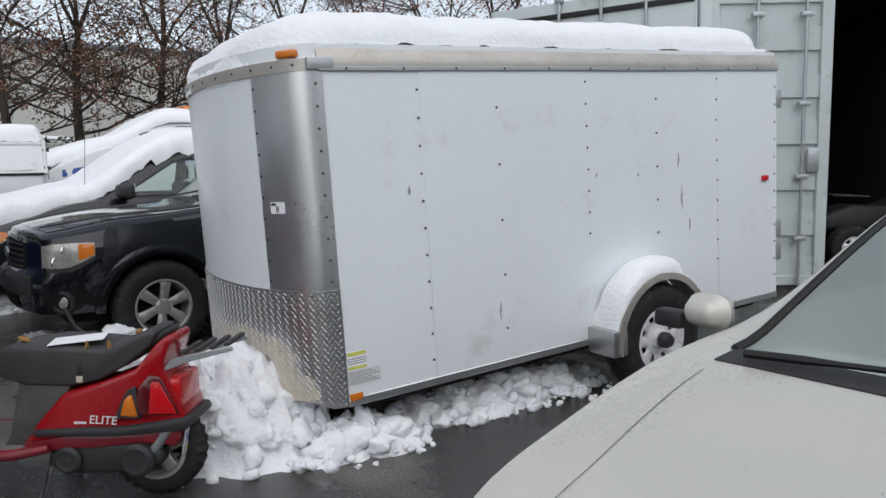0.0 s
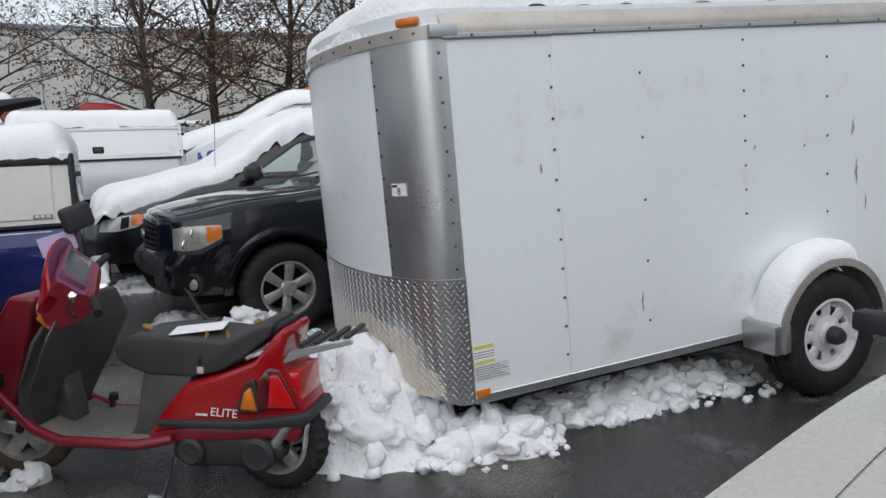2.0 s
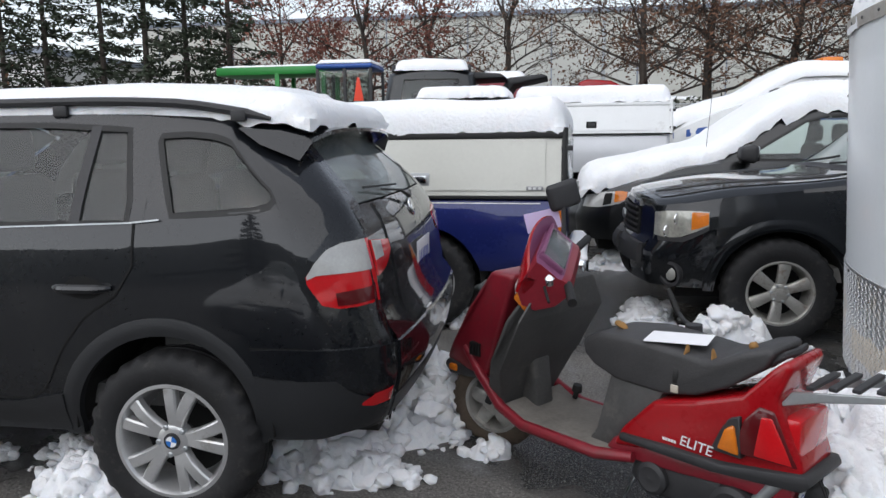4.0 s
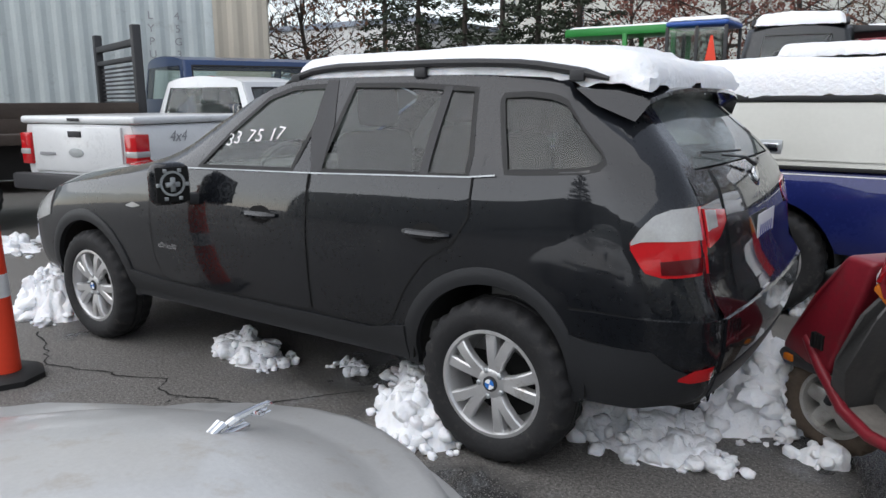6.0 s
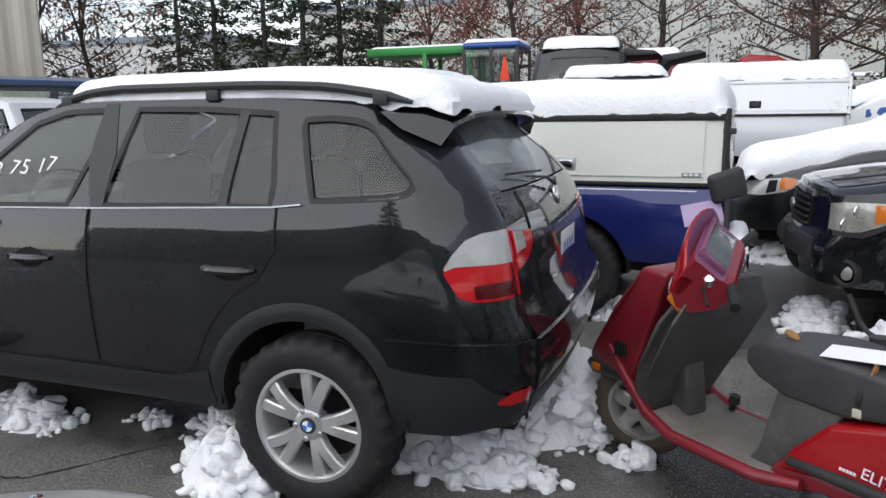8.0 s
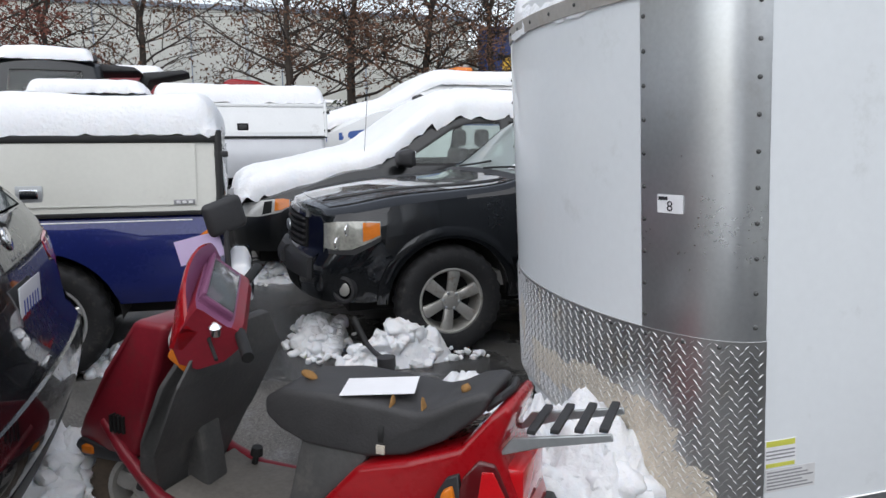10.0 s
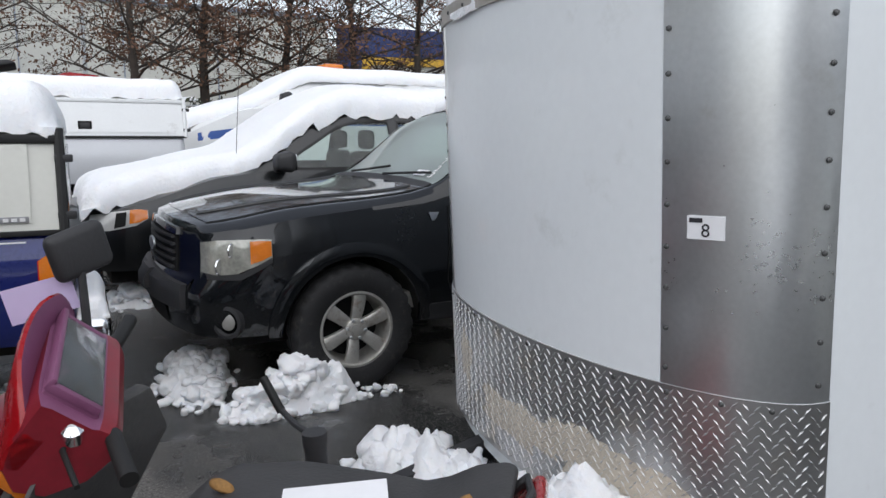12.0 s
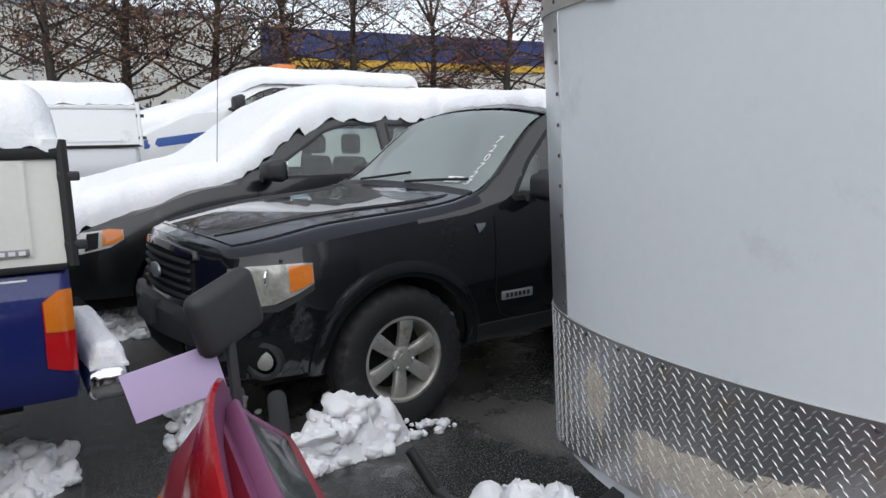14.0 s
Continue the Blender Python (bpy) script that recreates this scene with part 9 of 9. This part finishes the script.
# ---- trees ----
def tree(x, y, h, seed, leaf="brown_leaf", leaves=2600, low=0.18, spread=0.42, label="bare oak with some dry brown leaves", snow=False, leaf_size=0.10):
    rnd = random.Random(seed)
    t = thing("tree", Matrix.Translation((x, y, 0)), label, "tree", "roadside trees")
    bm = bmesh.new()
    tips = []

    def grow(p, d, L, r, depth):
        n = 4 if depth < 2 else 3
        pts, rs = [p], [r]
        q = p.copy()
        dd = d.copy()
        for i in range(n):
            dd = (dd + Vector((rnd.gauss(0, 0.10), rnd.gauss(0, 0.10), rnd.gauss(0.02, 0.07)))).normalized()
            q = q + dd * (L / n)
            pts.append(q.copy())
            rs.append(r * (1 - 0.55 * (i + 1) / n))
        tube(bm, pts, rs, 7 if depth == 0 else (5 if depth < 3 else 3), False)
        if depth >= 2:
            tips.extend(pts[1:])
        if depth < 4:
            k = (3, 4, 4, 3)[depth] + rnd.randint(0, 1)
            for i in range(k):
                f = rnd.uniform(0.35, 1.0)
                j = min(int(f * n), n - 1)
                a = pts[j].lerp(pts[j + 1], f * n - j)
                side = Vector((rnd.gauss(0, 1), rnd.gauss(0, 1), rnd.gauss(0.05, 0.35))).normalized()
                nd = (dd * 0.55 + side * 0.8).normalized()
                grow(a, nd, L * rnd.uniform(0.50, 0.72), rs[j] * 0.62, depth + 1)
    pts, rs = [], []
    top = 0.55 * h
    for i in range(8):
        f = i / 7
        pts.append(Vector((0.25 * math.sin(f * 3 + seed), 0.25 * math.cos(f * 2.4 + seed), f * top)) - Vector((0.25 * math.sin(seed), 0.25 * math.cos(seed), 0)))
        rs.append(0.19 * (h / 10) * (1 - 0.55 * f))
    tube(bm, pts, rs, 8, False)
    for k in range(4):
        ang = k * 1.57 + rnd.uniform(-0.4, 0.4)
        grow(pts[-1], Vector((0.42 * math.cos(ang), 0.42 * math.sin(ang), 1)).normalized(), h * 0.36, rs[-1] * 0.75, 0)
    for k in range(11):
        f = (low + (0.98 - low) * (k + rnd.random() * 0.6) / 11)
        j = min(int(f * 7), 6)
        a = pts[j].lerp(pts[j + 1], f * 7 - j)
        ang = k * 2.4 + rnd.uniform(-0.4, 0.4)
        d = Vector((math.cos(ang), math.sin(ang), 0.05 + 0.5 * f)).normalized()
        grow(a, d, h * spread * rnd.uniform(0.6, 0.9), 0.06 * (h / 10) * (1.1 - 0.5 * f), 1)
    part("trunk", bm, "bark", t)
    if leaves:
        vs, fs = [], []
        for k in range(leaves):
            c = rnd.choice(tips)
            if rnd.random() < (max(c.z, 0) / h) ** 1.2 * 0.85:
                continue
            c = c + Vector((rnd.gauss(0, 0.13), rnd.gauss(0, 0.13), rnd.gauss(-0.05, 0.13)))
            a = Vector((rnd.gauss(0, 1), rnd.gauss(0, 1), rnd.gauss(0, 1))).normalized()
            b = a.orthogonal().normalized()
            s = leaf_size * rnd.uniform(0.5, 1.2)
            i = len(vs)
            vs += [tuple(c + a * s), tuple(c + b * s * 0.5), tuple(c - a * s), tuple(c - b * s * 0.45)]
            fs.append((i, i + 1, i + 2, i + 3))
        me = bpy.data.meshes.new("crown")
        me.from_pydata(vs, [], fs)
        me.materials.append(M[leaf])
        o = new("crown", me)
        o.parent = t
        tagged(o, kind="stuff")
    return t


def conifer(x, y, h, seed, low=0.25, r=2.6, label="dark green conifer with a bare lower trunk", m=None, n=70):
    rnd = random.Random(seed)
    t = thing("conifer", m or Matrix.Translation((x, y, 0)), label, "tree", "conifers")
    bm = bmesh.new()
    tube(bm, [(0, 0, 0), (0.05, 0, h * 0.5), (0, 0.05, h)], [0.17, 0.11, 0.02], 8, False)
    vs, fs = [], []
    for k in range(n):
        f = low + (1 - low) * k / n
        ang = k * 2.4 + rnd.uniform(-0.5, 0.5)
        L = r * max(1.05 - f, 0) ** 0.75 * rnd.uniform(0.6, 1.1) + 0.2
        z = f * h
        d = Vector((math.cos(ang), math.sin(ang), 0))
        end = d * L + Vector((0, 0, z - 0.18 * L + rnd.uniform(-0.2, 0.3)))
        tube(bm, [Vector((0, 0, z)), (Vector((0, 0, z)) + end) / 2 + Vector((0, 0, 0.08)), end], [0.03, 0.02, 0.006], 4, False)
        for i in range(int(34 * L)):
            u_ = rnd.uniform(0.2, 1.05)
            c = Vector((0, 0, z)).lerp(end, u_) + Vector((rnd.gauss(0, 0.16), rnd.gauss(0, 0.16), rnd.gauss(-0.05, 0.10)))
            a = (d * rnd.uniform(0.2, 1) + Vector((rnd.gauss(0, 0.6), rnd.gauss(0, 0.6), rnd.gauss(-0.1, 0.4)))).normalized()
            b = a.orthogonal().normalized()
            s = rnd.uniform(0.10, 0.22)
            j = len(vs)
            vs += [tuple(c + a * s), tuple(c + b * s * 0.3), tuple(c - a * s), tuple(c - b * s * 0.3)]
            fs.append((j, j + 1, j + 2, j + 3))
    part("trunk", bm, "bark", t)
    me = bpy.data.meshes.new("crown")
    me.from_pydata(vs, [], fs)
    me.materials.append(M["needles"])
    o = new("crown", me)
    o.parent = t
    tagged(o, kind="stuff")
    return t


def polar(az, d):
    return 1.4 + d * math.sin(radians(az)), -2.3 + d * math.cos(radians(az))


for i, (az, d, h, lf, nl) in enumerate(((7.1, 29, 11, "brown_leaf", 2200), (11.3, 30, 12, "brown_leaf", 5200), (16.2, 29, 11, "brown_leaf", 4200), (-4.4, 33, 11, "brown_leaf", 1800), (-14.5, 31, 10, "red_leaf", 6500), (-9, 37, 11, "brown_leaf", 1500),
                                        (22, 30, 11, "brown_leaf", 1600), (26.6, 29, 11, "brown_leaf", 3000), (37.3, 29, 10, "red_leaf", 4500), (42, 31, 11, "brown_leaf", 2500), (31.5, 34, 11, "brown_leaf", 1500), (-44, 26, 7, "brown_leaf", 900), (-20, 40, 10, "red_leaf", 3000), (-48, 33, 9, "brown_leaf", 1200))):
    px_, py_ = polar(az, d)
    tree(px_, py_, h, 40 + i, lf, int(nl * 3.4), low=0.42, leaf_size=0.095, label="russet-leaved oak in winter" if lf == "red_leaf" else "bare oak with some dry brown leaves")
for i, (az, d, h, r_) in enumerate(((-24.5, 33, 13, 2.4), (-27.5, 36, 15, 2.2), (-30.2, 34, 13, 2.3), (-33, 38, 14, 2.2), (-36.5, 40, 13, 2.8), (-39, 42, 14, 2.6))):
    px_, py_ = polar(az, d)
    conifer(px_, py_, h, 70 + i, 0.22, r_)
conifer(-4.5, -14.5, 9, 90, 0.12, 3.0)
# wooded ridge far off
rnd = random.Random(5)
vs, fs = [], []
for k in range(420):
    az = radians(-60 + 110 * k / 420)
    d = 300 + rnd.uniform(-30, 30)
    x, y = d * math.sin(az), d * math.cos(az)
    hh, ww = rnd.uniform(24, 36), rnd.uniform(2.5, 4.5)
    i = len(vs)
    for q in range(5):
        vs.append((x + ww * math.cos(q * 1.2566), y + ww * math.sin(q * 1.2566), 0))
    vs.append((x, y, hh))
    fs += [(i + q, i + (q + 1) % 5, i + 5) for q in range(5)]
me = bpy.data.meshes.new("far_woods")
me.from_pydata(vs, [], fs)
me.materials.append(M["far_forest"])
tagged(new("far_woods", me), "dark wooded ridge far away", "woods", kind="stuff")
# low hedge behind the fence
vs, fs = [], []
for k in range(9000):
    x, y, z = rnd.uniform(-8, 30), 22.6 + rnd.gauss(0, 0.35), rnd.uniform(0.3, 2.6) * (0.85 + 0.15 * math.sin(rnd.random() * 6))
    a = Vector((rnd.gauss(0, 1), rnd.gauss(0, 1), rnd.gauss(0, 1))).normalized()
    b = a.orthogonal().normalized()
    i = len(vs)
    c = Vector((x, y, z))
    vs += [tuple(c + a * 0.14), tuple(c + b * 0.07), tuple(c - a * 0.14), tuple(c - b * 0.07)]
    fs.append((i, i + 1, i + 2, i + 3))
me = bpy.data.meshes.new("hedge")
me.from_pydata(vs, [], fs)
me.materials.append(M["hedge"])
tagged(new("hedge", me), "thin dark hedge behind a wire fence", "hedge", kind="stuff")

# ---- vehicles and machines further back ----
tx, ty = -3.95, 17.6
tr = thing("tractor", Matrix.Translation((tx, ty, 0)), "tractor with a blue cab roof dusted with snow", "tractor")
bm = bmesh.new()
box(bm, -1.0, 0.55, -0.75, 0.75, 3.20, 3.33, 0.06, seg=3)
part("roof", bm, "tractor_blue", tr)
for x_, y_ in ((-0.95, -0.7), (0.5, -0.7), (-0.95, 0.7), (0.5, 0.7), (-0.2, -0.72)):
    bm = bmesh.new()
    box(bm, x_ - 0.04, x_ + 0.04, y_ - 0.04, y_ + 0.04, 1.3, 3.2, 0.01)
    part("cab_pillar", bm, "black_plastic", tr)
bm = bmesh.new()
box(bm, -0.95, 0.5, -0.72, -0.71, 1.6, 3.15)
gp = part("cab_glass", bm, "glass_dark", tr)
bm = bmesh.new()
box(bm, -1.2, 0.8, -0.6, 0.6, 0.7, 1.6, 0.08)
part("chassis", bm, "tractor_blue", tr)
bm = bmesh.new()
prism(bm, [(0.05, 2.35), (0.32, 2.35), (0.21, 2.95), (0.16, 2.95)], -0.80, -0.78)
part("warning_triangle", bm, "orange", tr)
for x_ in (-0.9, 0.65):
    for s in (-1, 1):
        wheel(tr, x_, s * 0.85, 0.75, 0.4, 0.4, "five", s)
snow_cap("tractor_snow", lambda x, y: 3.36, -0.95, 0.5, -0.7, 0.7, 0.08, "thin snow on a tractor roof", Matrix.Translation((tx, ty, 0)), edge=0.12, seed=41, n=(24, 18))
tg = thing("tractor", Matrix.Translation((tx - 2.6, ty + 0.8, 0)), "green tractor with a long flat canopy", "tractor")
bm = bmesh.new()
box(bm, -1.6, 1.7, -0.7, 0.7, 3.15, 3.38, 0.05, seg=2)
part("canopy", bm, "green_paint", tg)
for x_, y_ in ((0.2, -0.65), (1.55, -0.65), (0.2, 0.65), (1.55, 0.65)):
    bm = bmesh.new()
    box(bm, x_ - 0.06, x_ + 0.06, y_ - 0.05, y_ + 0.05, 1.2, 3.2, 0.01)
    part("canopy_post", bm, "green_paint", tg)
bm = bmesh.new()
box(bm, -1.3, 1.7, -0.5, 0.5, 0.7, 1.5, 0.08)
part("chassis", bm, "green_paint", tg)
for x_ in (-1.0, 1.2):
    for s in (-1, 1):
        wheel(tg, x_, s * 0.8, 0.7, 0.4, 0.4, "five", s)
snow_cap("tractor_snow", lambda x, y: 3.38, -1.5, 1.6, -0.6, 0.6, 0.06, "thin snow on a tractor canopy", Matrix.Translation((tx - 2.6, ty + 0.8, 0)), edge=0.12, seed=42, n=(30, 16))

m_far = place((5.0, 0), (-0.95, 11.6), -82)
ksuv, KB = sedan_generic("suv", m_far, "tall black SUV with roof rails and a snowy roof", "black_paint_dusty", 5.0, 2.72, (1.6, 1.72, 1.86), 1.3, 1.98, (1.0, 3.9), 0.45, W=1.02, roof_x=(2.2, 4.6), van=True, sill=0.62, arch=0.55, glass="glass_dark")
for s in (-1, 1):
    bm = bmesh.new()
    tube(bm, [(2.3, s * 0.74, 2.68), (2.45, s * 0.74, 2.76), (4.5, s * 0.74, 2.76), (4.65, s * 0.74, 2.66)], 0.03, 8)
    part("roof_rail", bm, "black_plastic", ksuv)
snow_cap("roof_snow", lambda x, y: 2.71 - 0.06 * max(0, x - 4.2), 2.3, 4.75, -0.70, 0.70, 0.20, "thick snow on the roof of a tall black SUV", m_far, edge=0.18, seed=43, n=(34, 26))
# loader buckets stored beyond
for i, (az, d) in enumerate(((-5.4, 15.5), (-1.9, 16.5))):
    px_, py_ = polar(az, d)
    bk = thing("loader_bucket", Matrix.Translation((px_, py_, 2.0)) @ Matrix.Rotation(radians(-20 - 10 * i), 4, "Y"), "dark steel loader bucket with snow in it", "bucket", "loader buckets")
    bm = bmesh.new()
    prism(bm, [(-0.65, 0.0), (-0.5, 0.55), (-0.1, 0.75), (0.55, 0.45), (0.62, 0.35), (-0.08, 0.58), (-0.40, 0.42), (-0.52, 0.0)], -0.8, 0.8, 0.02)
    part("shell", bm, "black_plastic", bk)
    bm = bmesh.new()
    prism(bm, [(-0.6, -0.9), (-0.45, 0.4), (-0.2, 0.4), (-0.3, -0.9)], -0.2, 0.2, 0.02)
    part("boom", bm, "dark_red", bk)
    bm = bmesh.new()
    box(bm, -0.7, 0.2, -0.4, 0.4, -2.0, -0.85, 0.05)
    part("base", bm, "underbody", bk)
ml_ = Matrix.Translation((0.0, 17.5, 0))
ld = thing("loader", ml_, "small red loader with snow on its cab", "loader")
bm = bmesh.new()
box(bm, -0.6, 0.6, -0.6, 0.6, 0.8, 2.85, 0.12, seg=3)
part("cab", bm, "dark_red", ld)
bm = bmesh.new()
box(bm, -1.2, 1.0, -0.5, 0.5, 0.3, 1.0, 0.08)
part("chassis", bm, "underbody", ld)
snow_cap("loader_snow", lambda x, y: 2.85, -0.6, 0.6, -0.6, 0.6, 0.2, "snow on a loader cab", ml_, edge=0.25, seed=44, n=(22, 22))
# red lorry cab behind the fence
rl = thing("lorry", Matrix.Translation((3.7, 27, 0)), "red lorry seen behind a fence", "lorry")
bm = bmesh.new()
prism(bm, [(-1.5, 0.9), (-1.5, 3.3), (-1.2, 3.42), (-0.3, 3.35), (0.3, 3.05), (1.4, 2.75), (1.5, 0.9)], -1.1, 1.1, 0.12, 3)
part("cab", bm, "red_paint", rl)
bm = bmesh.new()
box(bm, -1.4, 1.6, -0.9, 0.9, 0.4, 0.95)
part("chassis", bm, "underbody", rl)
